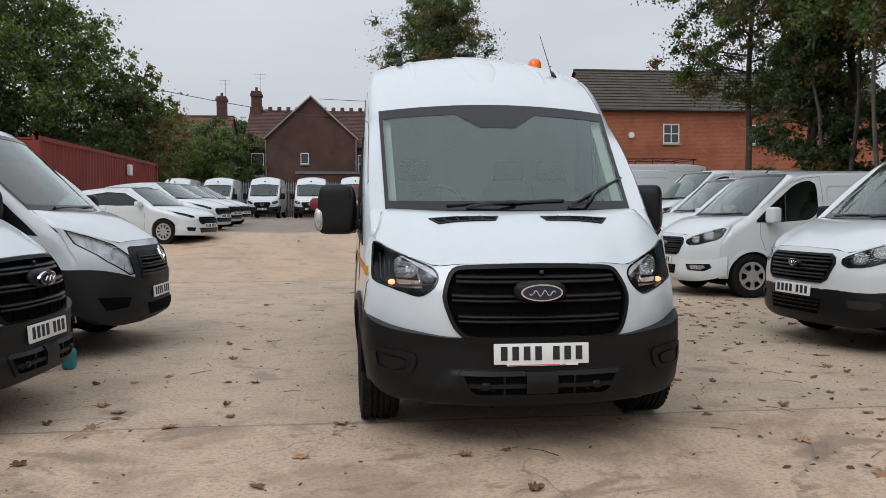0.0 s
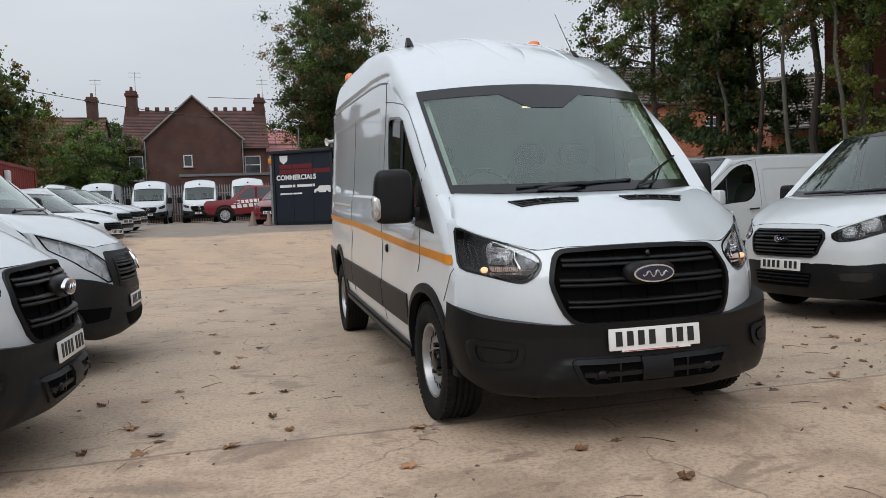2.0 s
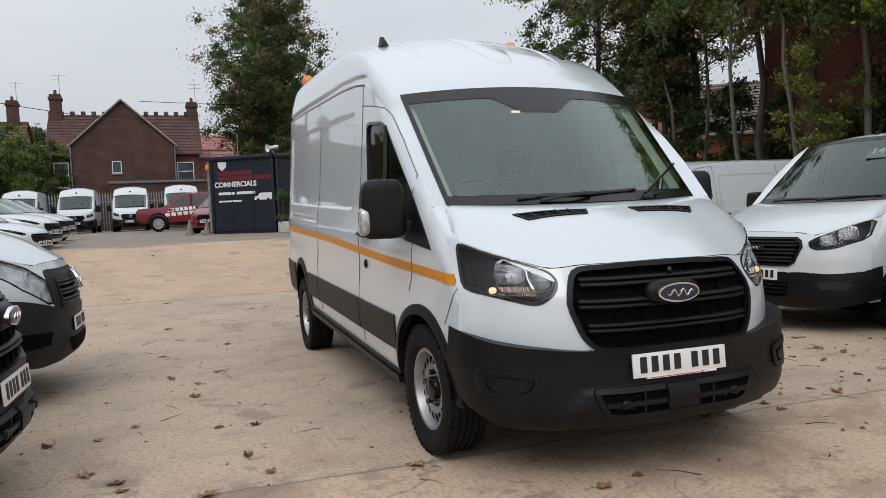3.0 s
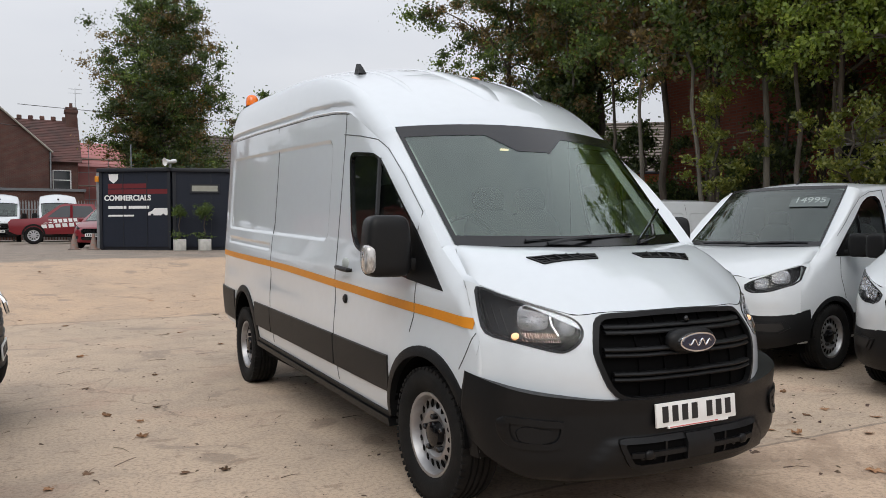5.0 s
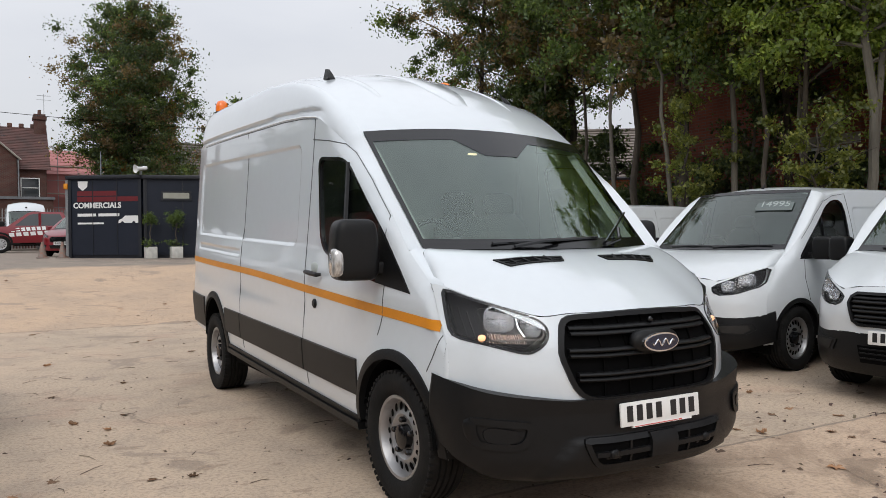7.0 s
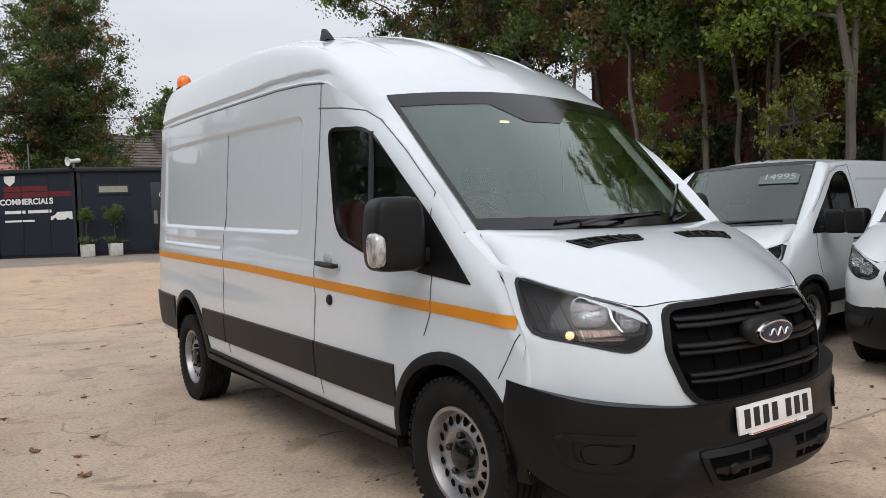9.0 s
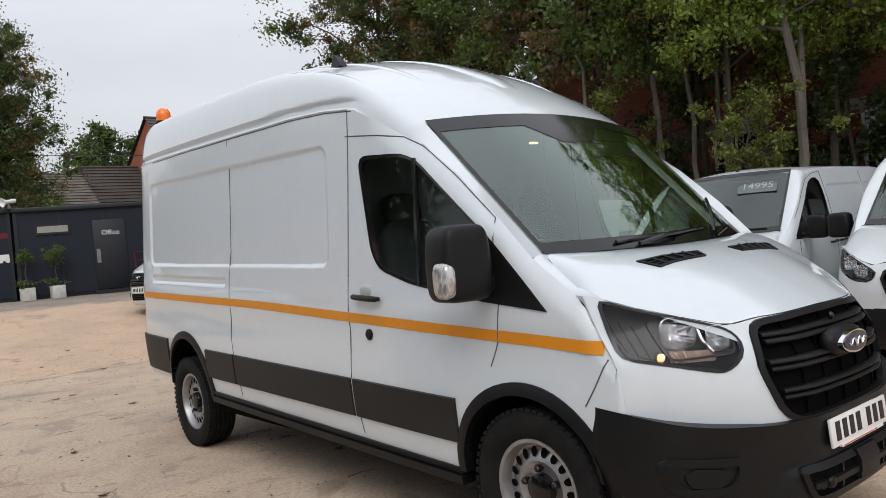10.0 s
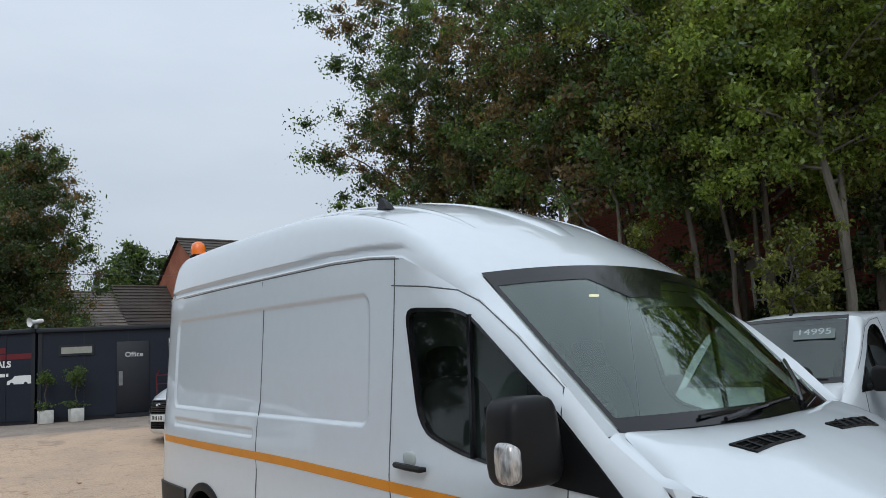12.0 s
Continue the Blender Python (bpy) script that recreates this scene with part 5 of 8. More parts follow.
# ---- the other parked vehicles ----
def mid_van_curves():
    S = dict(rake=0.012, wide_seats=False)
    S["wz"] = table((0.25, 0.93), (0.5, 0.965), (0.75, 0.98), (1.0, 0.97), (1.1, 0.965), (1.5, 0.905), (1.87, 0.815))
    S["wy"] = table((0.42, -0.09), (0.5, -0.062), (0.7, -0.04), (1.2, -0.01), (1.6, 0.0), (4.0, 0.0), (4.7, -0.03), (4.88, -0.07))
    S["shoulder"], S["shoulder_y"] = 0.06, 1.0
    S["recess"] = ((2.25, 3.5, 1.12, 1.70, 0.010), (3.62, 4.7, 1.12, 1.70, 0.010))
    S["hi"] = lines((0.46, 0.90), (0.5, 0.93), (0.66, 1.08), (0.90, 1.22), (1.1, 1.37), (1.4, 1.60), (1.65, 1.76), (1.9, 1.84), (2.4, 1.87), (4.85, 1.85), (4.9, 1.84))
    S["fy"] = table((0, 0), (0.26, 0.012), (0.5, 0.07), (0.65, 0.14), (0.78, 0.25), (0.86, 0.36), (0.92, 0.48), (0.95, 0.56))
    S["dz"] = table((0.3, 0.05), (0.55, 0.0), (0.7, 0.0), (0.85, 0.03), (0.98, 0.10), (1.1, 0.17))
    S["bz"] = table((0.22, 0.14), (0.28, 0.03), (0.40, -0.01), (0.55, -0.005), (0.62, 0.0), (0.7, 0.0))
    S["zh"] = lines((0, 0.985), (0.42, 0.975), (0.50, 0.945), (0.56, 0.945), (0.70, 1.00), (0.88, 1.085), (0.92, 1.09))
    S["bl"] = table((0, 0.60), (0.5, 0.60), (0.7, 0.585), (0.86, 0.60), (0.95, 0.64))
    S["blow"] = table((0, 0.25), (0.6, 0.25), (0.8, 0.28), (0.95, 0.34))
    S["xf"], S["xh"], S["bx"] = 0.91, 0.865, 0.95
    S["yb"] = lines((0, 0.80), (0.4, 0.83), (0.6, 0.87), (0.8, 0.96), (0.835, 0.92), (0.865, 0.72))
    S["zb"] = lines((0, 1.24), (0.5, 1.242), (0.8, 1.25), (0.835, 1.225), (0.865, 1.12))
    S["hood_pow"] = 1.8
    S["xs"], S["ys"], S["bow"] = (0.81, 0.705), (0.80, 1.60), (0.17, 0.10)
    S["zs"], S["slope"], S["crown"] = 1.24, 0.83, 0.20
    S["zc"] = table((1.60, 1.904), (1.75, 1.94), (2.2, 1.965), (4.4, 1.955), (4.75, 1.92), (4.88, 1.86))
    S["drop"] = table((1.6, 0.10), (2.0, 0.07), (3.0, 0.05))
    S["xe"] = table((1.6, 0.70), (2.2, 0.70), (4.88, 0.68))
    S["roof_end"], S["side_y"], S["sill"] = 4.88, (0.47, 4.90), 0.30
    S["pairs"] = ((0.975, 0.92), (1.2, 1.12), (1.45, 1.38), (1.62, 1.58), (1.70, 1.78), (1.9, 2.0), (2.4, 2.4), (3.4, 3.4), (4.4, 4.4), (4.88, 4.90))
    S["windows"] = (soften([(2.09, 1.69), (2.05, 1.775), (1.86, 1.775), (1.68, 1.70), (1.22, 1.345), (1.00, 1.15), (1.35, 1.145), (1.93, 1.18), (2.08, 1.30)], 0.05, 1),)
    S["arches"] = ((0.98, 0.335, 0.375), (3.90, 0.335, 0.375))
    S["grille"] = [(-0.40, 0.935), (0.40, 0.935), (0.455, 0.90), (0.475, 0.84), (0.42, 0.69), (0.36, 0.655), (-0.36, 0.655), (-0.42, 0.69), (-0.475, 0.84), (-0.455, 0.90)]
    S["lamp"] = soften([(0.898, 1.088), (0.72, 1.003), (0.525, 0.905), (0.505, 0.872), (0.565, 0.805), (0.72, 0.815), (0.893, 0.90)], 0.03, 1)
    S["bulb"] = (0.80, 0.935)
    S["front_holes"] = (S["grille"], S["lamp"], [(-x, z) for x, z in S["lamp"]])
    return S


def heading(x, y, degrees, z=0.0):
    """The pose of a vehicle whose front plate stands at (x, y) and that points to that compass angle; its model points to -y."""
    return pose(x, y, z, 0, 0, degrees + 90)


def side_lines(v, C, S, runs, sgn):
    for pts in runs:
        fine = []
        for (a, b), (c, d) in zip(pts, pts[1:]):
            fine += [C[4](a + (c - a) * i / 4, min(b + (d - b) * i / 4, S["hi"](a + (c - a) * i / 4) - 0.006), 0.0005, sgn) for i in range(5)]
        part("seam", tube(bmesh.new(), fine, 0.0035, 4), SEAM, v)


PRICE_CARD = mat("price_card", (0.12, 0.145, 0.14), 0.5, vary=0.2, scale=20)
PRICE_INK = mat("price_ink", (0.34, 0.39, 0.375), 0.5)


def mid_van(name, label, m, painted_bumper=False, style="steel", price=False, rack=False):
    v = thing(name, label, "van", m, "vans parked in a row")
    S = mid_van_curves()
    body, C = build_body(v, S, WHITE_B, 1)
    up, width, front, hood, side, screen, roof = C
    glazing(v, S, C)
    underside(v, S)
    cabin(v, S, C, bulk=True)
    grille(v, S, C, S["grille"], (0.87, 0.795, 0.72), thick=0.026, x_in=0.04, label="black barred grille")
    b, on = bumper(v, S, C, "white painted bumper" if painted_bumper else "black plastic bumper", WHITE_B if painted_bumper else BLACK, cols=28, rows=8)
    low = [(-0.36, 0.50), (0.36, 0.50), (0.33, 0.36), (-0.33, 0.36)]
    # intake as a flat sheet with its inner shade in the colour
    part("lower_intake", fill(low, lambda x, z: on(x, z, 0.006), 0.08), UNDER_SHADE, b, "dark lower intake")
    bm = bmesh.new()
    for z in (0.40, 0.44, 0.475):
        grid(lambda x, t: on(x, z + 0.006 * t, 0.014), span(-0.34, 0.34, 8), (-1, 1), rim=lambda x, t: on(x, z + 0.006 * t, 0.0), bm=bm)
    part("intake_grid", bm, BLACK, b)
    for sgn in (-1, 1):
        fog = [(sgn * 0.84, 0.53), (sgn * 0.56, 0.52), (sgn * 0.60, 0.43), (sgn * 0.80, 0.42), (sgn * 0.86, 0.47)]
        f = part("fog_recess", fill(fog, lambda x, z: on(x, z, 0.010), 0.06, rim=lambda x, z: on(x, z, -0.01)), BLACK if not painted_bumper else GLOSSB, b, "black fog lamp recess")
        part("lens" if painted_bumper else "blank", fill(shrink(fog, 0.6 if painted_bumper else 0.75), lambda x, z: on(x, z, 0.016), 0.06, rim=lambda x, z: on(x, z, 0.0)), LENS if painted_bumper else GREYP, f)
        head_lamp(v, S, C, S["lamp"], sgn, ((0.775, 0.958, 0.078, 0.060), (0.650, 0.893, 0.062, 0.050)), lit=False)
        side_lines(v, C, S, ([(2.17, 1.84), (2.17, 1.2), (2.17, 0.45)], [(1.10, 1.14), (1.10, 0.95), (1.18, 0.72)], [(3.56, 1.84), (3.56, 0.45)],
                             [(1.12, 1.36), (1.42, 1.60), (1.66, 1.75), (1.9, 1.82), (2.17, 1.845)]), sgn)
        part("quarter_trim", fill([(1.02, 1.15), (1.30, 1.147), (1.30, 1.37)], lambda y, z: side(y, z, 0.005, sgn), 0.1, rim=lambda y, z: side(y, z, -0.02, sgn)), BLACK, v, "black mirror base")
        bm = bmesh.new()
        tube(bm, [side(1.52, 1.16, -0.002, sgn), side(1.54, 1.57, -0.002, sgn)], 0.014, 6)
        part("window_divider", bm, GLOSSB, v)
        door_mirror(v, S, sgn, (1.09, 1.22, 1.26), (0.21, 0.15, 0.24), indicator=False, paint=WHITE_B if painted_bumper else None)
        for yy in (2.02, 2.32):
            bm = bmesh.new()
            tube(bm, [side(yy + 0.09, 1.06, 0.008, sgn), side(yy + 0.07, 1.06, 0.032, sgn), side(yy - 0.07, 1.055, 0.032, sgn), side(yy - 0.09, 1.055, 0.008, sgn)], 0.013, 6)
            part("door_handle", bm, BLACK, v, "black pull handle")
        part("side_moulding", grid(lambda y, t: side(y, 0.44 + 0.11 * t, 0.012, sgn), span(1.34, 3.45, 10), span(0, 1, 3), rim=lambda y, t: side(y, 0.43 + 0.13 * t, -0.003, sgn)), BLACK, v, "black side moulding")
        wheel(v, sgn * 0.845, 0.98, 0.335, 0.335, 0.215, sgn, style, rim=0.21)
        wheel(v, sgn * 0.845, 3.90, 0.335, 0.335, 0.215, sgn, style, rim=0.21)
    arch_flares(v, S, WHITE_B if painted_bumper else BLACK, 0.045, 0.010)
    number_plate(v, 0.52, Matrix.Translation(up(0, -0.016, 0.575)) @ pose(0, 0, 0, -3), sticker=False)
    oval_badge(v, Matrix.Translation(front(0, 0.835, 0.026)), 0.085, 0.036)
    for x0, x1 in ((-0.55, 0.10), (0.05, 0.68)):
        bm = bmesh.new()
        tube(bm, [screen(x0 / 0.8, 0.035, 0.016), screen((x0 + x1) / 1.6, 0.055, 0.02), screen(x1 / 0.8, 0.05, 0.014)], 0.010, 5)
        part("wiper", bm, GLOSSB, v, "black wiper")
    bm = bmesh.new()
    tube(bm, [roof(0.15, 1.72, 0.0), roof(0.15, 1.75, 0.03)], [0.018, 0.01], 8)
    tube(bm, [roof(0.15, 1.75, 0.03), Vector(roof(0.15, 1.75, 0.03)) + Vector((0, 0.22, 0.28))], 0.003, 5)
    part("whip_aerial", bm, BLACK, v)
    if rack:
        r = new("roof_rack")
        r.parent = v
        for s in (-1, 1):
            part("rail", tube(bmesh.new(), [Vector(roof(s * 0.86, y, 0)) + Vector((0, 0, 0.16)) for y in span(2.0, 4.7, 10)], 0.016, 6), BLACK, r)
            for y in (2.1, 3.3, 4.6):
                part("post", tube(bmesh.new(), [roof(s * 0.86, y, -0.01), Vector(roof(s * 0.86, y, 0)) + Vector((0, 0, 0.16))], 0.014, 6), BLACK, r)
        for y in (2.0, 2.6, 3.2, 3.8, 4.4, 4.7):
            part("cross_bar", tube(bmesh.new(), [Vector(roof(s * 0.86, y, 0)) + Vector((0, 0, 0.16)) for s in (-1, 1)], 0.014, 6), BLACK, r)
    if price:
        e, a, b2, c = (Vector(screen(f, t, 0.012)) for f, t in ((0.60, 0.70), (0.36, 0.70), (0.84, 0.70), (0.60, 0.84)))
        xx = (b2 - a).normalized()
        zz = xx.cross((c - e).normalized()).normalized()
        mm = Matrix.Translation(e) @ Matrix((xx, zz.cross(xx), zz)).transposed().to_4x4()
        card = part("price_card", boxes((-0.20, 0.20, -0.065, 0.075, -0.002, 0.002)), PRICE_CARD, v, "dark price strip on the windscreen", smooth=False)
        card.matrix_local = mm
        lettering("figures", "14995", 0.135, mm @ Matrix.Translation((0, 0, 0.004)), PRICE_INK, v, 0.001, "pale price figures")
    return v


def panel_van(name, label, m, kind):
    """A tall van seen mostly from its front; kind 'almond' has long pale headlamps, 'star' a dark chin."""
    v = thing(name, label, "van", m, "vans parked in a row")
    S = transit_curves(0.012)
    hz = 2.58 if kind == "star" else 2.46
    S["recess"] = ((2.36, 3.66, 1.295, 1.95, 0.012), (3.80, 5.30, 1.295, 1.95, 0.012))
    S["zc"] = table((1.5, 2.07), (1.6, 2.15), (1.8, hz - 0.30), (2.0, hz - 0.20), (2.3, hz - 0.08), (2.6, hz - 0.03), (3.2, hz), (5.2, hz - 0.01), (5.62, hz - 0.06), (5.70, hz - 0.16))
    S["hi"] = lines((0.46, 0.95), (0.48, 0.96), (0.62, 1.17), (0.86, 1.33), (1.06, 1.53), (1.30, 1.735), (1.54, 1.90), (1.68, 1.96), (1.9, 2.05), (2.1, 2.10), (5.72, 2.10))
    if kind == "almond":
        S["grille"] = [(-0.34, 0.985), (0.34, 0.985), (0.44, 0.95), (0.42, 0.70), (0.36, 0.65), (-0.36, 0.65), (-0.42, 0.70), (-0.44, 0.95)]
        S["lamp"] = [(0.90, 1.178), (0.80, 1.128), (0.62, 1.04), (0.52, 0.93), (0.48, 0.82), (0.50, 0.755), (0.56, 0.75), (0.74, 0.88), (0.88, 1.05)]
        S["bl"] = table((0, 0.66), (0.42, 0.70), (0.60, 0.74), (0.78, 0.79), (0.92, 0.82), (0.975, 0.82))
        bowls = ((0.77, 1.06, 0.05, 0.05), (0.63, 0.95, 0.055, 0.055), (0.55, 0.82, 0.045, 0.045))
        bars = (0.90, 0.83, 0.76)
    else:
        S["grille"] = [(-0.42, 0.98), (0.42, 0.98), (0.50, 0.90), (0.42, 0.72), (0.36, 0.68), (-0.36, 0.68), (-0.42, 0.72), (-0.50, 0.90)]
        S["lamp"] = [(0.89, 1.08), (0.74, 1.04), (0.58, 0.98), (0.56, 0.93), (0.60, 0.86), (0.74, 0.87), (0.89, 0.94)]
        bowls = ((0.73, 0.97, 0.05, 0.05), (0.64, 0.94, 0.04, 0.04))
        bars = (0.92, 0.85, 0.78)
    S["front_holes"] = (S["grille"], S["lamp"], [(-x, z) for x, z in S["lamp"]])
    body, C = build_body(v, S, WHITE_B, 1)
    up, width, front, hood, side, screen, roof = C
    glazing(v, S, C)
    underside(v, S)
    cabin(v, S, C)
    grille(v, S, C, S["grille"], bars, thick=0.022, x_in=0.03, mesh_cols=(-0.3, -0.2, -0.1, 0.1, 0.2, 0.3) if kind == "almond" else ())
    b, on = bumper(v, S, C, paint=BLACK_WORN, cols=28, rows=8)
    low = [(-0.40, 0.475), (0.40, 0.475), (0.335, 0.36), (-0.335, 0.36)]
    # flat near-black sheet in place of a shaded opening
    part("lower_intake", fill(low, lambda x, z: on(x, z, 0.006), 0.08), UNDER_SHADE, b, "dark lower intake")
    for sgn in (-1, 1):
        fog = [(sgn * 0.88, 0.57), (sgn * 0.60, 0.55), (sgn * 0.64, 0.46), (sgn * 0.84, 0.45)]
        # the shade of the recess is painted, the sheet stands slightly proud
        part("fog_recess", fill(fog, lambda x, z: on(x, z, 0.008), 0.06, rim=lambda x, z: on(x, z, -0.01)), UNDER_SHADE, b, "flat near-black sheet for a shaded recess")
        h = head_lamp(v, S, C, S["lamp"], sgn, bowls, lit=False, deep=0.03 if kind == "almond" else 0.1)
        if kind == "almond":
            h.data.materials[0] = PALE_LAMP
        part("quarter_trim", fill([(0.765, 1.122), (1.13, 1.153), (1.13, 1.478)], lambda y, z: side(y, z, 0.006, sgn), 0.08, rim=lambda y, z: side(y, z, -0.02, sgn)), BLACK, v, "black mirror base")
        door_mirror(v, S, sgn, (1.13, 1.10, 1.34), (0.25, 0.18, 0.36), indicator=False)
        side_lines(v, C, S, ([(2.16, 2.08), (2.20, 1.2), (2.18, 0.4)], [(3.72, 2.08), (3.75, 0.8), (3.68, 0.4)]), sgn)
        wheel(v, sgn * 0.865, 0.925, 0.345, 0.345, 0.225, sgn, "steel")
        wheel(v, sgn * 0.865, 4.62, 0.345, 0.345, 0.225, sgn, "steel")
    arch_flares(v, S, BLACK, 0.045, 0.012)
    number_plate(v, 0.52, Matrix.Translation(up(0, -0.016, 0.565)) @ pose(0, 0, 0, -3), sticker=False)
    bm = bmesh.new()
    if kind == "almond":
        for s in (-1, 1):
            tube(bm, [front(0, 0.995, 0.05), front(s * 0.048, 0.915, 0.05), front(0, 0.835, 0.05)], 0.014, 6)
        part("badge", bm, CHROME, v, "chromed diamond badge")
        d = dense(soften([(-0.50, 1.012), (0.50, 1.012), (0.535, 0.90), (0.48, 0.655), (-0.48, 0.655), (-0.535, 0.90)], 0.05), 0.05)
        part("grille_surround", ring(d, inset(d, 0.085), lambda x, z: front(x, z, 0.008), lambda x, z: front(x, z, -0.01)), BLACK_WORN, v, "black panel round the grille")
    else:
        tube(bm, [Vector(front(0, 0.85, 0.045)) + Vector((0.085 * math.cos(a), 0, 0.085 * math.sin(a))) for a in span(0, 2 * math.pi, 20)], 0.010, 5)
        for a in (math.pi / 2, math.pi * 7 / 6, -math.pi / 6):
            tube(bm, [front(0, 0.85, 0.045), Vector(front(0, 0.85, 0.045)) + Vector((0.08 * math.cos(a), 0, 0.08 * math.sin(a)))], 0.010, 4)
        part("badge", bm, CHROME, v, "round chromed badge")
    bm = bmesh.new()
    tube(bm, [screen(-0.6, 0.03, 0.02), screen(0.2, 0.05, 0.02), screen(0.6, 0.05, 0.02)], 0.012, 5)
    part("wiper", bm, GLOSSB, v, "black wiper")
    if kind == "star":
        bm = bmesh.new()
        rounded(bm, 0, 0, 0, 0.05, 0.05, 0.04, 2.5, 12, 8)
        p = part("roof_pod", bm, BLACK, v, "small dark roof pod")
        p.matrix_local = Matrix.Translation(roof(0, 1.72, 0.03))
    return v


def hatchback(name, label, m, paint, style="alloy"):
    v = thing(name, label, "car", m, "cars parked in a row")
    S = dict(rake=0.0, wide_seats=False, body_label="painted bodywork", side_mat=CAR_GLASS)
    S["wz"] = table((0.18, 0.80), (0.4, 0.845), (0.6, 0.865), (0.8, 0.86), (0.95, 0.835), (1.2, 0.74), (1.38, 0.63))
    S["wy"] = table((0.35, -0.09), (0.45, -0.06), (0.7, -0.03), (1.1, 0.0), (3.0, 0.0), (3.7, -0.04), (3.98, -0.12))
    S["shoulder"], S["shoulder_y"] = 0.05, 1.1
    S["hi"] = lines((0.40, 0.72), (0.5, 0.78), (0.8, 0.87), (1.12, 0.935), (1.4, 1.08), (1.7, 1.25), (1.95, 1.34), (2.4, 1.375), (3.2, 1.34), (3.7, 1.24), (3.95, 1.05))
    S["fy"] = table((0, 0), (0.3, 0.02), (0.5, 0.08), (0.65, 0.19), (0.76, 0.33), (0.82, 0.48))
    S["dz"] = table((0.2, 0.05), (0.45, 0.0), (0.6, 0.02), (0.72, 0.10), (0.82, 0.22), (0.9, 0.3))
    S["bz"] = table((0.16, 0.10), (0.22, 0.02), (0.35, -0.01), (0.48, 0.0), (0.6, 0.01))
    S["zh"] = lines((0, 0.72), (0.4, 0.715), (0.55, 0.74), (0.7, 0.80), (0.8, 0.84))
    S["bl"] = table((0, 0.46), (0.82, 0.47))
    S["blow"] = table((0, 0.19), (0.82, 0.22))
    S["xf"], S["xh"], S["bx"] = 0.80, 0.775, 0.82
    S["yb"] = lines((0, 0.98), (0.4, 1.02), (0.7, 1.14), (0.74, 1.08), (0.775, 0.8))
    S["zb"] = lines((0, 0.955), (0.5, 0.95), (0.7, 0.945), (0.775, 0.87))
    S["hood_pow"] = 1.8
    S["xs"], S["ys"], S["bow"] = (0.70, 0.58), (0.98, 1.78), (0.18, 0.12)
    S["zs"], S["slope"], S["crown"] = 0.955, 0.575, 0.20
    S["zc"] = table((1.78, 1.415), (2.0, 1.45), (2.5, 1.465), (3.2, 1.42), (3.6, 1.34), (3.92, 1.12))
    S["drop"] = table((1.78, 0.07), (2.5, 0.05))
    S["xe"] = table((1.78, 0.58), (2.5, 0.58), (3.92, 0.56))
    S["roof_end"], S["side_y"], S["sill"] = 3.92, (0.42, 3.95), 0.22
    S["pairs"] = ((1.165, 1.14), (1.4, 1.4), (1.65, 1.65), (1.85, 1.9), (2.2, 2.25), (2.8, 2.8), (3.4, 3.45), (3.92, 3.95))
    S["windows"] = ([(3.3, 1.10), (3.1, 1.23), (2.5, 1.315), (1.98, 1.28), (1.62, 1.12), (1.36, 0.965), (2.2, 0.965), (3.1, 1.0)],)
    S["arches"] = ((0.80, 0.31, 0.345), (3.29, 0.31, 0.345))
    S["grille"] = [(-0.36, 0.68), (0.36, 0.68), (0.42, 0.62), (0.40, 0.53), (0.34, 0.49), (-0.34, 0.49), (-0.40, 0.53), (-0.42, 0.62)]
    S["lamp"] = [(0.79, 0.82), (0.68, 0.775), (0.50, 0.70), (0.49, 0.665), (0.58, 0.65), (0.76, 0.75)]
    S["bulb"] = (0.7, 0.7)
    S["front_holes"] = (S["grille"], S["lamp"], [(-x, z) for x, z in S["lamp"]])
    body, C = build_body(v, S, paint, 1)
    up, width, front, hood, side, screen, roof = C
    glazing(v, S, C)
    underside(v, S)
    cabin(v, S, C, bulk=False)
    grille(v, S, C, S["grille"], (0.63, 0.585, 0.54), thick=0.014, x_in=0.03, label="black honeycomb grille", frame=0.014)
    b, on = bumper(v, S, C, "painted front bumper", paint, cols=24, rows=8)
    part("lower_intake", fill([(-0.42, 0.40), (0.42, 0.40), (0.38, 0.28), (-0.38, 0.28)], lambda x, z: on(x, z, 0.006), 0.08), GLOSSB, b, "black lower intake")
    for sgn in (-1, 1):
        part("fog_recess", fill([(sgn * 0.70, 0.42), (sgn * 0.52, 0.41), (sgn * 0.55, 0.32), (sgn * 0.68, 0.33)], lambda x, z: on(x, z, 0.006), 0.06, rim=lambda x, z: on(x, z, -0.01)), GLOSSB, b, "black fog lamp recess")
        head_lamp(v, S, C, S["lamp"], sgn, ((0.66, 0.735, 0.03, 0.025),), lit=False)
        door_mirror(v, S, sgn, (0.93, 1.45, 1.0), (0.18, 0.12, 0.13), indicator=False, paint=paint)
        side_lines(v, C, S, ([(1.35, 0.95), (1.30, 0.6), (1.36, 0.3)], [(2.45, 0.95), (2.48, 0.6), (2.5, 0.3)]), sgn)
        wheel(v, sgn * 0.755, 0.80, 0.31, 0.31, 0.20, sgn, style, rim=0.205)
        wheel(v, sgn * 0.755, 3.29, 0.31, 0.31, 0.20, sgn, style, rim=0.205)
    arch_flares(v, S, paint, 0.03, 0.006, "painted arch lip")
    number_plate(v, 0.52, Matrix.Translation(up(0, -0.016, 0.455)) @ pose(0, 0, 0, -3), sticker=False)
    return v


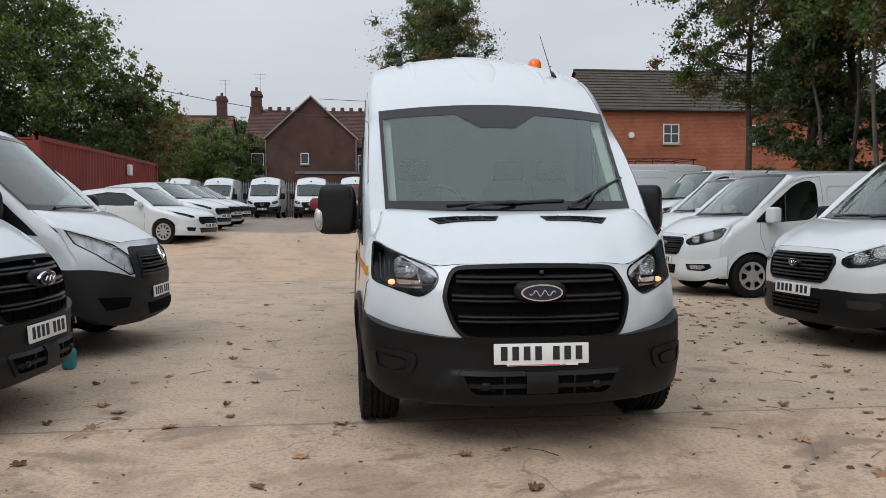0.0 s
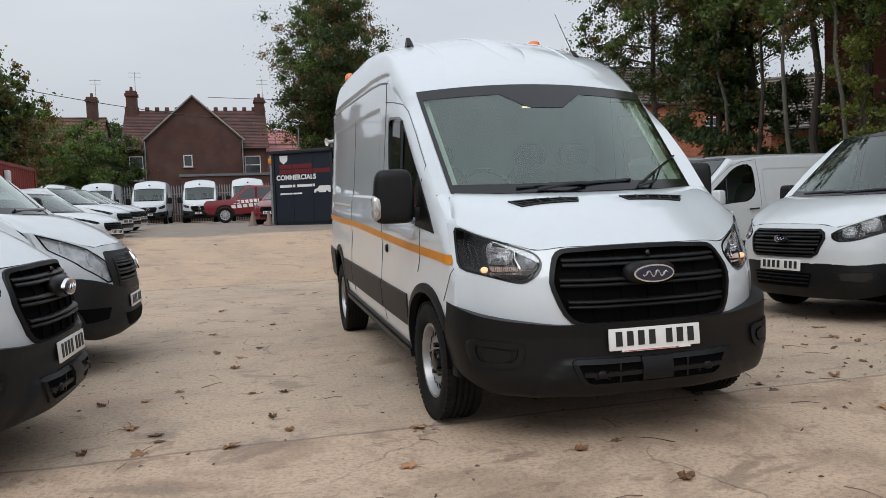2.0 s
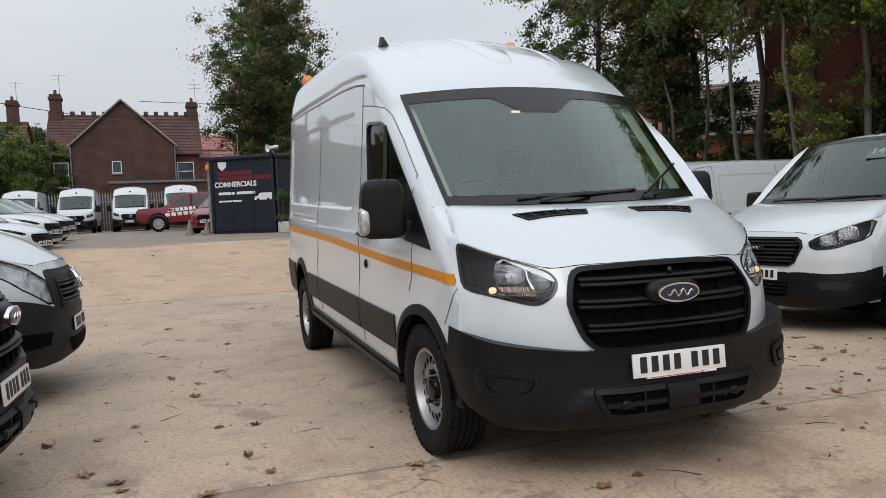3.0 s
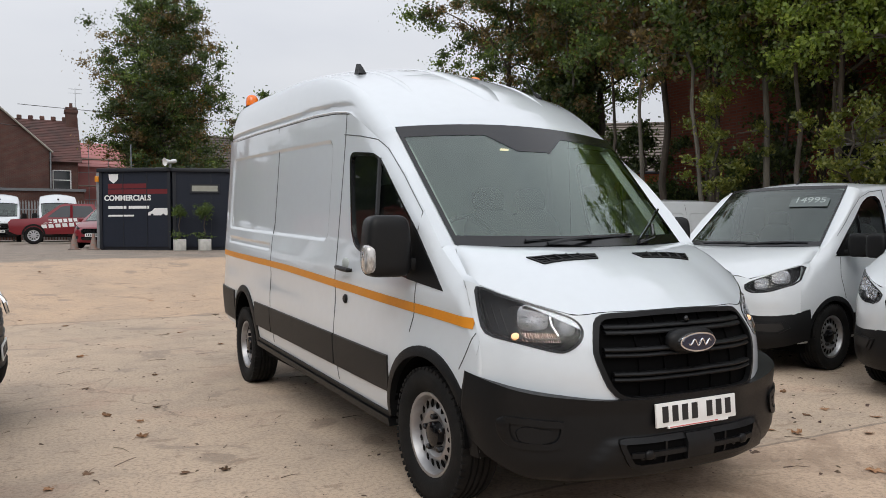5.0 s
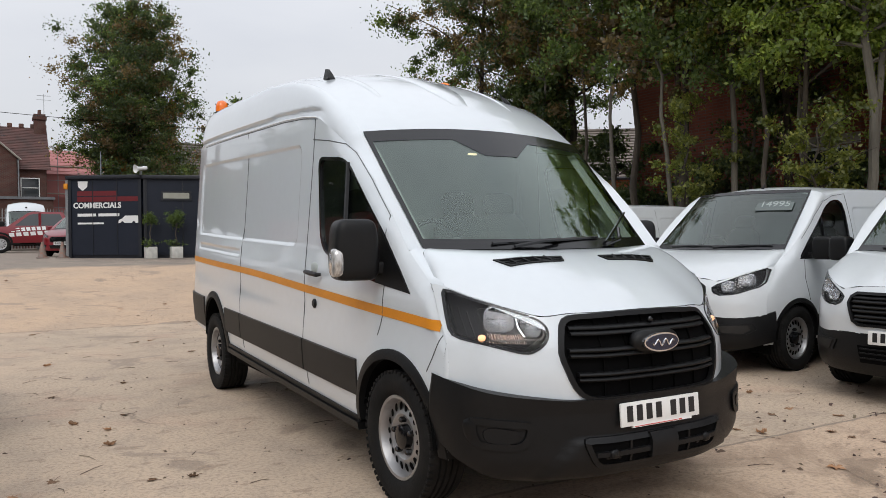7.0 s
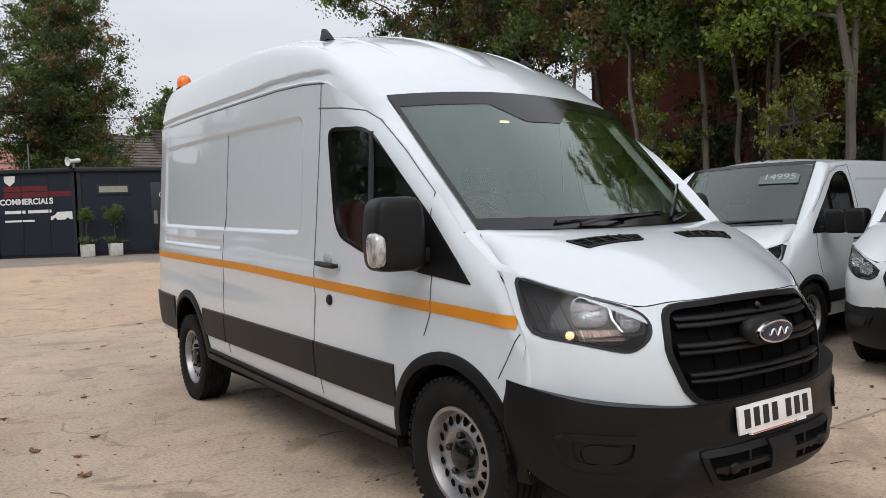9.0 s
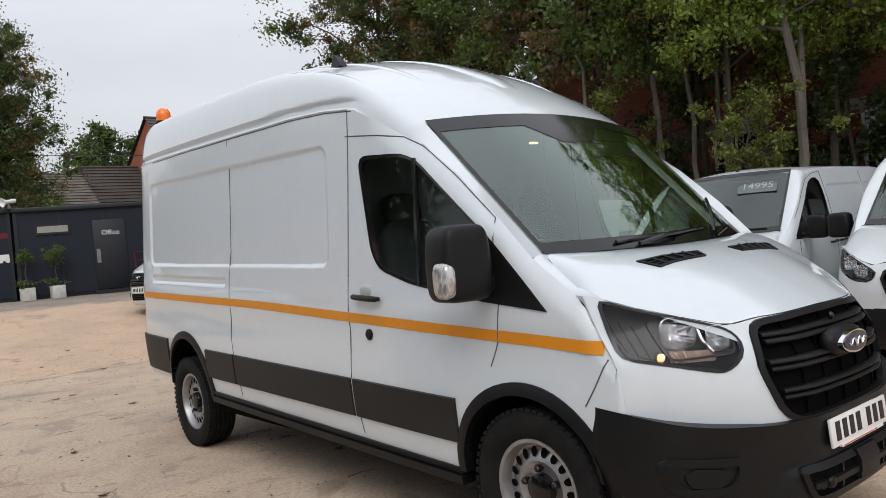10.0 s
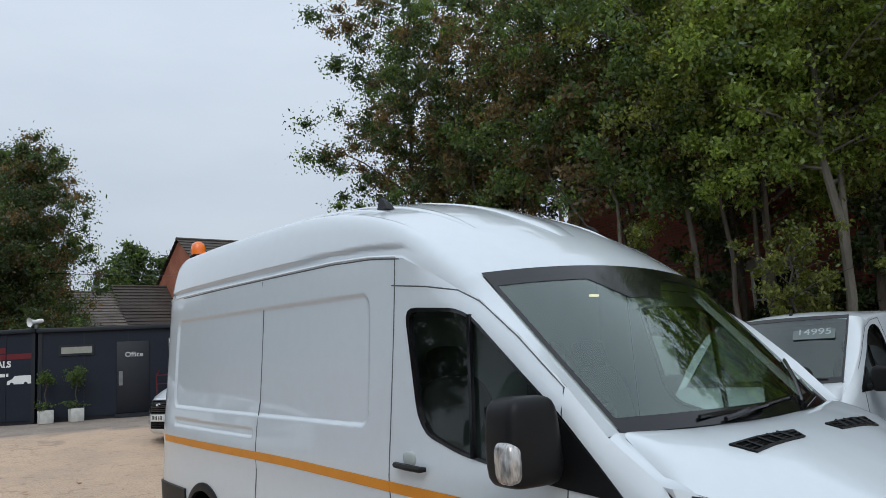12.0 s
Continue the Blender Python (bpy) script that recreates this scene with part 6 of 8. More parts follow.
transit("parked_van", "white panel van with black grille and bumper, parked nose out", heading(-2.985, 1.12, -3), hero=False)
panel_van("parked_van", "white van with long pale headlamps and black chin, parked nose out", heading(-2.97, 3.95, -2), "almond")
mid_van("parked_van", "white medium van with black bumper, steel wheels and price figures", heading(3.31, 3.16, 180 + 6), price=True)
mid_van("parked_van", "white medium van with black bumper beside a tree belt", heading(3.38, 0.70, 180 + 6))
mid_van("parked_van", "white medium van with painted bumper and silver hubcaps", heading(3.93, 7.98, 180 + 4, 0.0), painted_bumper=True, style="cap")
mid_van("parked_van", "white medium van parked beyond the others", heading(4.9, 11.3, 180 + 4, ground_z(0, 11.5)), painted_bumper=True, style="cap")
mid_van("parked_van", "white medium van parked behind the others", heading(5.7, 14.3, 180 + 4, ground_z(0, 14.5)), painted_bumper=True, style="cap")
mid_van("parked_van", "white medium van with a black roof rack", heading(4.3, 18.4, 180 + 4, ground_z(0, 18.4)), painted_bumper=True, style="cap", rack=True)
mid_van("parked_van", "white medium van at the top of the ramp", heading(2.10, 15.2, 180 + 8, ground_z(0, 15.2)), painted_bumper=True, style="cap")
for x, y in ((-12.5, 44.5), (-9.75, 44.0), (-6.75, 43.0), (-3.95, 43.0), (-1.2, 42.0)):
    panel_van("parked_van", "white tall van with dark chin parked before the fence", heading(x, y, -90, ground_z(x, y)), "star")
for i in range(4):
    hatchback("parked_car", "white small hatchback parked nose out by a container", heading(-4.80 - 0.10 * i, 16.40 + 2.85 * i, -20, ground_z(0, 16.0 + 2.8 * i) - 0.01), WHITE_B)
RED = mat("red_paint", (0.19, 0.004, 0.012), 0.35, coat=0.6, vary=0.1, scale=2)
hatchback("parked_car", "small red hatchback half hidden by the cabin", heading(-0.75, 26.4, -115, ground_z(0, 26)), RED)

# ---- trees ----
def leaf_material(name, base, other, spread=0.35):
    m = bpy.data.materials.new(name)
    m.use_nodes = True
    n, l = m.node_tree.nodes, m.node_tree.links
    n.remove(n["Principled BSDF"])
    geo = n.new("ShaderNodeNewGeometry")
    ramp = n.new("ShaderNodeValToRGB")
    ramp.color_ramp.elements[0].color, ramp.color_ramp.elements[1].color = (*[c * (1 - spread) for c in base], 1), (*other, 1)
    e = ramp.color_ramp.elements.new(0.62)
    e.color = (*base, 1)
    l.new(geo.outputs["Random Per Island"], ramp.inputs["Fac"])
    d, t, g = n.new("ShaderNodeBsdfDiffuse"), n.new("ShaderNodeBsdfTranslucent"), n.new("ShaderNodeBsdfGlossy")
    g.inputs["Roughness"].default_value = 0.45
    g.inputs["Color"].default_value = (0.6, 0.65, 0.7, 1)
    through_leaf = n.new("ShaderNodeMix")
    through_leaf.data_type, through_leaf.blend_type = "RGBA", "MULTIPLY"
    through_leaf.inputs[0].default_value, through_leaf.inputs[7].default_value = 1.0, (1.9, 1.9, 1.0, 1)
    l.new(ramp.outputs["Color"], through_leaf.inputs[6])
    l.new(ramp.outputs["Color"], d.inputs["Color"])
    l.new(through_leaf.outputs[2], t.inputs["Color"])
    a, b = n.new("ShaderNodeMixShader"), n.new("ShaderNodeMixShader")
    a.inputs["Fac"].default_value, b.inputs["Fac"].default_value = 0.52, 0.05
    l.new(d.outputs[0], a.inputs[1])
    l.new(t.outputs[0], a.inputs[2])
    l.new(a.outputs[0], b.inputs[1])
    l.new(g.outputs[0], b.inputs[2])
    l.new(b.outputs[0], n["Material Output"].inputs["Surface"])
    return m


LEAF_DARK = leaf_material("dark_leaves", (0.058, 0.086, 0.030), (0.11, 0.14, 0.048))
LEAF_GREEN = leaf_material("green_leaves", (0.10, 0.148, 0.042), (0.18, 0.235, 0.062))
LEAF_LIME = leaf_material("yellow_green_leaves", (0.15, 0.175, 0.038), (0.28, 0.28, 0.07))
LEAF_BRIGHT = leaf_material("bright_green_leaves", (0.20, 0.27, 0.056), (0.33, 0.39, 0.09))
LEAF_BROWN = leaf_material("browning_leaves", (0.135, 0.10, 0.046), (0.24, 0.15, 0.065))
LEAF_RUST = leaf_material("rust_leaves", (0.20, 0.09, 0.02), (0.30, 0.14, 0.03))
BARK = mat("bark", (0.085, 0.068, 0.052), 0.9, vary=0.7, scale=5, dark=(0.04, 0.034, 0.028), bump=0.8, bump_scale=22, stretch=(1, 1, 0.25), fine=0.4, fine_scale=50)
BARK_PALE = mat("pale_bark", (0.15, 0.135, 0.11), 0.9, vary=0.7, scale=4, dark=(0.07, 0.06, 0.05), bump=0.7, bump_scale=18, stretch=(1, 1, 0.3), fine=0.4, fine_scale=40)


def leaf_cloud(name, centres, spreads, per, size, material, parent, rng, flat=0.75):
    """Leaves scattered round the twigs: small folded blades, each an island of its own."""
    c = np.repeat(np.array(centres), per, axis=0)
    s = np.repeat(np.array(spreads), per)
    k = len(c)
    d = rng.normal(size=(k, 3))
    d /= np.linalg.norm(d, axis=1)[:, None]
    p = c + d * (np.abs(rng.normal(size=k)) * 0.62 * s)[:, None] * np.array([1, 1, flat])
    a = rng.normal(size=(k, 3))
    a[:, 2] -= 0.5
    a /= np.linalg.norm(a, axis=1)[:, None]
    b = np.cross(a, rng.normal(size=(k, 3)))
    b /= np.linalg.norm(b, axis=1)[:, None] + 1e-9
    nrm = np.cross(a, b)
    ln = size * rng.uniform(0.6, 1.35, k)[:, None]
    verts = np.stack([p - a * ln * 0.5, p + b * ln * 0.30 + nrm * ln * 0.10, p + a * ln * 0.55, p - b * ln * 0.30 + nrm * ln * 0.10], axis=1).reshape(-1, 3)
    me = bpy.data.meshes.new(name)
    me.vertices.add(4 * k)
    me.vertices.foreach_set("co", verts.astype(np.float32).ravel())
    me.loops.add(4 * k)
    me.loops.foreach_set("vertex_index", np.arange(4 * k, dtype=np.int32))
    me.polygons.add(k)
    me.polygons.foreach_set("loop_start", np.arange(0, 4 * k, 4, dtype=np.int32))
    me.update(calc_edges=True)
    me.materials.append(material)
    ob = new(name, me)
    ob.parent = parent
    return ob


def tree(label, x, y, height, base, radius, seed, leaves=14000, size=0.16, foliage=((LEAF_DARK, 0.7), (LEAF_GREEN, 0.3)), girth=0.14, bark=BARK, limbs=20, lean=(0, 0), z=None, fork=False,
         name="tree", dense_=1.0, group="trees behind the yard", crown=lambda t: math.sin(math.pi * min(1, max(0, 0.12 + 0.86 * t))) ** 0.7, pad=0.42):
    rng = np.random.default_rng(seed)
    t = thing(name, label, "tree", Matrix.Translation((x, y, ground_z(x, y) if z is None else z)), group)
    bm = bmesh.new()
    n = 9
    wob = rng.normal(size=(n + 1, 2)) * 0.012 * height
    wob[0] = 0
    path = [Vector((lean[0] * (i / n) + wob[i][0] * (i / n) ** 0.5, lean[1] * (i / n) + wob[i][1] * (i / n) ** 0.5, height * 0.92 * i / n - 0.05)) for i in range(n + 1)]
    rad = [girth * (1.25 if i == 0 else 1.0) * (1 - 0.88 * i / n) + 0.012 for i in range(n + 1)]
    tube(bm, path, rad, 9)

    def at(h):
        s = min(max(h / (height * 0.92), 0), 0.999) * n
        i = int(s)
        return path[i].lerp(path[i + 1], s - i), rad[i] + (rad[i + 1] - rad[i]) * (s - i)
    if fork:
        p, r = at(base * 0.55)
        a = rng.uniform(0, 6.28)
        q = [p, p + Vector((math.cos(a) * 0.35, math.sin(a) * 0.35, height * 0.18)), p + Vector((math.cos(a) * 0.9, math.sin(a) * 0.9, height * 0.55))]
        tube(bm, q, [r * 0.75, r * 0.6, 0.02], 7)
    centres, spreads = [], []
    for i in range(limbs):
        h = base + (height - base) * (i + rng.uniform(0, 0.8)) / limbs * 0.94
        k = (h - base) / (height - base)
        ln = radius * crown(k) * rng.uniform(0.7, 1.12)
        az = i * 2.399 + rng.uniform(-0.5, 0.5)
        p, r = at(h - ln * 0.25)
        d = Vector((math.cos(az), math.sin(az), rng.uniform(0.12, 0.55)))
        tip = p + d * ln
        mid_ = p + d * ln * 0.5 + Vector((0, 0, 0.06 * ln))
        tube(bm, [p, mid_, tip], [max(0.014, r * 0.5), max(0.01, r * 0.3), 0.006], 5)
        m = max(4, int(ln * 5.0))
        for j in range(m):
            f = 0.22 + 0.84 * (j + rng.uniform(0, 1)) / m
            c = p.lerp(tip, f) + Vector(rng.normal(size=3)) * (0.08 + 0.11 * ln)
            if rng.uniform() < 0.4:
                tube(bm, [p.lerp(tip, max(0, f - 0.2)), c], [0.012, 0.004], 4)
            centres.append(tuple(c))
            spreads.append(pad * rng.uniform(0.55, 1.3) * (0.75 + 0.12 * radius))
    part("trunk", bm, bark, t, "bare branching trunk")
    order = rng.permutation(len(centres))
    k0 = 0
    for material, share in foliage:
        k1 = min(len(order), k0 + max(1, int(round(share * len(order)))))
        idx = order[k0:k1]
        k0 = k1
        if len(idx):
            leaf_cloud("crown", [centres[i] for i in idx], [spreads[i] for i in idx], max(8, int(leaves * dense_ / len(centres))), size, material, t, rng)
    return t


belt = (
    (9.9, 16.6, 13.4, 3.6, 3.0, ((LEAF_DARK, 0.5), (LEAF_BROWN, 0.35), (LEAF_GREEN, 0.15)), 0.09, 78000),
    (11.1, 14.0, 13.0, 5.2, 3.0, ((LEAF_DARK, 0.5), (LEAF_BROWN, 0.5)), 0.12, 54000),
    (13.0, 17.5, 11.5, 3.4, 3.0, ((LEAF_DARK, 0.8), (LEAF_GREEN, 0.2)), 0.12, 38000),
    (10.3, 10.6, 12.5, 5.4, 2.8, ((LEAF_GREEN, 0.4), (LEAF_BROWN, 0.45), (LEAF_DARK, 0.15)), 0.09, 44000),
    (9.9, 8.9, 12.5, 5.4, 2.6, ((LEAF_GREEN, 0.6), (LEAF_BROWN, 0.2), (LEAF_DARK, 0.2)), 0.09, 44000),
    (11.6, 7.6, 12.0, 4.4, 2.7, ((LEAF_DARK, 0.5), (LEAF_GREEN, 0.5)), 0.09, 40000),
    (9.5, 7.3, 11.5, 4.4, 2.4, ((LEAF_LIME, 0.45), (LEAF_GREEN, 0.55)), 0.06, 44000),
    (9.8, 6.0, 11.5, 4.0, 2.6, ((LEAF_LIME, 0.35), (LEAF_BRIGHT, 0.65)), 0.06, 54000),
    (9.35, 4.55, 11.5, 4.4, 2.7, ((LEAF_BRIGHT, 0.75), (LEAF_LIME, 0.25)), 0.085, 54000),
    (11.2, 4.8, 11.5, 4.4, 2.6, ((LEAF_BRIGHT, 0.5), (LEAF_GREEN, 0.5)), 0.08, 36000),
    (10.2, 1.6, 11.0, 5.0, 2.7, ((LEAF_BRIGHT, 0.7), (LEAF_GREEN, 0.3)), 0.09, 32000),
    (10.8, -0.8, 11.0, 4.6, 2.6, ((LEAF_GREEN, 0.7), (LEAF_DARK, 0.3)), 0.09, 26000),
)
for i, (x, y, h, b, r, fol, g, count) in enumerate(belt):
    tree("tall slender tree with thinning autumn leaves behind parked vans", x, y, h, b, r, 40 + i, count, 0.088, fol, g, BARK_PALE if i in (6, 8) else BARK, 28, fork=i in (1, 4, 7, 8), pad=0.40)
# slim bare stems between the trees
for i, (x, y, h) in enumerate(((10.0, 12.2, 9.0), (9.2, 9.9, 8.0), (10.9, 9.9, 9.0), (8.95, 8.0, 7.5), (9.0, 6.1, 8.0), (10.6, 6.3, 8.5), (10.9, 15.4, 9.0), (10.1, 13.3, 8.5))):
    tree("slim bare stem with a small leafy top", x, y, h, h * 0.62, 1.3, 140 + i, 8000, 0.105, ((LEAF_GREEN, 0.5), (LEAF_BROWN, 0.5)), 0.048, BARK_PALE if i % 2 else BARK, 12, lean=(0.4 * (-1) ** i, 0.5), pad=0.36)
# the dark leaf colour also stands in for shade below the canopy
for i, (x, y, h, r, fol) in enumerate(((11.5, 11.5, 2.6, 1.4, LEAF_DARK), (11.6, 9.4, 2.8, 1.3, LEAF_DARK), (13.0, 14.9, 2.6, 1.4, LEAF_DARK), (11.7, 6.0, 3.4, 1.2, LEAF_DARK), (11.7, 3.2, 3.0, 1.2, LEAF_DARK), (8.9, 7.9, 4.3, 0.7, LEAF_LIME), (8.95, 5.2, 3.5, 0.95, LEAF_LIME), (11.2, 8.2, 4.8, 1.2, LEAF_DARK), (11.0, 12.2, 4.2, 1.1, LEAF_DARK), (11.4, 4.6, 4.6, 1.2, LEAF_DARK), (11.3, 1.8, 4.6, 1.3, LEAF_DARK))):
    low = fol is LEAF_DARK
    tree("leafy understorey bush below the trees", x, y, h, 0.5 if low else 2.3, r, 80 + i, 14000 if low else 5200, 0.09 if low else 0.07, ((fol, 1.0),), 0.05 if low else 0.03, BARK, 14 if low else 9, name="bush", group="bushes below the trees", pad=0.34 if low else 0.24)
tree("broad mature tree in full leaf behind the office cabins", 3.35, 38.0, 12.7, 1.4, 2.75, 7, 170000, 0.115, ((LEAF_DARK, 0.58), (LEAF_GREEN, 0.16), (LEAF_BROWN, 0.24), (LEAF_RUST, 0.02)), 0.30, BARK, 80, pad=0.58,
     crown=lambda t: (0.70 + 0.42 * math.sin(math.pi * min(1, 0.12 + 0.75 * t))) * (1 - max(0.0, t - 0.55) ** 1.6 * 1.9))
tree("broad dark tree behind the red container", -16.6, 36.0, 11.8, 1.8, 4.2, 8, 60000, 0.18, ((LEAF_DARK, 0.5), (LEAF_GREEN, 0.5)), 0.35, BARK, 50, pad=0.55)
tree("dark tree behind the red container", -21.5, 31.0, 11.5, 1.6, 4.4, 9, 40000, 0.2, ((LEAF_DARK, 0.9), (LEAF_GREEN, 0.1)), 0.3, BARK, 40, pad=0.55)
tree("tall dark shrub behind the red container", -13.4, 40.0, 8.4, 1.0, 3.0, 10, 26000, 0.18, ((LEAF_DARK, 0.5), (LEAF_BROWN, 0.3), (LEAF_GREEN, 0.2)), 0.15, BARK, 30, pad=0.5)
for i, (x, y, h, r, fol) in enumerate(((-11.7, 54.5, 6.6, 2.3, LEAF_GREEN), (-14.6, 55.5, 8.0, 2.7, LEAF_BROWN), (-9.6, 57.0, 6.4, 1.8, LEAF_DARK), (-17.8, 55.5, 8.2, 3.0, LEAF_DARK), (-12.6, 58.5, 8.2, 2.6, LEAF_DARK))):
    tree("leafy bush behind the fence", x, y, h, 0.4, r, 120 + i, 16000, 0.18, ((fol, 0.7), (LEAF_GREEN, 0.3)), 0.1, BARK, 22, name="bush", group="bushes behind the fence", pad=0.5)
tree("distant round tree above the rooftops", 18.2, 70.0, 14.0, 5.0, 3.6, 14, 22000, 0.28, ((LEAF_DARK, 0.8), (LEAF_GREEN, 0.2)), 0.3, BARK, 26, pad=0.7)
tree("distant dark tree between the houses", -12.0, 75.0, 9.6, 2.0, 4.0, 15, 16000, 0.3, ((LEAF_DARK, 1.0),), 0.3, BARK, 24, pad=0.7)

for i, (x, y, h) in enumerate(((-17.0, -7.0, 8.5), (-18.5, -1.5, 9.5), (-17.5, 4.0, 8.0), (-19.0, 9.0, 9.5))):
    tree("broad dark tree at the far side of the yard", x, y, h, 1.4, 3.2, 160 + i, 15000, 0.22, ((LEAF_DARK, 0.8), (LEAF_GREEN, 0.2)), 0.2, BARK, 26, group="trees across the yard", pad=0.6)
tree("dense dark ivy-clad clump below the trees", 10.15, 14.0, 5.9, 0.4, 1.3, 91, 34000, 0.11, ((LEAF_DARK, 0.85), (LEAF_BROWN, 0.15)), 0.12, BARK, 30, name="bush", group="bushes below the trees", pad=0.34)

# ---- buildings and yard structures ----
def brick_material(name, a, b, mortar, scale=1.0):
    m = bpy.data.materials.new(name)
    m.use_nodes = True
    n, l = m.node_tree.nodes, m.node_tree.links
    p = n["Principled BSDF"]
    p.inputs["Roughness"].default_value = 0.9
    co = n.new("ShaderNodeTexCoord")
    sep, com = n.new("ShaderNodeSeparateXYZ"), n.new("ShaderNodeCombineXYZ")
    l.new(co.outputs["Object"], sep.inputs[0])
    add = n.new("ShaderNodeMath")
    l.new(sep.outputs["X"], add.inputs[0])
    l.new(sep.outputs["Y"], add.inputs[1])
    l.new(add.outputs[0], com.inputs["X"])
    l.new(sep.outputs["Z"], com.inputs["Y"])
    t = n.new("ShaderNodeTexBrick")
    for k, v in (("Scale", scale), ("Mortar Size", 0.008), ("Brick Width", 0.225), ("Row Height", 0.075), ("Bias", -0.2)):
        t.inputs[k].default_value = v
    t.inputs["Color1"].default_value, t.inputs["Color2"].default_value, t.inputs["Mortar"].default_value = (*a, 1), (*b, 1), (*mortar, 1)
    l.new(com.outputs[0], t.inputs["Vector"])
    ns = n.new("ShaderNodeTexNoise")
    ns.inputs["Scale"].default_value, ns.inputs["Detail"].default_value = 0.7, 6.0
    l.new(co.outputs["Object"], ns.inputs["Vector"])
    mx = n.new("ShaderNodeMix")
    mx.data_type = "RGBA"
    mp = n.new("ShaderNodeMapRange")
    for k, v in zip(("From Min", "From Max", "To Min", "To Max"), (0.42, 0.68, 0, 0.55)):
        mp.inputs[k].default_value = v
    l.new(ns.outputs["Fac"], mp.inputs["Value"])
    l.new(mp.outputs["Result"], mx.inputs[0])
    l.new(t.outputs["Color"], mx.inputs[6])
    mx.inputs[7].default_value = (*[c * 0.55 for c in a], 1)
    l.new(mx.outputs[2], p.inputs["Base Color"])
    bp = n.new("ShaderNodeBump")
    bp.inputs["Strength"].default_value, bp.inputs["Distance"].default_value = 0.4, 0.01
    l.new(t.outputs["Fac"], bp.inputs["Height"])
    bp.invert = True
    l.new(bp.outputs["Normal"], p.inputs["Normal"])
    return m


BRICK_DARK = brick_material("weathered_red_brick", (0.085, 0.034, 0.025), (0.115, 0.048, 0.034), (0.10, 0.08, 0.07))
BRICK_ORANGE = brick_material("orange_brick", (0.34, 0.088, 0.036), (0.42, 0.125, 0.052), (0.30, 0.20, 0.15))
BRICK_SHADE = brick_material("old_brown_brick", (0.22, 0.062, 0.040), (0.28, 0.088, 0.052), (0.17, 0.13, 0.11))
TILE_RED = mat("red_clay_tile", (0.15, 0.078, 0.058), 0.85, vary=0.9, scale=1.1, dark=(0.075, 0.050, 0.042), island=0.22, fine=0.3, fine_scale=12)
TILE_BROWN = mat("brown_concrete_tile", (0.058, 0.046, 0.038), 0.85, vary=0.6, scale=1.2, dark=(0.09, 0.08, 0.06), island=0.2, fine=0.3, fine_scale=14)
TILE_GREY = mat("grey_tile", (0.21, 0.18, 0.15), 0.88, vary=0.6, scale=1.5, dark=(0.06, 0.055, 0.05), island=0.25, fine=0.3, fine_scale=14)
TRIM_WHITE = mat("white_window_frame", (0.72, 0.72, 0.70), 0.5, vary=0.2, scale=5)
PANE = mat("window_pane", (0.03, 0.035, 0.04), 0.06, spec=0.8)
STONE = mat("pale_stone", (0.36, 0.33, 0.28), 0.85, vary=0.5, scale=6)
LEAD = mat("lead_flashing", (0.16, 0.17, 0.18), 0.6, vary=0.4, scale=3)
PINK = mat("pink_sheeting", (0.42, 0.17, 0.16), 0.7, vary=0.5, scale=1.5, dark=(0.34, 0.15, 0.13))
GALV = mat("galvanised_steel", (0.30, 0.31, 0.32), 0.5, metal=0.5, vary=0.6, scale=4, dark=(0.18, 0.18, 0.18), per_object=0.1)
CABIN = mat("dark_blue_grey_paint", (0.0105, 0.0145, 0.026), 0.55, vary=0.4, scale=1.6, dark=(0.016, 0.020, 0.032), fine=0.2, fine_scale=20, spec=0.3)
CABIN_TRIM = mat("cabin_trim", (0.007, 0.009, 0.015), 0.5, vary=0.3, scale=4)
RUSTRED = mat("red_container_paint", (0.235, 0.030, 0.018), 0.55, vary=0.6, scale=1.3, dark=(0.15, 0.025, 0.018), fine=0.25, fine_scale=18)
SIGN_RED = mat("sign_red", (0.12, 0.004, 0.008), 0.5)
SIGN_WHITE = mat("sign_white", (0.75, 0.75, 0.74), 0.5)


def tiled_slope(bm, a, b, c, d, courses, step=0.03):
    """A roof slope from eave a-b up to ridge d-c, in lapped courses."""
    a, b, c, d = (Vector(p) for p in (a, b, c, d))
    n = (b - a).cross(d - a).normalized()
    if n.z < 0:
        n = -n
    for i in range(courses):
        t0, t1 = i / courses, (i + 1) / courses
        p, q, r, s = a.lerp(d, t0) + n * step, b.lerp(c, t0) + n * step, b.lerp(c, t1) + n * step * 0.15, a.lerp(d, t1) + n * step * 0.15
        k = step * 0.15 if i else -0.02
        lo0, lo1 = a.lerp(d, t0) + n * k, b.lerp(c, t0) + n * k
        v = [bm.verts.new(x) for x in (p, q, r, s, lo0, lo1)]
        bm.faces.new((v[0], v[1], v[2], v[3]))
        bm.faces.new((v[4], v[5], v[1], v[0]))
    bmesh.ops.remove_doubles(bm, verts=bm.verts[:], dist=0.012)
    return bm


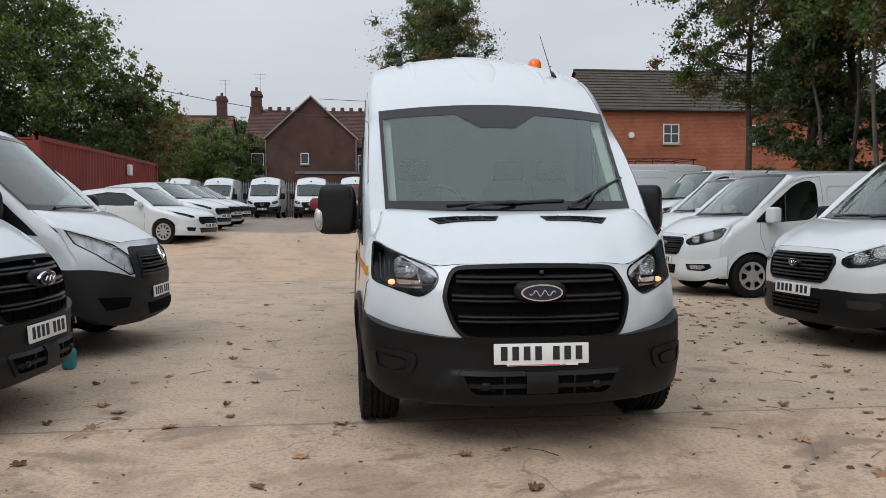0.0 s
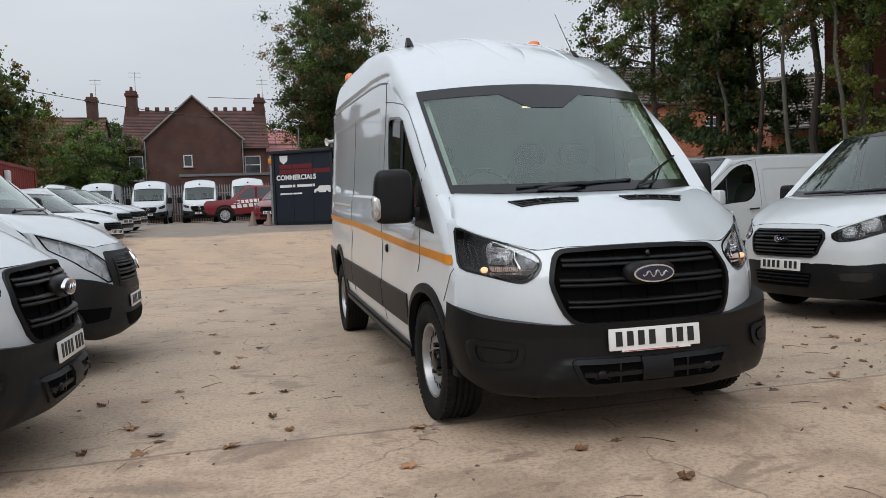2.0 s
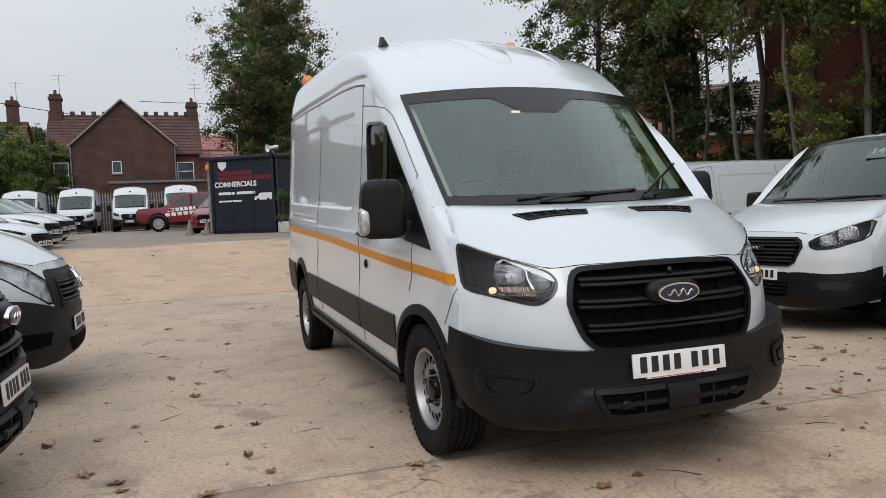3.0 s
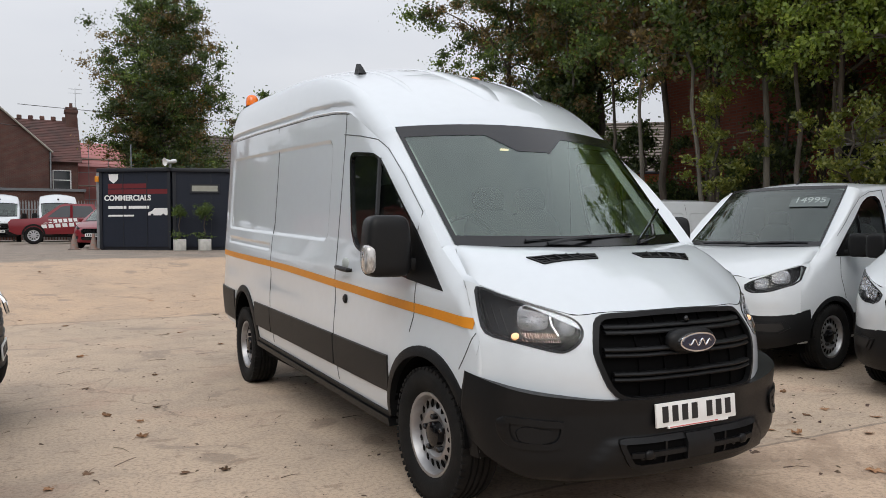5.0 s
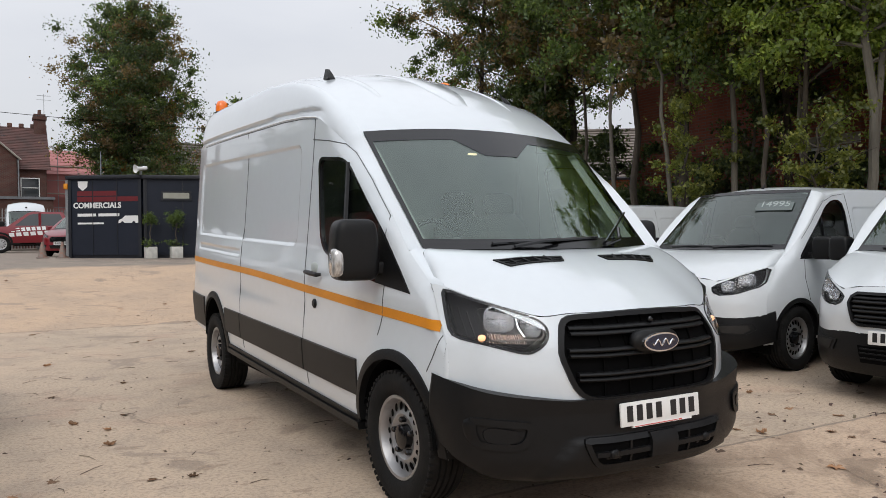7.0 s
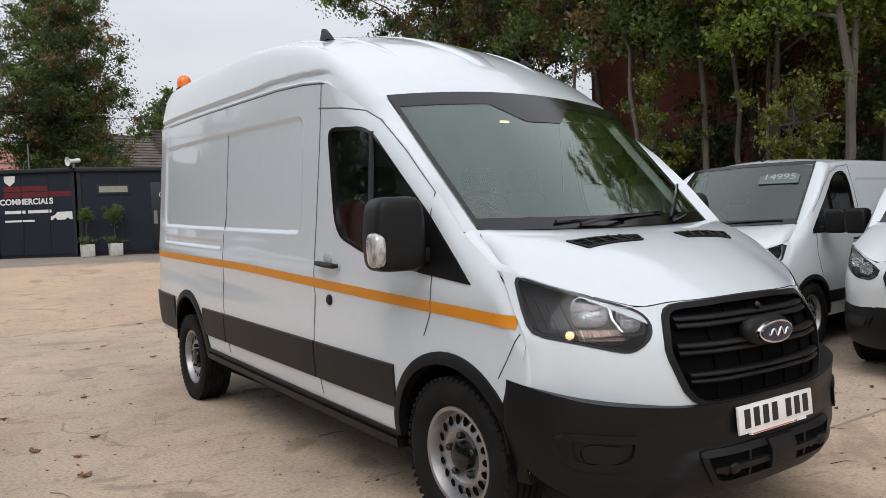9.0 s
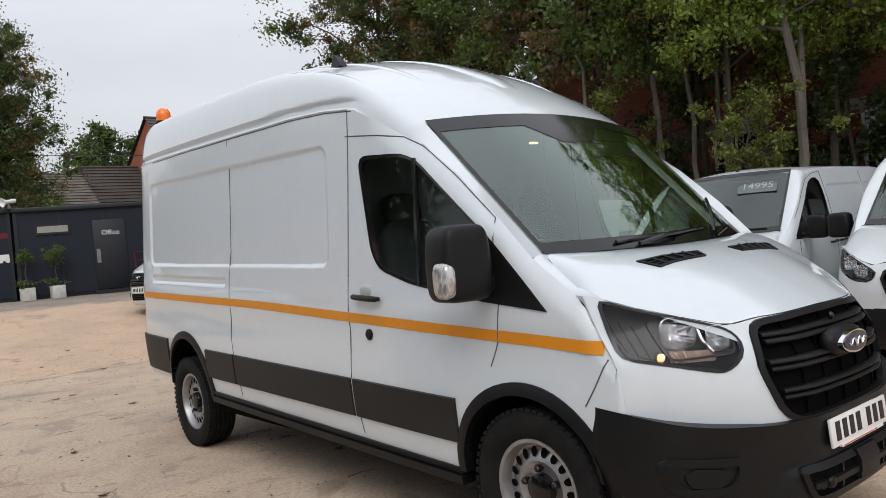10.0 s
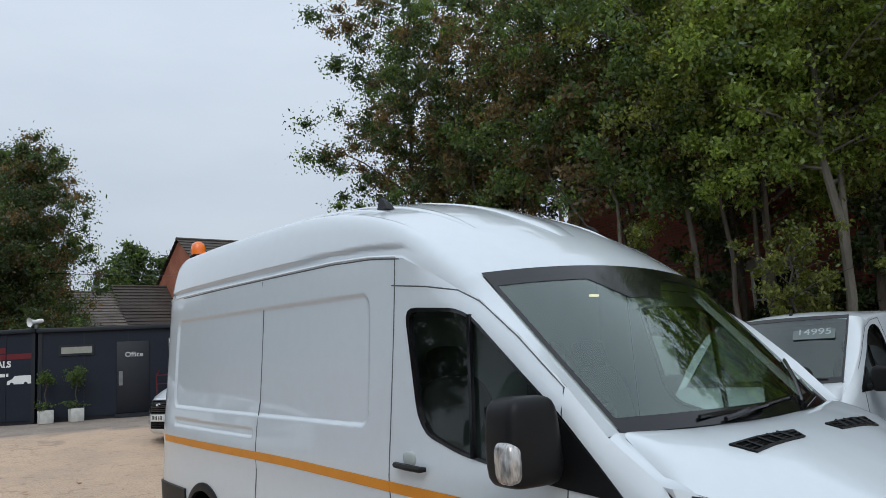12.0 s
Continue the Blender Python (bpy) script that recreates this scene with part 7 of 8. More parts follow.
def window_unit(parent, m, w, h, bars_x=1, bars_z=1, sill=True, frame=0.06):
    """A window set in a wall that faces -y: frame, glazing bars, pane, sill."""
    win = part("window", boxes((-w / 2, -w / 2 + frame, -0.03, 0.06, 0, h), (w / 2 - frame, w / 2, -0.03, 0.06, 0, h), (-w / 2 + frame, w / 2 - frame, -0.03, 0.06, 0, frame), (-w / 2 + frame, w / 2 - frame, -0.03, 0.06, h - frame, h)),
               TRIM_WHITE, parent, "white framed window", smooth=False)
    win.matrix_local = m
    bm = bmesh.new()
    for i in range(bars_x):
        x = -w / 2 + w * (i + 1) / (bars_x + 1)
        box(bm, x - 0.025, x + 0.025, -0.02, 0.03, frame, h - frame)
    for i in range(bars_z):
        z = h * (i + 1) / (bars_z + 1)
        box(bm, -w / 2 + frame, w / 2 - frame, -0.024, 0.026, z - 0.025, z + 0.025)
    if bars_x or bars_z:
        part("glazing_cross", bm, TRIM_WHITE, win, smooth=False)
    else:
        bm.free()
    part("pane", boxes((-w / 2 + 0.03, w / 2 - 0.03, 0.005, 0.012, 0.03, h - 0.03)), PANE, win, smooth=False)
    if sill:
        part("sill", boxes((-w / 2 - 0.06, w / 2 + 0.06, -0.10, 0.04, -0.09, -0.003)), STONE, win, smooth=False)
    return win


def chimney(parent, x, y, z0, z1, w, d, material):
    c = part("chimney", boxes((x - w / 2, x + w / 2, y - d / 2, y + d / 2, z0, z1 - 0.4), (x - w * 0.6, x + w * 0.6, y - d * 0.6, y + d * 0.6, z1 - 0.4, z1 - 0.2), (x - w / 2, x + w / 2, y - d / 2, y + d / 2, z1 - 0.2, z1)), material, parent, "brick chimney stack", smooth=False)
    bm = bmesh.new()
    revolve(bm, [(0.13, 0), (0.10, 0.30), (0.12, 0.34), (0.09, 0.34)], axis_x=False, steps=12)
    p = part("chimney_pot", bm, TILE_RED, c)
    p.matrix_local = Matrix.Translation((x, y, z1))
    bm = bmesh.new()
    tube(bm, [(x + w * 0.4, y, z1 - 0.5), (x + w * 0.4, y, z1 + 1.5)], 0.02, 5)
    for k in (1.1, 1.4):
        tube(bm, [(x + w * 0.4 - 0.45, y, z1 + k), (x + w * 0.4 + 0.45, y, z1 + k)], 0.012, 4)
    for k in span(-0.4, 0.4, 5):
        tube(bm, [(x + w * 0.4 + k, y - 0.2, z1 + 1.4), (x + w * 0.4 + k, y + 0.2, z1 + 1.4)], 0.008, 4)
    part("roof_aerial", bm, GALV, c)


def old_house():
    g = ground_z(0, 56)
    h = thing("old_brick_house", "old dark red brick house with gable and clay tiled roof", "house", pose(-4.6, 56, g))
    bm = bmesh.new()
    box(bm, -4.9, 5.1, 0.6, 8.6, 0, 5.4)
    part("wall", bm, BRICK_DARK, h, smooth=False)
    bm = bmesh.new()      # front gable
    vs = [(-3.3, 0, 0), (3.3, 0, 0), (3.3, 0, 6.05), (0, 0, 9.1), (-3.3, 0, 6.05)]
    f = [bm.verts.new(p) for p in vs]
    bk = [bm.verts.new((x, 4.6, z)) for x, y, z in vs]
    bm.faces.new(f)
    bm.faces.new(bk[::-1])
    for i in range(5):
        bm.faces.new((f[i], f[(i + 1) % 5], bk[(i + 1) % 5], bk[i]))
    part("gable_wall", bm, BRICK_DARK, h, smooth=False)
    bm = bmesh.new()
    tiled_slope(bm, (-5.15, 0.3, 5.3), (5.35, 0.3, 5.3), (5.35, 4.6, 8.65), (-5.15, 4.6, 8.65), 26)
    tiled_slope(bm, (5.35, 8.9, 5.3), (-5.15, 8.9, 5.3), (-5.15, 4.6, 8.65), (5.35, 4.6, 8.65), 10)
    part("roof", bm, TILE_RED, h, "red clay tiles", smooth=False)
    bm = bmesh.new()
    tiled_slope(bm, (-3.5, 4.8, 5.95), (-3.5, -0.18, 5.95), (0, -0.18, 9.2), (0, 4.8, 9.2), 20)
    tiled_slope(bm, (3.5, -0.18, 5.95), (3.5, 4.8, 5.95), (0, 4.8, 9.2), (0, -0.18, 9.2), 20)
    part("gable_roof", bm, TILE_RED, h, "red clay tiles", smooth=False)
    bm = bmesh.new()
    for s in (-1, 1):
        tube(bm, [(s * 3.55, -0.2, 5.88), (0, -0.2, 9.14)], 0.06, 4)
    part("verge", bm, STONE, h, "pale verge board")
    bm = bmesh.new()
    for x in span(-5.0, 5.2, 14):
        box(bm, x - 0.16, x + 0.16, 4.5, 4.7, 8.62, 8.92, bevel=0.05)
    part("ridge_crest", bm, TILE_RED, h, "pierced ridge tiles", smooth=False, kind="stuff")
    for x, zt in ((-4.6, 10.1), (4.9, 9.6)):
        chimney(h, x, 4.4, 5.4, zt, 0.75, 0.9, BRICK_DARK)
    window_unit(h, Matrix.Translation((-0.5, -0.02, 4.0)), 0.62, 0.85, 0, 0)
    window_unit(h, Matrix.Translation((-4.1, 0.56, 3.1)), 0.95, 1.75, 0, 1)
    window_unit(h, Matrix.Translation((4.1, 0.56, 3.4)), 1.15, 1.35, 0, 1)
    bm = bmesh.new()
    tube(bm, [(-3.4, -0.1, 0), (-3.4, -0.1, 5.9)], 0.05, 6)
    tube(bm, [(3.4, -0.1, 0), (3.4, -0.1, 5.9)], 0.05, 6)
    part("downpipe", bm, GALV, h)
    part("lean_to_roof", boxes((-1.0, 5.4, -2.6, 0.0, 3.15, 3.32)), LEAD, h, "flat grey lean-to roof", smooth=False)
    part("lean_to_wall", boxes((-0.9, 5.3, -2.5, -0.01, 0, 3.15)), BRICK_DARK, h, smooth=False)


def plain_house(name, label, m, w, d, eave, ridge, wall, tiles, courses, wins=(), stacks=(), gable_lines=False, win_size=(0.95, 1.1)):
    """A house with its long side to the front (-y), ridge along x."""
    h = thing(name, label, "house", m)
    bm = bmesh.new()
    pts = [(0, 0), (d, 0), (d, eave), (d / 2, ridge), (0, eave)]
    a, b = [bm.verts.new((0, y, z)) for y, z in pts], [bm.verts.new((w, y, z)) for y, z in pts]
    bm.faces.new(a)
    bm.faces.new(b[::-1])
    for i in range(5):
        bm.faces.new((a[i], b[i], b[(i + 1) % 5], a[(i + 1) % 5]))
    part("wall", bm, wall, h, smooth=False)
    bm = bmesh.new()
    tiled_slope(bm, (-0.15, -0.25, eave - 0.12), (w + 0.15, -0.25, eave - 0.12), (w + 0.15, d / 2, ridge + 0.06), (-0.15, d / 2, ridge + 0.06), courses, 0.05)
    tiled_slope(bm, (w + 0.15, d + 0.25, eave - 0.12), (-0.15, d + 0.25, eave - 0.12), (-0.15, d / 2, ridge + 0.06), (w + 0.15, d / 2, ridge + 0.06), courses, 0.05)
    part("roof", bm, tiles, h, "lapped roof tiles", smooth=False)
    part("ridge", tube(bmesh.new(), [(-0.15, d / 2, ridge + 0.08), (w + 0.15, d / 2, ridge + 0.08)], 0.10, 6), tiles, h)
    part("gutter", tube(bmesh.new(), [(-0.15, -0.28, eave - 0.16), (w + 0.15, -0.28, eave - 0.16)], 0.06, 6), CABIN_TRIM, h, "black gutter")
    for x, z in wins:
        window_unit(h, Matrix.Translation((x, -0.015, z)), *win_size, 1, 1)
    for x, zt in stacks:
        chimney(h, x, d / 2, eave, zt, 0.8, 0.8, wall)
    return h


def shipping_container():
    g = ground_z(0, 22) - 0.22
    c = thing("shipping_container", "long red corrugated steel shipping container", "container", pose(-9.45, 17.6, g))
    L, W, H = 12.19, 2.44, 2.75

    def zig(n):
        out = []
        for i in range(n):
            y = i * 0.28
            out += [(y, 0.0), (y + 0.07, 0.0), (y + 0.14, 0.036), (y + 0.21, 0.036)]
        return out
    ys = [p for p in zig(43) if p[0] < L - 0.14]
    part("side_wall", grid(lambda i, t: (-ys[i][1], 0.07 + ys[i][0], 0.16 + (H - 0.28) * t), range(len(ys)), (0, 1)), RUSTRED, c, "corrugated side", smooth=False)
    part("far_wall", boxes((-W, -W + 0.05, 0, L, 0.1, H - 0.1)), RUSTRED, c, smooth=False)
    for y in (0.01, L - 0.06):
        part("end_wall", boxes((-W + 0.05, -0.04, y, y + 0.05, 0.16, H - 0.12)), RUSTRED, c, smooth=False)
    part("roof", boxes((-W + 0.05, -0.04, 0.06, L - 0.06, H - 0.10, H - 0.05)), RUSTRED, c, smooth=False)
    for z0, z1 in ((0, 0.16), (H - 0.12, H)):
        part("rail", boxes((-0.06, 0.02, 0, L, z0, z1)), RUSTRED, c, smooth=False)
    for y in (0, L - 0.16):
        part("corner_post", boxes((-0.14, 0.03, y, y + 0.16, 0, H)), RUSTRED, c, smooth=False)
    part("floodlight", boxes((0.02, 0.16, 7.8, 8.1, 2.05, 2.45), bevel=0.03), SIGN_WHITE, c, "white wall lamp")


def office_cabin(name, label, p, q, depth, deco):
    """A dark site cabin whose front runs from p to q in plan."""
    p, q = Vector(p), Vector(q)
    L = (q - p).length
    ang = math.degrees(math.atan2(q.y - p.y, q.x - p.x))
    g = ground_z(p.x, p.y)
    c = thing(name, label, "cabin", pose(p.x, p.y, g - 0.03, 0, 0, ang))
    H = 2.62
    part("body", boxes((0, L, 0.02, depth, 0.12, H - 0.10)), CABIN, c, "dark blue-grey steel walls", smooth=False)
    part("roof_edge", boxes((-0.05, L + 0.02, -0.07, depth + 0.05, H - 0.12, H), bevel=0.015), CABIN_TRIM, c, "dark roof edge")
    part("skid", boxes((0.0, L, 0.06, 0.16, 0.0, 0.12)), CABIN_TRIM, c, smooth=False)
    part("skid", boxes((0.0, L, depth - 0.2, depth - 0.1, 0.0, 0.12)), CABIN_TRIM, c, smooth=False)
    for x in (0, L - 0.1):
        part("corner_post", boxes((x, x + 0.1, -0.012, 0.06, 0.06, H - 0.12)), CABIN_TRIM, c, smooth=False)
    k = int(L / 1.2)
    bm = bmesh.new()
    for i in range(1, k + 1):
        box(bm, i * L / (k + 1) - 0.012, i * L / (k + 1) + 0.012, 0.008, 0.03, 0.14, H - 0.14)
    part("panel_joints", bm, CABIN_TRIM, c, smooth=False)

    def bar(nm, x0, x1, z0, z1, material, o=0.006):
        part(nm, boxes((x0, x1, 0.02 - o, 0.0195, z0, z1)), material, c, smooth=False)
    if deco == "sign":
        s = L / 2.44
        bar("red_bar", 0.30 * s, 1.62 * s, 1.98, 2.13, SIGN_RED)
        bar("red_bar", 0.30 * s, 2.40 * s, 1.80, 1.95, SIGN_RED)
        lettering("sign_lettering", "COMMERCIALS", 0.235, pose(0.965 * s, 0.012, 1.60, 90), SIGN_WHITE, c, 0.003, "white sign lettering", 0.008)
        for x, w in ((0.30, 0.62), (1.0, 0.70)):
            bar("number_bar", x * s, (x + w) * s, 1.335, 1.425, SIGN_WHITE)
        bar("number_bar", 0.30 * s, 1.18 * s, 1.09, 1.145, SIGN_WHITE)
        # small white van picture, flat on the wall
        bm = bmesh.new()
        vs = [(1.66, 1.10), (1.68, 1.20), (1.80, 1.24), (1.88, 1.33), (2.32, 1.33), (2.33, 1.10)]
        bm.faces.new([bm.verts.new((x * s, 0.014, z + 0.02)) for x, z in vs])
        part("van_shape", bm, SIGN_WHITE, c, "flat white van shape", smooth=False)
        for x in (1.80, 2.18):
            bm = bmesh.new()
            bm.faces.new([bm.verts.new((x * s + 0.055 * math.cos(a), 0.010, 1.12 + 0.055 * math.sin(a))) for a in (2 * math.pi * i / 14 for i in range(14))])
            part("disc", bm, CABIN, c, smooth=False)
        bm = bmesh.new()
        bm.faces.new([bm.verts.new((x * s, 0.012, z)) for x, z in ((0.32, 2.44), (0.66, 2.44), (0.64, 2.26), (0.49, 2.14), (0.34, 2.26))])
        part("shield", bm, SIGN_WHITE, c, "white shield sign", smooth=False)
        part("door_edge", boxes((-0.16, -0.015, 0.10, 0.16, 0.10, H - 0.14)), GALV, c, "grey edge of an open side door", smooth=False)
        part("lamp", boxes((-0.16, -0.02, 0.0, 0.12, 2.2, 2.38), bevel=0.02), AMBER, c, "yellow lamp")
    else:
        part("window_frame", boxes((0.52, 1.42, -0.015, 0.03, 1.83, 2.13)), CABIN_TRIM, c, smooth=False)
        part("pane", boxes((0.58, 1.36, -0.02, 0.02, 1.89, 2.07)), mat("frosted_pane", (0.33, 0.33, 0.28), 0.3, vary=0.3, scale=5), c, "pale frosted window strip", smooth=False)
        d = part("door", boxes((2.0, 2.88, -0.02, 0.03, 0.14, 2.16), bevel=0.008), CABIN_TRIM, c, "dark office door")
        part("handle", boxes((2.09, 2.13, -0.05, -0.015, 0.98, 1.26), (2.06, 2.16, -0.032, -0.018, 0.92, 1.32)), GALV, d, "steel handle plate", smooth=False)
        lettering("door_words", "Office", 0.20, pose(2.47, -0.026, 1.72, 90), SIGN_WHITE, d, 0.003, "white door lettering")
        part("step", boxes((1.95, 2.95, -0.35, -0.03, 0.03, 0.13)), CABIN_TRIM, c, "dark door step", smooth=False)
        part("small_window", boxes((3.42, 3.85, -0.02, 0.03, 1.2, 2.2)), TRIM_WHITE, c, "white framed window", smooth=False)
        part("small_pane", boxes((3.48, 3.79, -0.03, 0.0, 1.26, 2.14)), PANE, c, smooth=False)
    return c


def palisade_fence():
    f = thing("palisade_fence", "grey steel palisade fence behind the tall vans", "fence", pose(-15, 48.6, ground_z(0, 48.6)))
    bm = bmesh.new()
    for i in range(116):
        x = i * 0.155
        box(bm, x, x + 0.07, -0.012, 0.012, 0.05, 2.25)
        vs = [bm.verts.new(p) for p in ((x, 0, 2.25), (x + 0.07, 0, 2.25), (x + 0.035, 0, 2.42))]
        bm.faces.new(vs)
    part("paling", bm, GALV, f, "pointed steel pales", smooth=False, kind="stuff")
    for z in (0.5, 1.8):
        part("rail", boxes((0, 18, 0.015, 0.06, z, z + 0.06)), GALV, f, smooth=False)
    for i in range(7):
        part("post", boxes((i * 2.9, i * 2.9 + 0.1, 0.06, 0.16, 0, 2.3)), GALV, f, smooth=False)


old_house()
plain_house("old_brick_house", "old red brick house with tall chimneys", pose(-19.5, 62, 1.0), 7.5, 8.0, 5.6, 8.6, BRICK_DARK, TILE_RED, 24, ((2.0, 3.2), (5.2, 3.2)), ((1.2, 9.4), (6.6, 10.4)))
orange_house = plain_house("orange_brick_house", "orange brick house with white windows and brown tiled roof", pose(12.4, 38.6, 0.9), 19.0, 9.0, 6.25, 9.05, BRICK_ORANGE, TILE_BROWN, 13, ((4.3, 4.27), (9.35, 4.27), (14.4, 4.27)))
bm_ = bmesh.new()
revolve(bm_, [(0.0, -0.06), (0.17, -0.05), (0.19, 0.0), (0.19, 0.05)], axis_x=False, steps=8)
alarm = part("alarm_box", bm_, SIGN_WHITE, orange_house, "small white alarm box", smooth=False)
alarm.matrix_local = pose(1.95, -0.05, 4.72, -90)
plain_house("low_brick_house", "low orange brick house with grey tiled roof behind trees", pose(18.0, 22.0, 0.8, 0, 0, -35), 11.0, 7.0, 3.1, 5.3, BRICK_ORANGE, TILE_GREY, 16, ((2.4, 1.4), (5.6, 1.4)))
plain_house("low_brick_house", "low hall with grey tiled roof behind the cabins", pose(3.6, 42.0, 0.9), 5.75, 6.5, 4.0, 6.15, BRICK_ORANGE, TILE_GREY, 13)
plain_house("low_brick_house", "low hall with dark tiled roof behind the cabins", pose(9.38, 42.0, 0.9), 2.9, 6.5, 4.0, 6.5, BRICK_ORANGE, TILE_BROWN, 13)
shipping_container()
office_cabin("office_cabin", "dark blue-grey site cabin with sign lettering", (-0.70, 24.25), (1.24, 22.80), 5.8, "sign")
office_cabin("office_cabin", "dark blue-grey site cabin with office door", (1.30, 22.78), (6.9, 21.33), 2.6, "office")
palisade_fence()


def brick_block():
    b = thing("brick_building", "tall old red brick building behind the tree belt", "building", pose(12.9, -9.0, 0))
    bm = bmesh.new()
    box(bm, 0, 9, 0, 22.4, 0, 9.5)
    part("wall", bm, BRICK_SHADE, b, smooth=False)
    for y, z in ((16.6, 2.0), (16.6, 5.4), (13.4, 2.0), (10.2, 2.0), (7.0, 2.0), (13.4, 5.4), (10.2, 5.4), (7.0, 5.4), (3.8, 2.0)):
        window_unit(b, Matrix.Translation((-0.015, y, z)) @ pose(0, 0, 0, 0, 0, -90), 1.1, 1.3, 1, 1)
        part("lintel", boxes((-0.03, 0.02, y - 0.75, y + 0.75, z + 1.32, z + 1.55)), STONE, b, "pale stone lintel", smooth=False)
    bm = bmesh.new()
    tiled_slope(bm, (-0.3, -0.2, 9.4), (-0.3, 22.6, 9.4), (4.5, 22.6, 12.5), (4.5, -0.2, 12.5), 22, 0.04)
    part("roof", bm, TILE_BROWN, b, "brown tiles", smooth=False)


brick_block()


def spire():
    s = thing("church_spire", "distant grey church spire", "spire", pose(27.2, 120, 0))
    bm = bmesh.new()
    revolve(bm, [(1.1, 12.5), (1.15, 15.2), (0.75, 15.6), (0.05, 19.9), (0.0, 20.0)], axis_x=False, steps=8)
    part("spire", bm, LEAD, s, smooth=False)
    part("tower", boxes((-1.6, 1.6, -1.6, 1.6, 0, 12.5)), STONE, s, smooth=False)


spire()


def scaffold_house():
    h = thing("sheeted_house", "house under pink sheeting and scaffold", "house", pose(-0.6, 62.0, 0.9))
    bm = bmesh.new()
    box(bm, 0, 5.0, 0.2, 6, 0, 5.6)
    tiled_slope(bm, (-0.1, 0, 5.5), (5.1, 0, 5.5), (5.1, 3, 7.6), (-0.1, 3, 7.6), 8)
    part("sheeting", bm, PINK, h, "pink sheeting", smooth=False)
    for x in span(-0.6, 4.8, 4):
        part("pole", tube(bmesh.new(), [(x, -0.8, 0), (x, -0.8, 7.2)], 0.03, 5), GALV, h)
    for z in (2.0, 4.0, 6.0):
        part("platform", boxes((-0.7, 5.0, -1.1, -0.2, z, z + 0.06)), STONE, h, smooth=False)
        part("rail", tube(bmesh.new(), [(-0.7, -0.85, z + 1.0), (5.0, -0.85, z + 1.0)], 0.025, 5), GALV, h)


scaffold_house()
bm_ = bmesh.new()
tube(bm_, [(-16.0 + 14.2 * t, 40.0 + 17.5 * t, 8.9 - 0.35 * t - 1.3 * t * (1 - t)) for t in span(0, 1, 24)], 0.022, 5)
tagged(part("overhead_cable", bm_, GLOSSB, None), "thin black cable strung to the old house", "cable")

# ---- small things in the yard ----
TERRA = mat("white_planter", (0.62, 0.61, 0.57), 0.6, vary=0.4, scale=8)
CONE_BASE = mat("faded_cone", (0.22, 0.20, 0.18), 0.7, vary=0.5, scale=12, dark=(0.35, 0.12, 0.06))
TEAL = mat("teal_plastic", (0.03, 0.22, 0.25), 0.35, vary=0.2, scale=20)
LEAF_DRY = mat("dry_leaf", (0.30, 0.165, 0.085), 0.8, vary=0.6, scale=18, dark=(0.085, 0.055, 0.035), per_object=0.6, bump=0.3, bump_scale=60)
TWIG = mat("twig", (0.07, 0.052, 0.038), 0.9)


def potted_tree(x, y, s, seed):
    rng = np.random.default_rng(seed)
    t = thing("potted_tree", "clipped ball tree in a square white planter", "plant", Matrix.Translation((x, y, ground_z(x, y))), "plants before the office cabin")
    part("planter", boxes((-0.17, 0.17, -0.17, 0.17, 0.0, 0.36), bevel=0.015), TERRA, t, "square white planter")
    part("soil", boxes((-0.15, 0.15, -0.15, 0.15, 0.36, 0.365)), TWIG, t, smooth=False)
    part("stem", tube(bmesh.new(), [(0.02 * math.sin(k * 9), 0.02 * math.cos(k * 9), 0.35 + 0.75 * k) for k in span(0, 1, 8)], 0.016, 6), BARK, t, "twisted stem")
    c = [tuple(Vector(v) * 0.24 * s + Vector((0, 0, 1.25))) for v in rng.normal(size=(40, 3)) * 0.6]
    leaf_cloud("crown", c, [0.14 * s] * 40, 40, 0.05, LEAF_GREEN, t, rng, 1.0)
    c = [tuple(Vector(v) * 0.12 + Vector((0, 0, 0.46))) for v in rng.normal(size=(10, 3)) * np.array([1, 1, 0.5])]
    leaf_cloud("undergrowth", c, [0.10] * 10, 30, 0.055, LEAF_GREEN, t, rng, 0.8)


potted_tree(1.42, 22.33, 0.62, 5)
potted_tree(2.14, 22.13, 0.74, 6)


def traffic_cone(x, y):
    t = thing("traffic_cone", "small faded grey traffic cone", "cone", Matrix.Translation((x, y, ground_z(x, y))), "traffic cones by the cabin")
    part("base", boxes((-0.18, 0.18, -0.18, 0.18, 0, 0.04), bevel=0.01), CONE_BASE, t)
    bm = bmesh.new()
    revolve(bm, [(0.13, 0.04), (0.06, 0.38), (0.035, 0.52), (0.0, 0.52)], axis_x=False, steps=16)
    part("cone", bm, CONE_BASE, t)


traffic_cone(-1.42, 24.7)
traffic_cone(-0.86, 24.55)


def bottle(x, y, material, label):
    t = thing("plastic_bottle", label, "bottle", Matrix.Translation((x, y, 0)), "bottles below a bumper")
    bm = bmesh.new()
    rounded(bm, 0, 0, 0.09, 0.055, 0.042, 0.09, 5, 16, 10)
    part("bottle_body", bm, material, t)
    bm = bmesh.new()
    revolve(bm, [(0.022, 0.175), (0.022, 0.21), (0.0, 0.21)], axis_x=False, steps=12)
    part("cap", bm, PLATE, t, "white cap")


bottle(-3.42, 2.72, TEAL, "teal plastic bottle standing on the concrete")
bottle(-3.58, 2.62, PLATE, "white plastic bottle standing on the concrete")


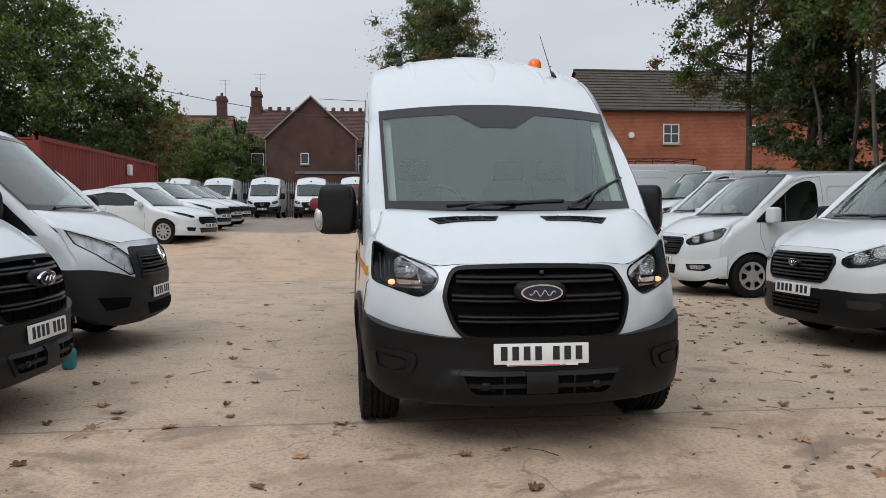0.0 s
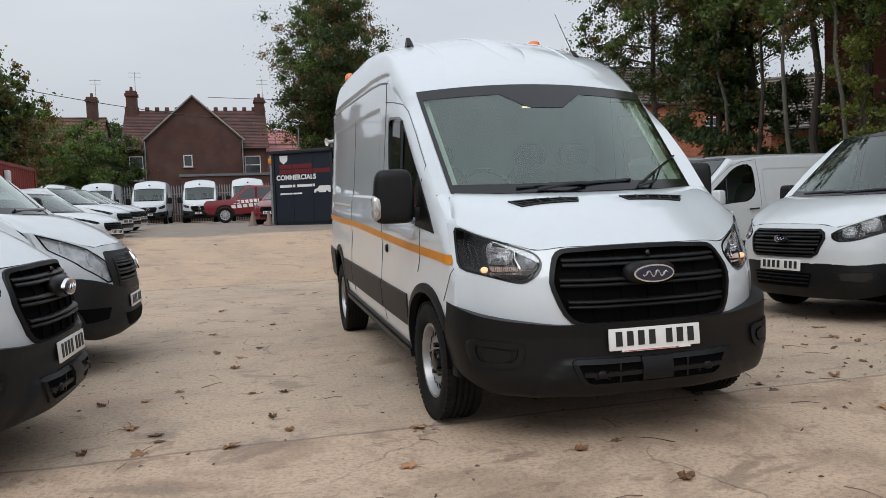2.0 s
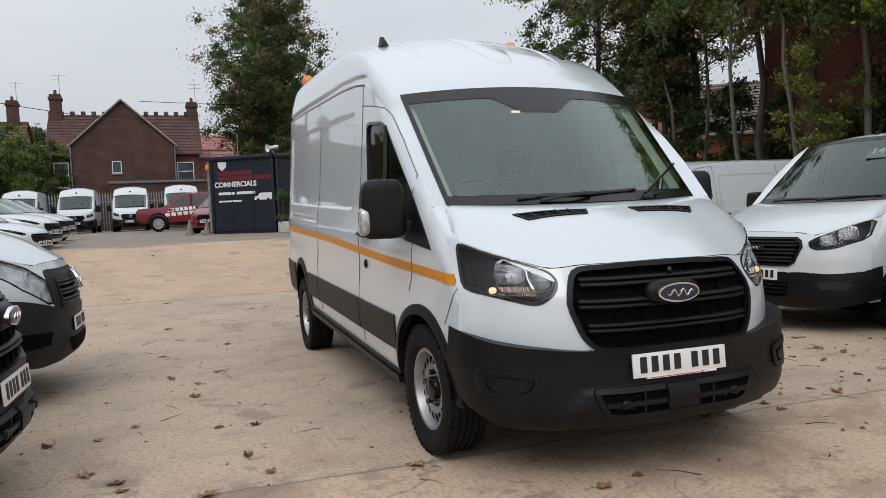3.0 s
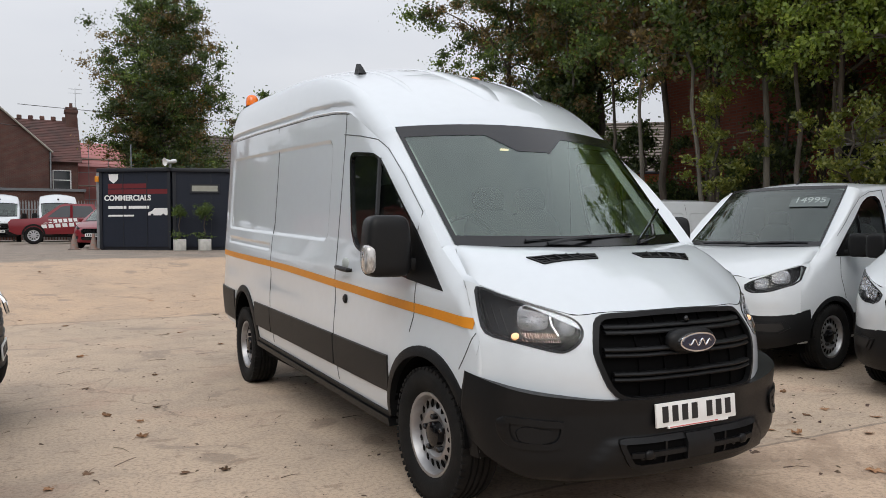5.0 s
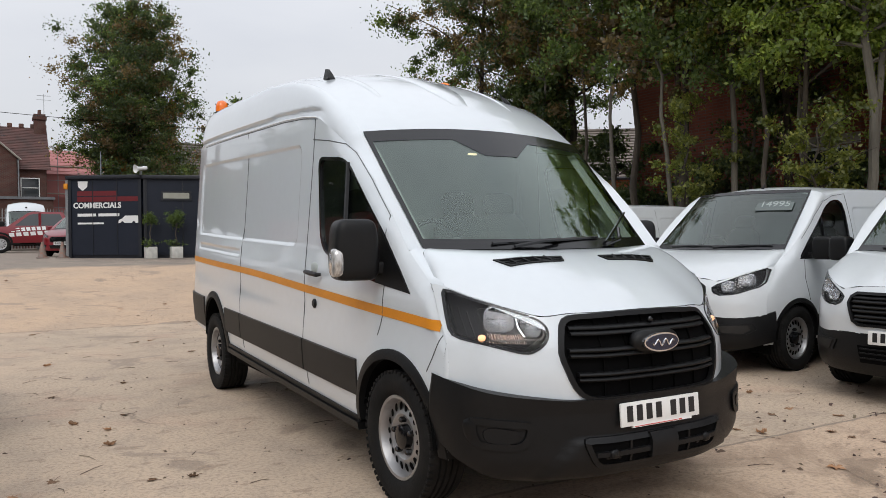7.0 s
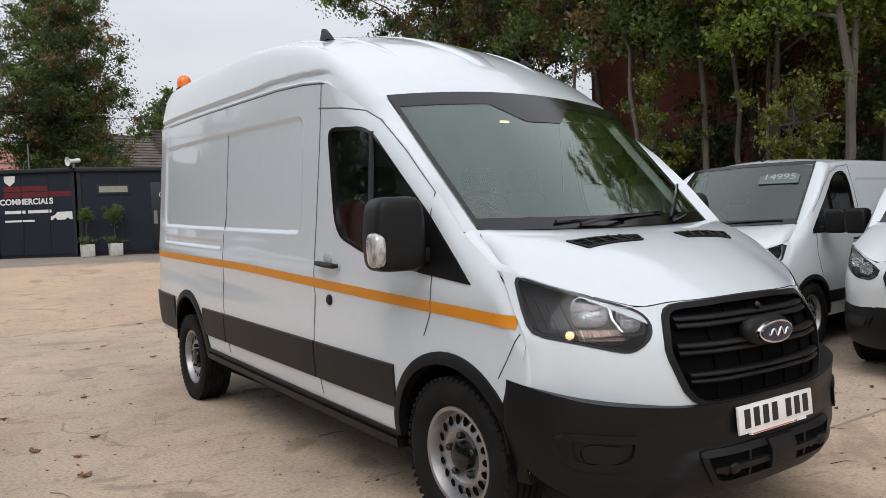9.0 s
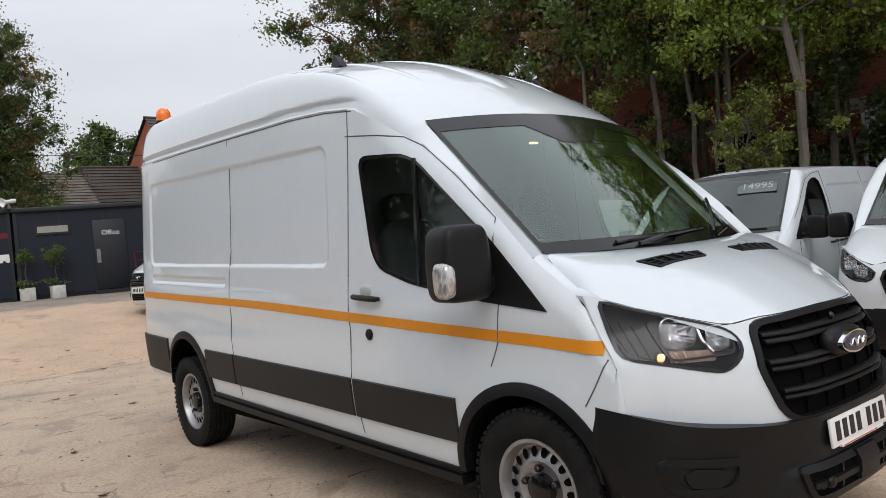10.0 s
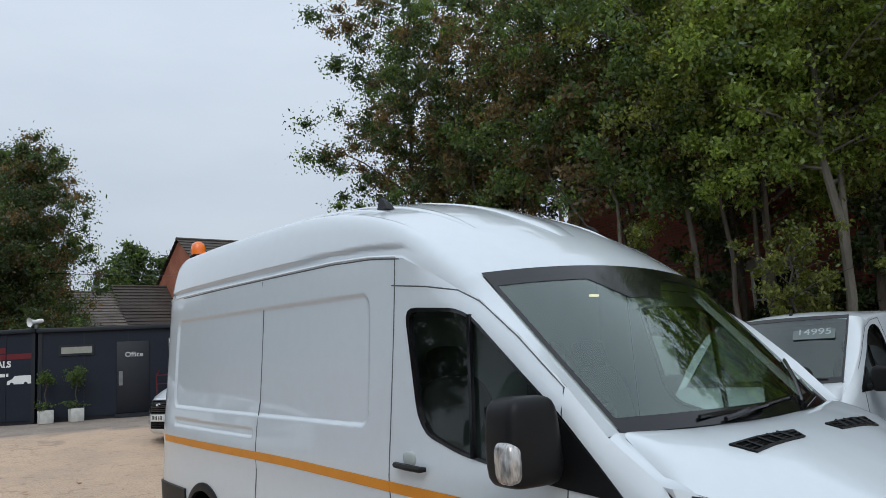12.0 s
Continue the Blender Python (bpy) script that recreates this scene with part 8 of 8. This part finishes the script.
def pickup():
    v = thing("pickup_truck", "red double-cab pickup truck with white door bars", "pickup", heading(-3.42, 36.2, 180, ground_z(0, 36)))
    wz = table((0.4, 0.88), (0.8, 0.93), (1.05, 0.90), (1.15, 0.86), (1.75, 0.66), (1.80, 0.62))

    def slab(name, poly, material, label="", off=0.0):
        bm = bmesh.new()
        n = len(poly)
        a, b = [bm.verts.new((-(wz(z) + off), y, z)) for y, z in poly], [bm.verts.new((wz(z) + off, y, z)) for y, z in poly]
        for i in range(n):
            bm.faces.new((a[i], a[(i + 1) % n], b[(i + 1) % n], b[i]))
        for s in (-1, 1):
            bm2 = fill(poly, lambda y, z: (s * (wz(z) + off), y, z), 0.15)
            me = bpy.data.meshes.new("tmp")
            bm2.to_mesh(me)
            bm2.free()
            bm.from_mesh(me)
            bpy.data.meshes.remove(me)
        bmesh.ops.remove_doubles(bm, verts=bm.verts[:], dist=1e-4)
        return part(name, bm, material, v, label)
    slab("body", [(0.02, 0.55), (0.0, 0.95), (0.10, 1.08), (1.25, 1.14), (5.2, 1.14), (5.25, 0.60), (5.1, 0.45), (0.3, 0.42)], RED, "red painted lower body")
    slab("cab", [(1.20, 1.13), (1.98, 1.72), (2.2, 1.79), (3.35, 1.78), (3.72, 1.14)], RED, "red cab")
    slab("side_glass", [(1.48, 1.17), (2.05, 1.64), (2.25, 1.69), (3.25, 1.68), (3.52, 1.17)], PANE, "dark cab glass", 0.006)
    for s in (-1, 1):
        part("pillar", boxes((s * 0.80 - 0.06, s * 0.80 + 0.06, 2.40, 2.50, 1.15, 1.72)), RED, v, smooth=False)
        for y0, y1, z0, z1, sk in ((1.35, 2.75, 0.95, 1.10, 0.0), (1.25, 3.15, 0.74, 0.90, 0.0)):
            bm = bmesh.new()
            k = 7
            for i in range(k):
                a, b = y0 + (y1 - y0) * i / k, y0 + (y1 - y0) * (i + 0.72) / k
                vs = [bm.verts.new((s * (wz(z) + 0.006), y - 0.18 * (z - 0.9), z + 0.07 * (y - 2))) for y, z in ((a, z0), (b, z0), (b, z1), (a, z1))]
                bm.faces.new(vs)
            part("door_bars", bm, SIGN_WHITE, v, "white slanted bars in place of a name", smooth=False)
        for y in (0.95, 4.05):
            bm = bmesh.new()
            revolve(bm, [(0.46, 0.0), (0.46, 0.03), (0.38, 0.03), (0.38, 0.0)], steps=24, a0=radians(0), a1=radians(180))
            p = part("arch_trim", bm, BLACK, v)
            p.matrix_local = Matrix.Translation((s * 0.91 - (0.03 if s < 0 else 0), y, 0.42))
            wheel(v, s * 0.82, y, 0.38, 0.38, 0.25, s, "alloy", rim=0.23)
        part("headlamp", boxes((s * 0.75 - 0.12, s * 0.75 + 0.12, -0.02, 0.2, 0.82, 0.98), bevel=0.03), LENS, v)
    part("bumper", boxes((-0.85, 0.85, -0.10, 0.25, 0.45, 0.66), bevel=0.04), BLACK, v, "black front bumper")
    part("windscreen", grid(lambda f, t: (f * (0.80 - 0.16 * t), 1.28 + 0.64 * t - 0.012, 1.19 + 0.50 * t + 0.012), span(-1, 1, 4), span(0, 1, 3)), PANE, v)


pickup()


def horn_speaker(x, y, z, a):
    t = thing("horn_speaker", "white horn loudspeaker on the cabin roof", "loudspeaker", pose(x, y, z, 0, 0, a))
    part("bracket", boxes((-0.03, 0.03, -0.03, 0.03, 0, 0.12)), GALV, t, smooth=False)
    bm = bmesh.new()
    revolve(bm, [(0.0, -0.20), (0.055, -0.20), (0.065, -0.10), (0.05, -0.02), (0.06, 0.06), (0.09, 0.13), (0.135, 0.18), (0.128, 0.18), (0.08, 0.12), (0.03, 0.03), (0.0, 0.03)], steps=20)
    p = part("horn", bm, SIGN_WHITE, t)
    p.matrix_local = pose(0, 0, 0.19, 0, 8, 0)


horn_speaker(1.22, 22.70, ground_z(0, 22.8) - 0.03 + 2.62, 200)
bm_ = bmesh.new()
tube(bm_, [(0, 0, 0), (0, 0, 0.85)], 0.018, 6)
tagged(part("roof_pole", bm_, GALV, None), "thin grey steel pole on the cabin roof", "pole").matrix_world = pose(0.30, 24.6, ground_z(0, 24) + 2.59)
bm_ = bmesh.new()
tube(bm_, [(-3.0 + 16.0 * t, 36.0 + 1.0 * t, 7.05 - 0.5 * t * (1 - t)) for t in span(0, 1, 16)], 0.014, 4)
tagged(part("overhead_cable", bm_, GLOSSB, None), "thin black cable strung past the broad tree", "cable")


def hand_truck():
    t = thing("sack_truck", "red tubular sack truck leaning by the cabin", "trolley", pose(4.35, 21.45, ground_z(0, 21.5), -12, 0, -12))
    for s in (-0.22, 0.22):
        part("upright", tube(bmesh.new(), [(s, 0, 0.1), (s, 0, 1.15), (s * 0.7, -0.06, 1.28)], 0.018, 6), SIGN_RED, t)
    for z in (0.3, 0.6, 0.9, 1.15):
        part("cross_bar", tube(bmesh.new(), [(-0.22, 0, z), (0.22, 0, z)], 0.013, 5), SIGN_RED, t)
    part("toe_plate", boxes((-0.24, 0.24, -0.25, 0.0, 0.08, 0.10)), GALV, t, smooth=False)
    for s in (-0.28, 0.28):
        bm = bmesh.new()
        revolve(bm, [(0.0, -0.04), (0.12, -0.04), (0.13, 0), (0.12, 0.04), (0.0, 0.04)], steps=16)
        p = part("wheel", bm, RUBBER, t)
        p.matrix_local = Matrix.Translation((s, 0.08, 0.13))


hand_truck()


# ---- fallen leaves and litter ----
def leaf_mesh(seed, curl):
    """A dry lobed leaf lying flat, its lobes crumpled inward."""
    rng = np.random.default_rng(seed)
    bm = bmesh.new()
    pts = []
    for i in range(5):
        a = radians(-120 + 60 * i) + rng.uniform(-0.15, 0.15)
        r = (0.040, 0.058, 0.068, 0.058, 0.040)[i] * rng.uniform(0.7, 1.2)
        for da, k in ((-0.42, 0.62), (-0.20, 0.80), (0, 1.0), (0.20, 0.80), (0.42, 0.60)):
            pts.append((math.sin(a + da) * r * k, math.cos(a + da) * r * k))
    h = rng.uniform(0.2, 1.0, len(pts)) * curl
    c = bm.verts.new((0, -0.008, 0.003 + 0.006 * curl))
    mid = [bm.verts.new((x * 0.55, y * 0.55, 0.003 + 0.010 * curl * math.sin(i * 1.7) ** 2)) for i, (x, y) in enumerate(pts)]
    out = [bm.verts.new((x * (1 - 0.35 * h[i]), y * (1 - 0.30 * h[i]), 0.002 + 0.026 * h[i])) for i, (x, y) in enumerate(pts)]
    for i in range(len(pts) - 1):
        bm.faces.new((c, mid[i], mid[i + 1]))
        bm.faces.new((mid[i], out[i], out[i + 1], mid[i + 1]))
    tube(bm, [(0, -0.008, 0.006), (0.006, -0.04, 0.010), (0.016, -0.075, 0.004)], [0.0018, 0.0015, 0.001], 4)
    me = bpy.data.meshes.new("fallen_leaf")
    bm.to_mesh(me)
    bm.free()
    me.materials.append(LEAF_DRY)
    return me


LEAF_MESHES = [leaf_mesh(i, c) for i, c in enumerate((0.3, 0.5, 0.8, 0.4, 0.95, 0.15))]
lr = np.random.default_rng(77)
spots = [(-1.47, -0.31), (-1.09, 0.75), (-1.77, 1.97), (-1.88, 3.92), (-2.26, 6.99), (-2.61, 0.84), (-2.57, 1.16), (-1.99, 2.02), (-2.06, 3.46), (-1.28, 0.09), (-0.42, 0.03), (0.78, 0.81), (1.28, 0.87), (1.57, 0.10),
         (1.35, 1.5), (3.2, 2.55), (3.0, 1.83), (2.57, 3.0), (2.75, 1.25), (3.3, 4.3), (-2.12, 3.0), (-2.76, 0.13), (-2.92, 0.94), (-2.5, 2.3)]
spots += [(lr.uniform(-3.0, 0.5), lr.uniform(-2.6, 7.5)) for _ in range(22)]
spots += [(lr.uniform(1.35, 3.3), lr.uniform(-2.0, 7.5)) for _ in range(70)]
spots += [(lr.uniform(3.3, 5.6), lr.uniform(4.4, 6.8)) for _ in range(45)]
spots += [(lr.uniform(-3.0, 5.0), lr.uniform(8.0, 17.0)) for _ in range(16)]
for i, (x, y) in enumerate(spots):
    lf = new("fallen_leaf", LEAF_MESHES[i % 6])
    s = lr.uniform(0.75, 1.35)
    lf.matrix_world = Matrix.Translation((x, y, ground_z(x, y) + 0.001)) @ pose(0, 0, 0, lr.uniform(-8, 8), lr.uniform(-8, 8), lr.uniform(0, 360)) @ Matrix.Diagonal((s, s, s, 1))
    tagged(lf, "curled dry brown leaf lying on the concrete", "leaf", "fallen leaves")


def litter():
    r = np.random.default_rng(3)
    bm = bmesh.new()
    for i in range(1500):
        right = i % 3 == 0
        x, y = (r.uniform(1.2, 5.2), r.uniform(-3, 8)) if right else (r.uniform(-4, 5), r.uniform(-3.5, 12))
        s = r.uniform(0.002, 0.007) if i % 9 else r.uniform(0.006, 0.014)
        m = Matrix.Translation((x, y, ground_z(x, y) + s * 0.5)) @ pose(0, 0, 0, r.uniform(-30, 30), r.uniform(-30, 30), r.uniform(0, 360))
        k = r.uniform(1, 3.5)
        vs = [bm.verts.new(m @ Vector(p)) for p in ((-s * k, -s, -s * 0.6), (s * k, -s, -s * 0.6), (s * k, s, -s * 0.6), (-s * k, s, -s * 0.6), (0, 0, s))]
        for f in ((0, 1, 4), (1, 2, 4), (2, 3, 4), (3, 0, 4)):
            bm.faces.new([vs[q] for q in f])
    for i in range(110):
        x, y = r.uniform(-3.5, 4.5), r.uniform(-3, 8)
        a, ln = r.uniform(0, 6.28), r.uniform(0.05, 0.22)
        d = Vector((math.cos(a), math.sin(a), 0)) * ln
        p = Vector((x, y, ground_z(x, y) + 0.004))
        tube(bm, [p, p + d * 0.5 + Vector((0.01, 0.008, 0.004)), p + d], [0.0025, 0.002, 0.0012], 4)
    tagged(part("grit", bm, mat("grit", (0.12, 0.085, 0.06), 0.9, island=0.6), None, smooth=False), "grit, twigs and crumbs strewn over the concrete", "litter", kind="stuff")


litter()
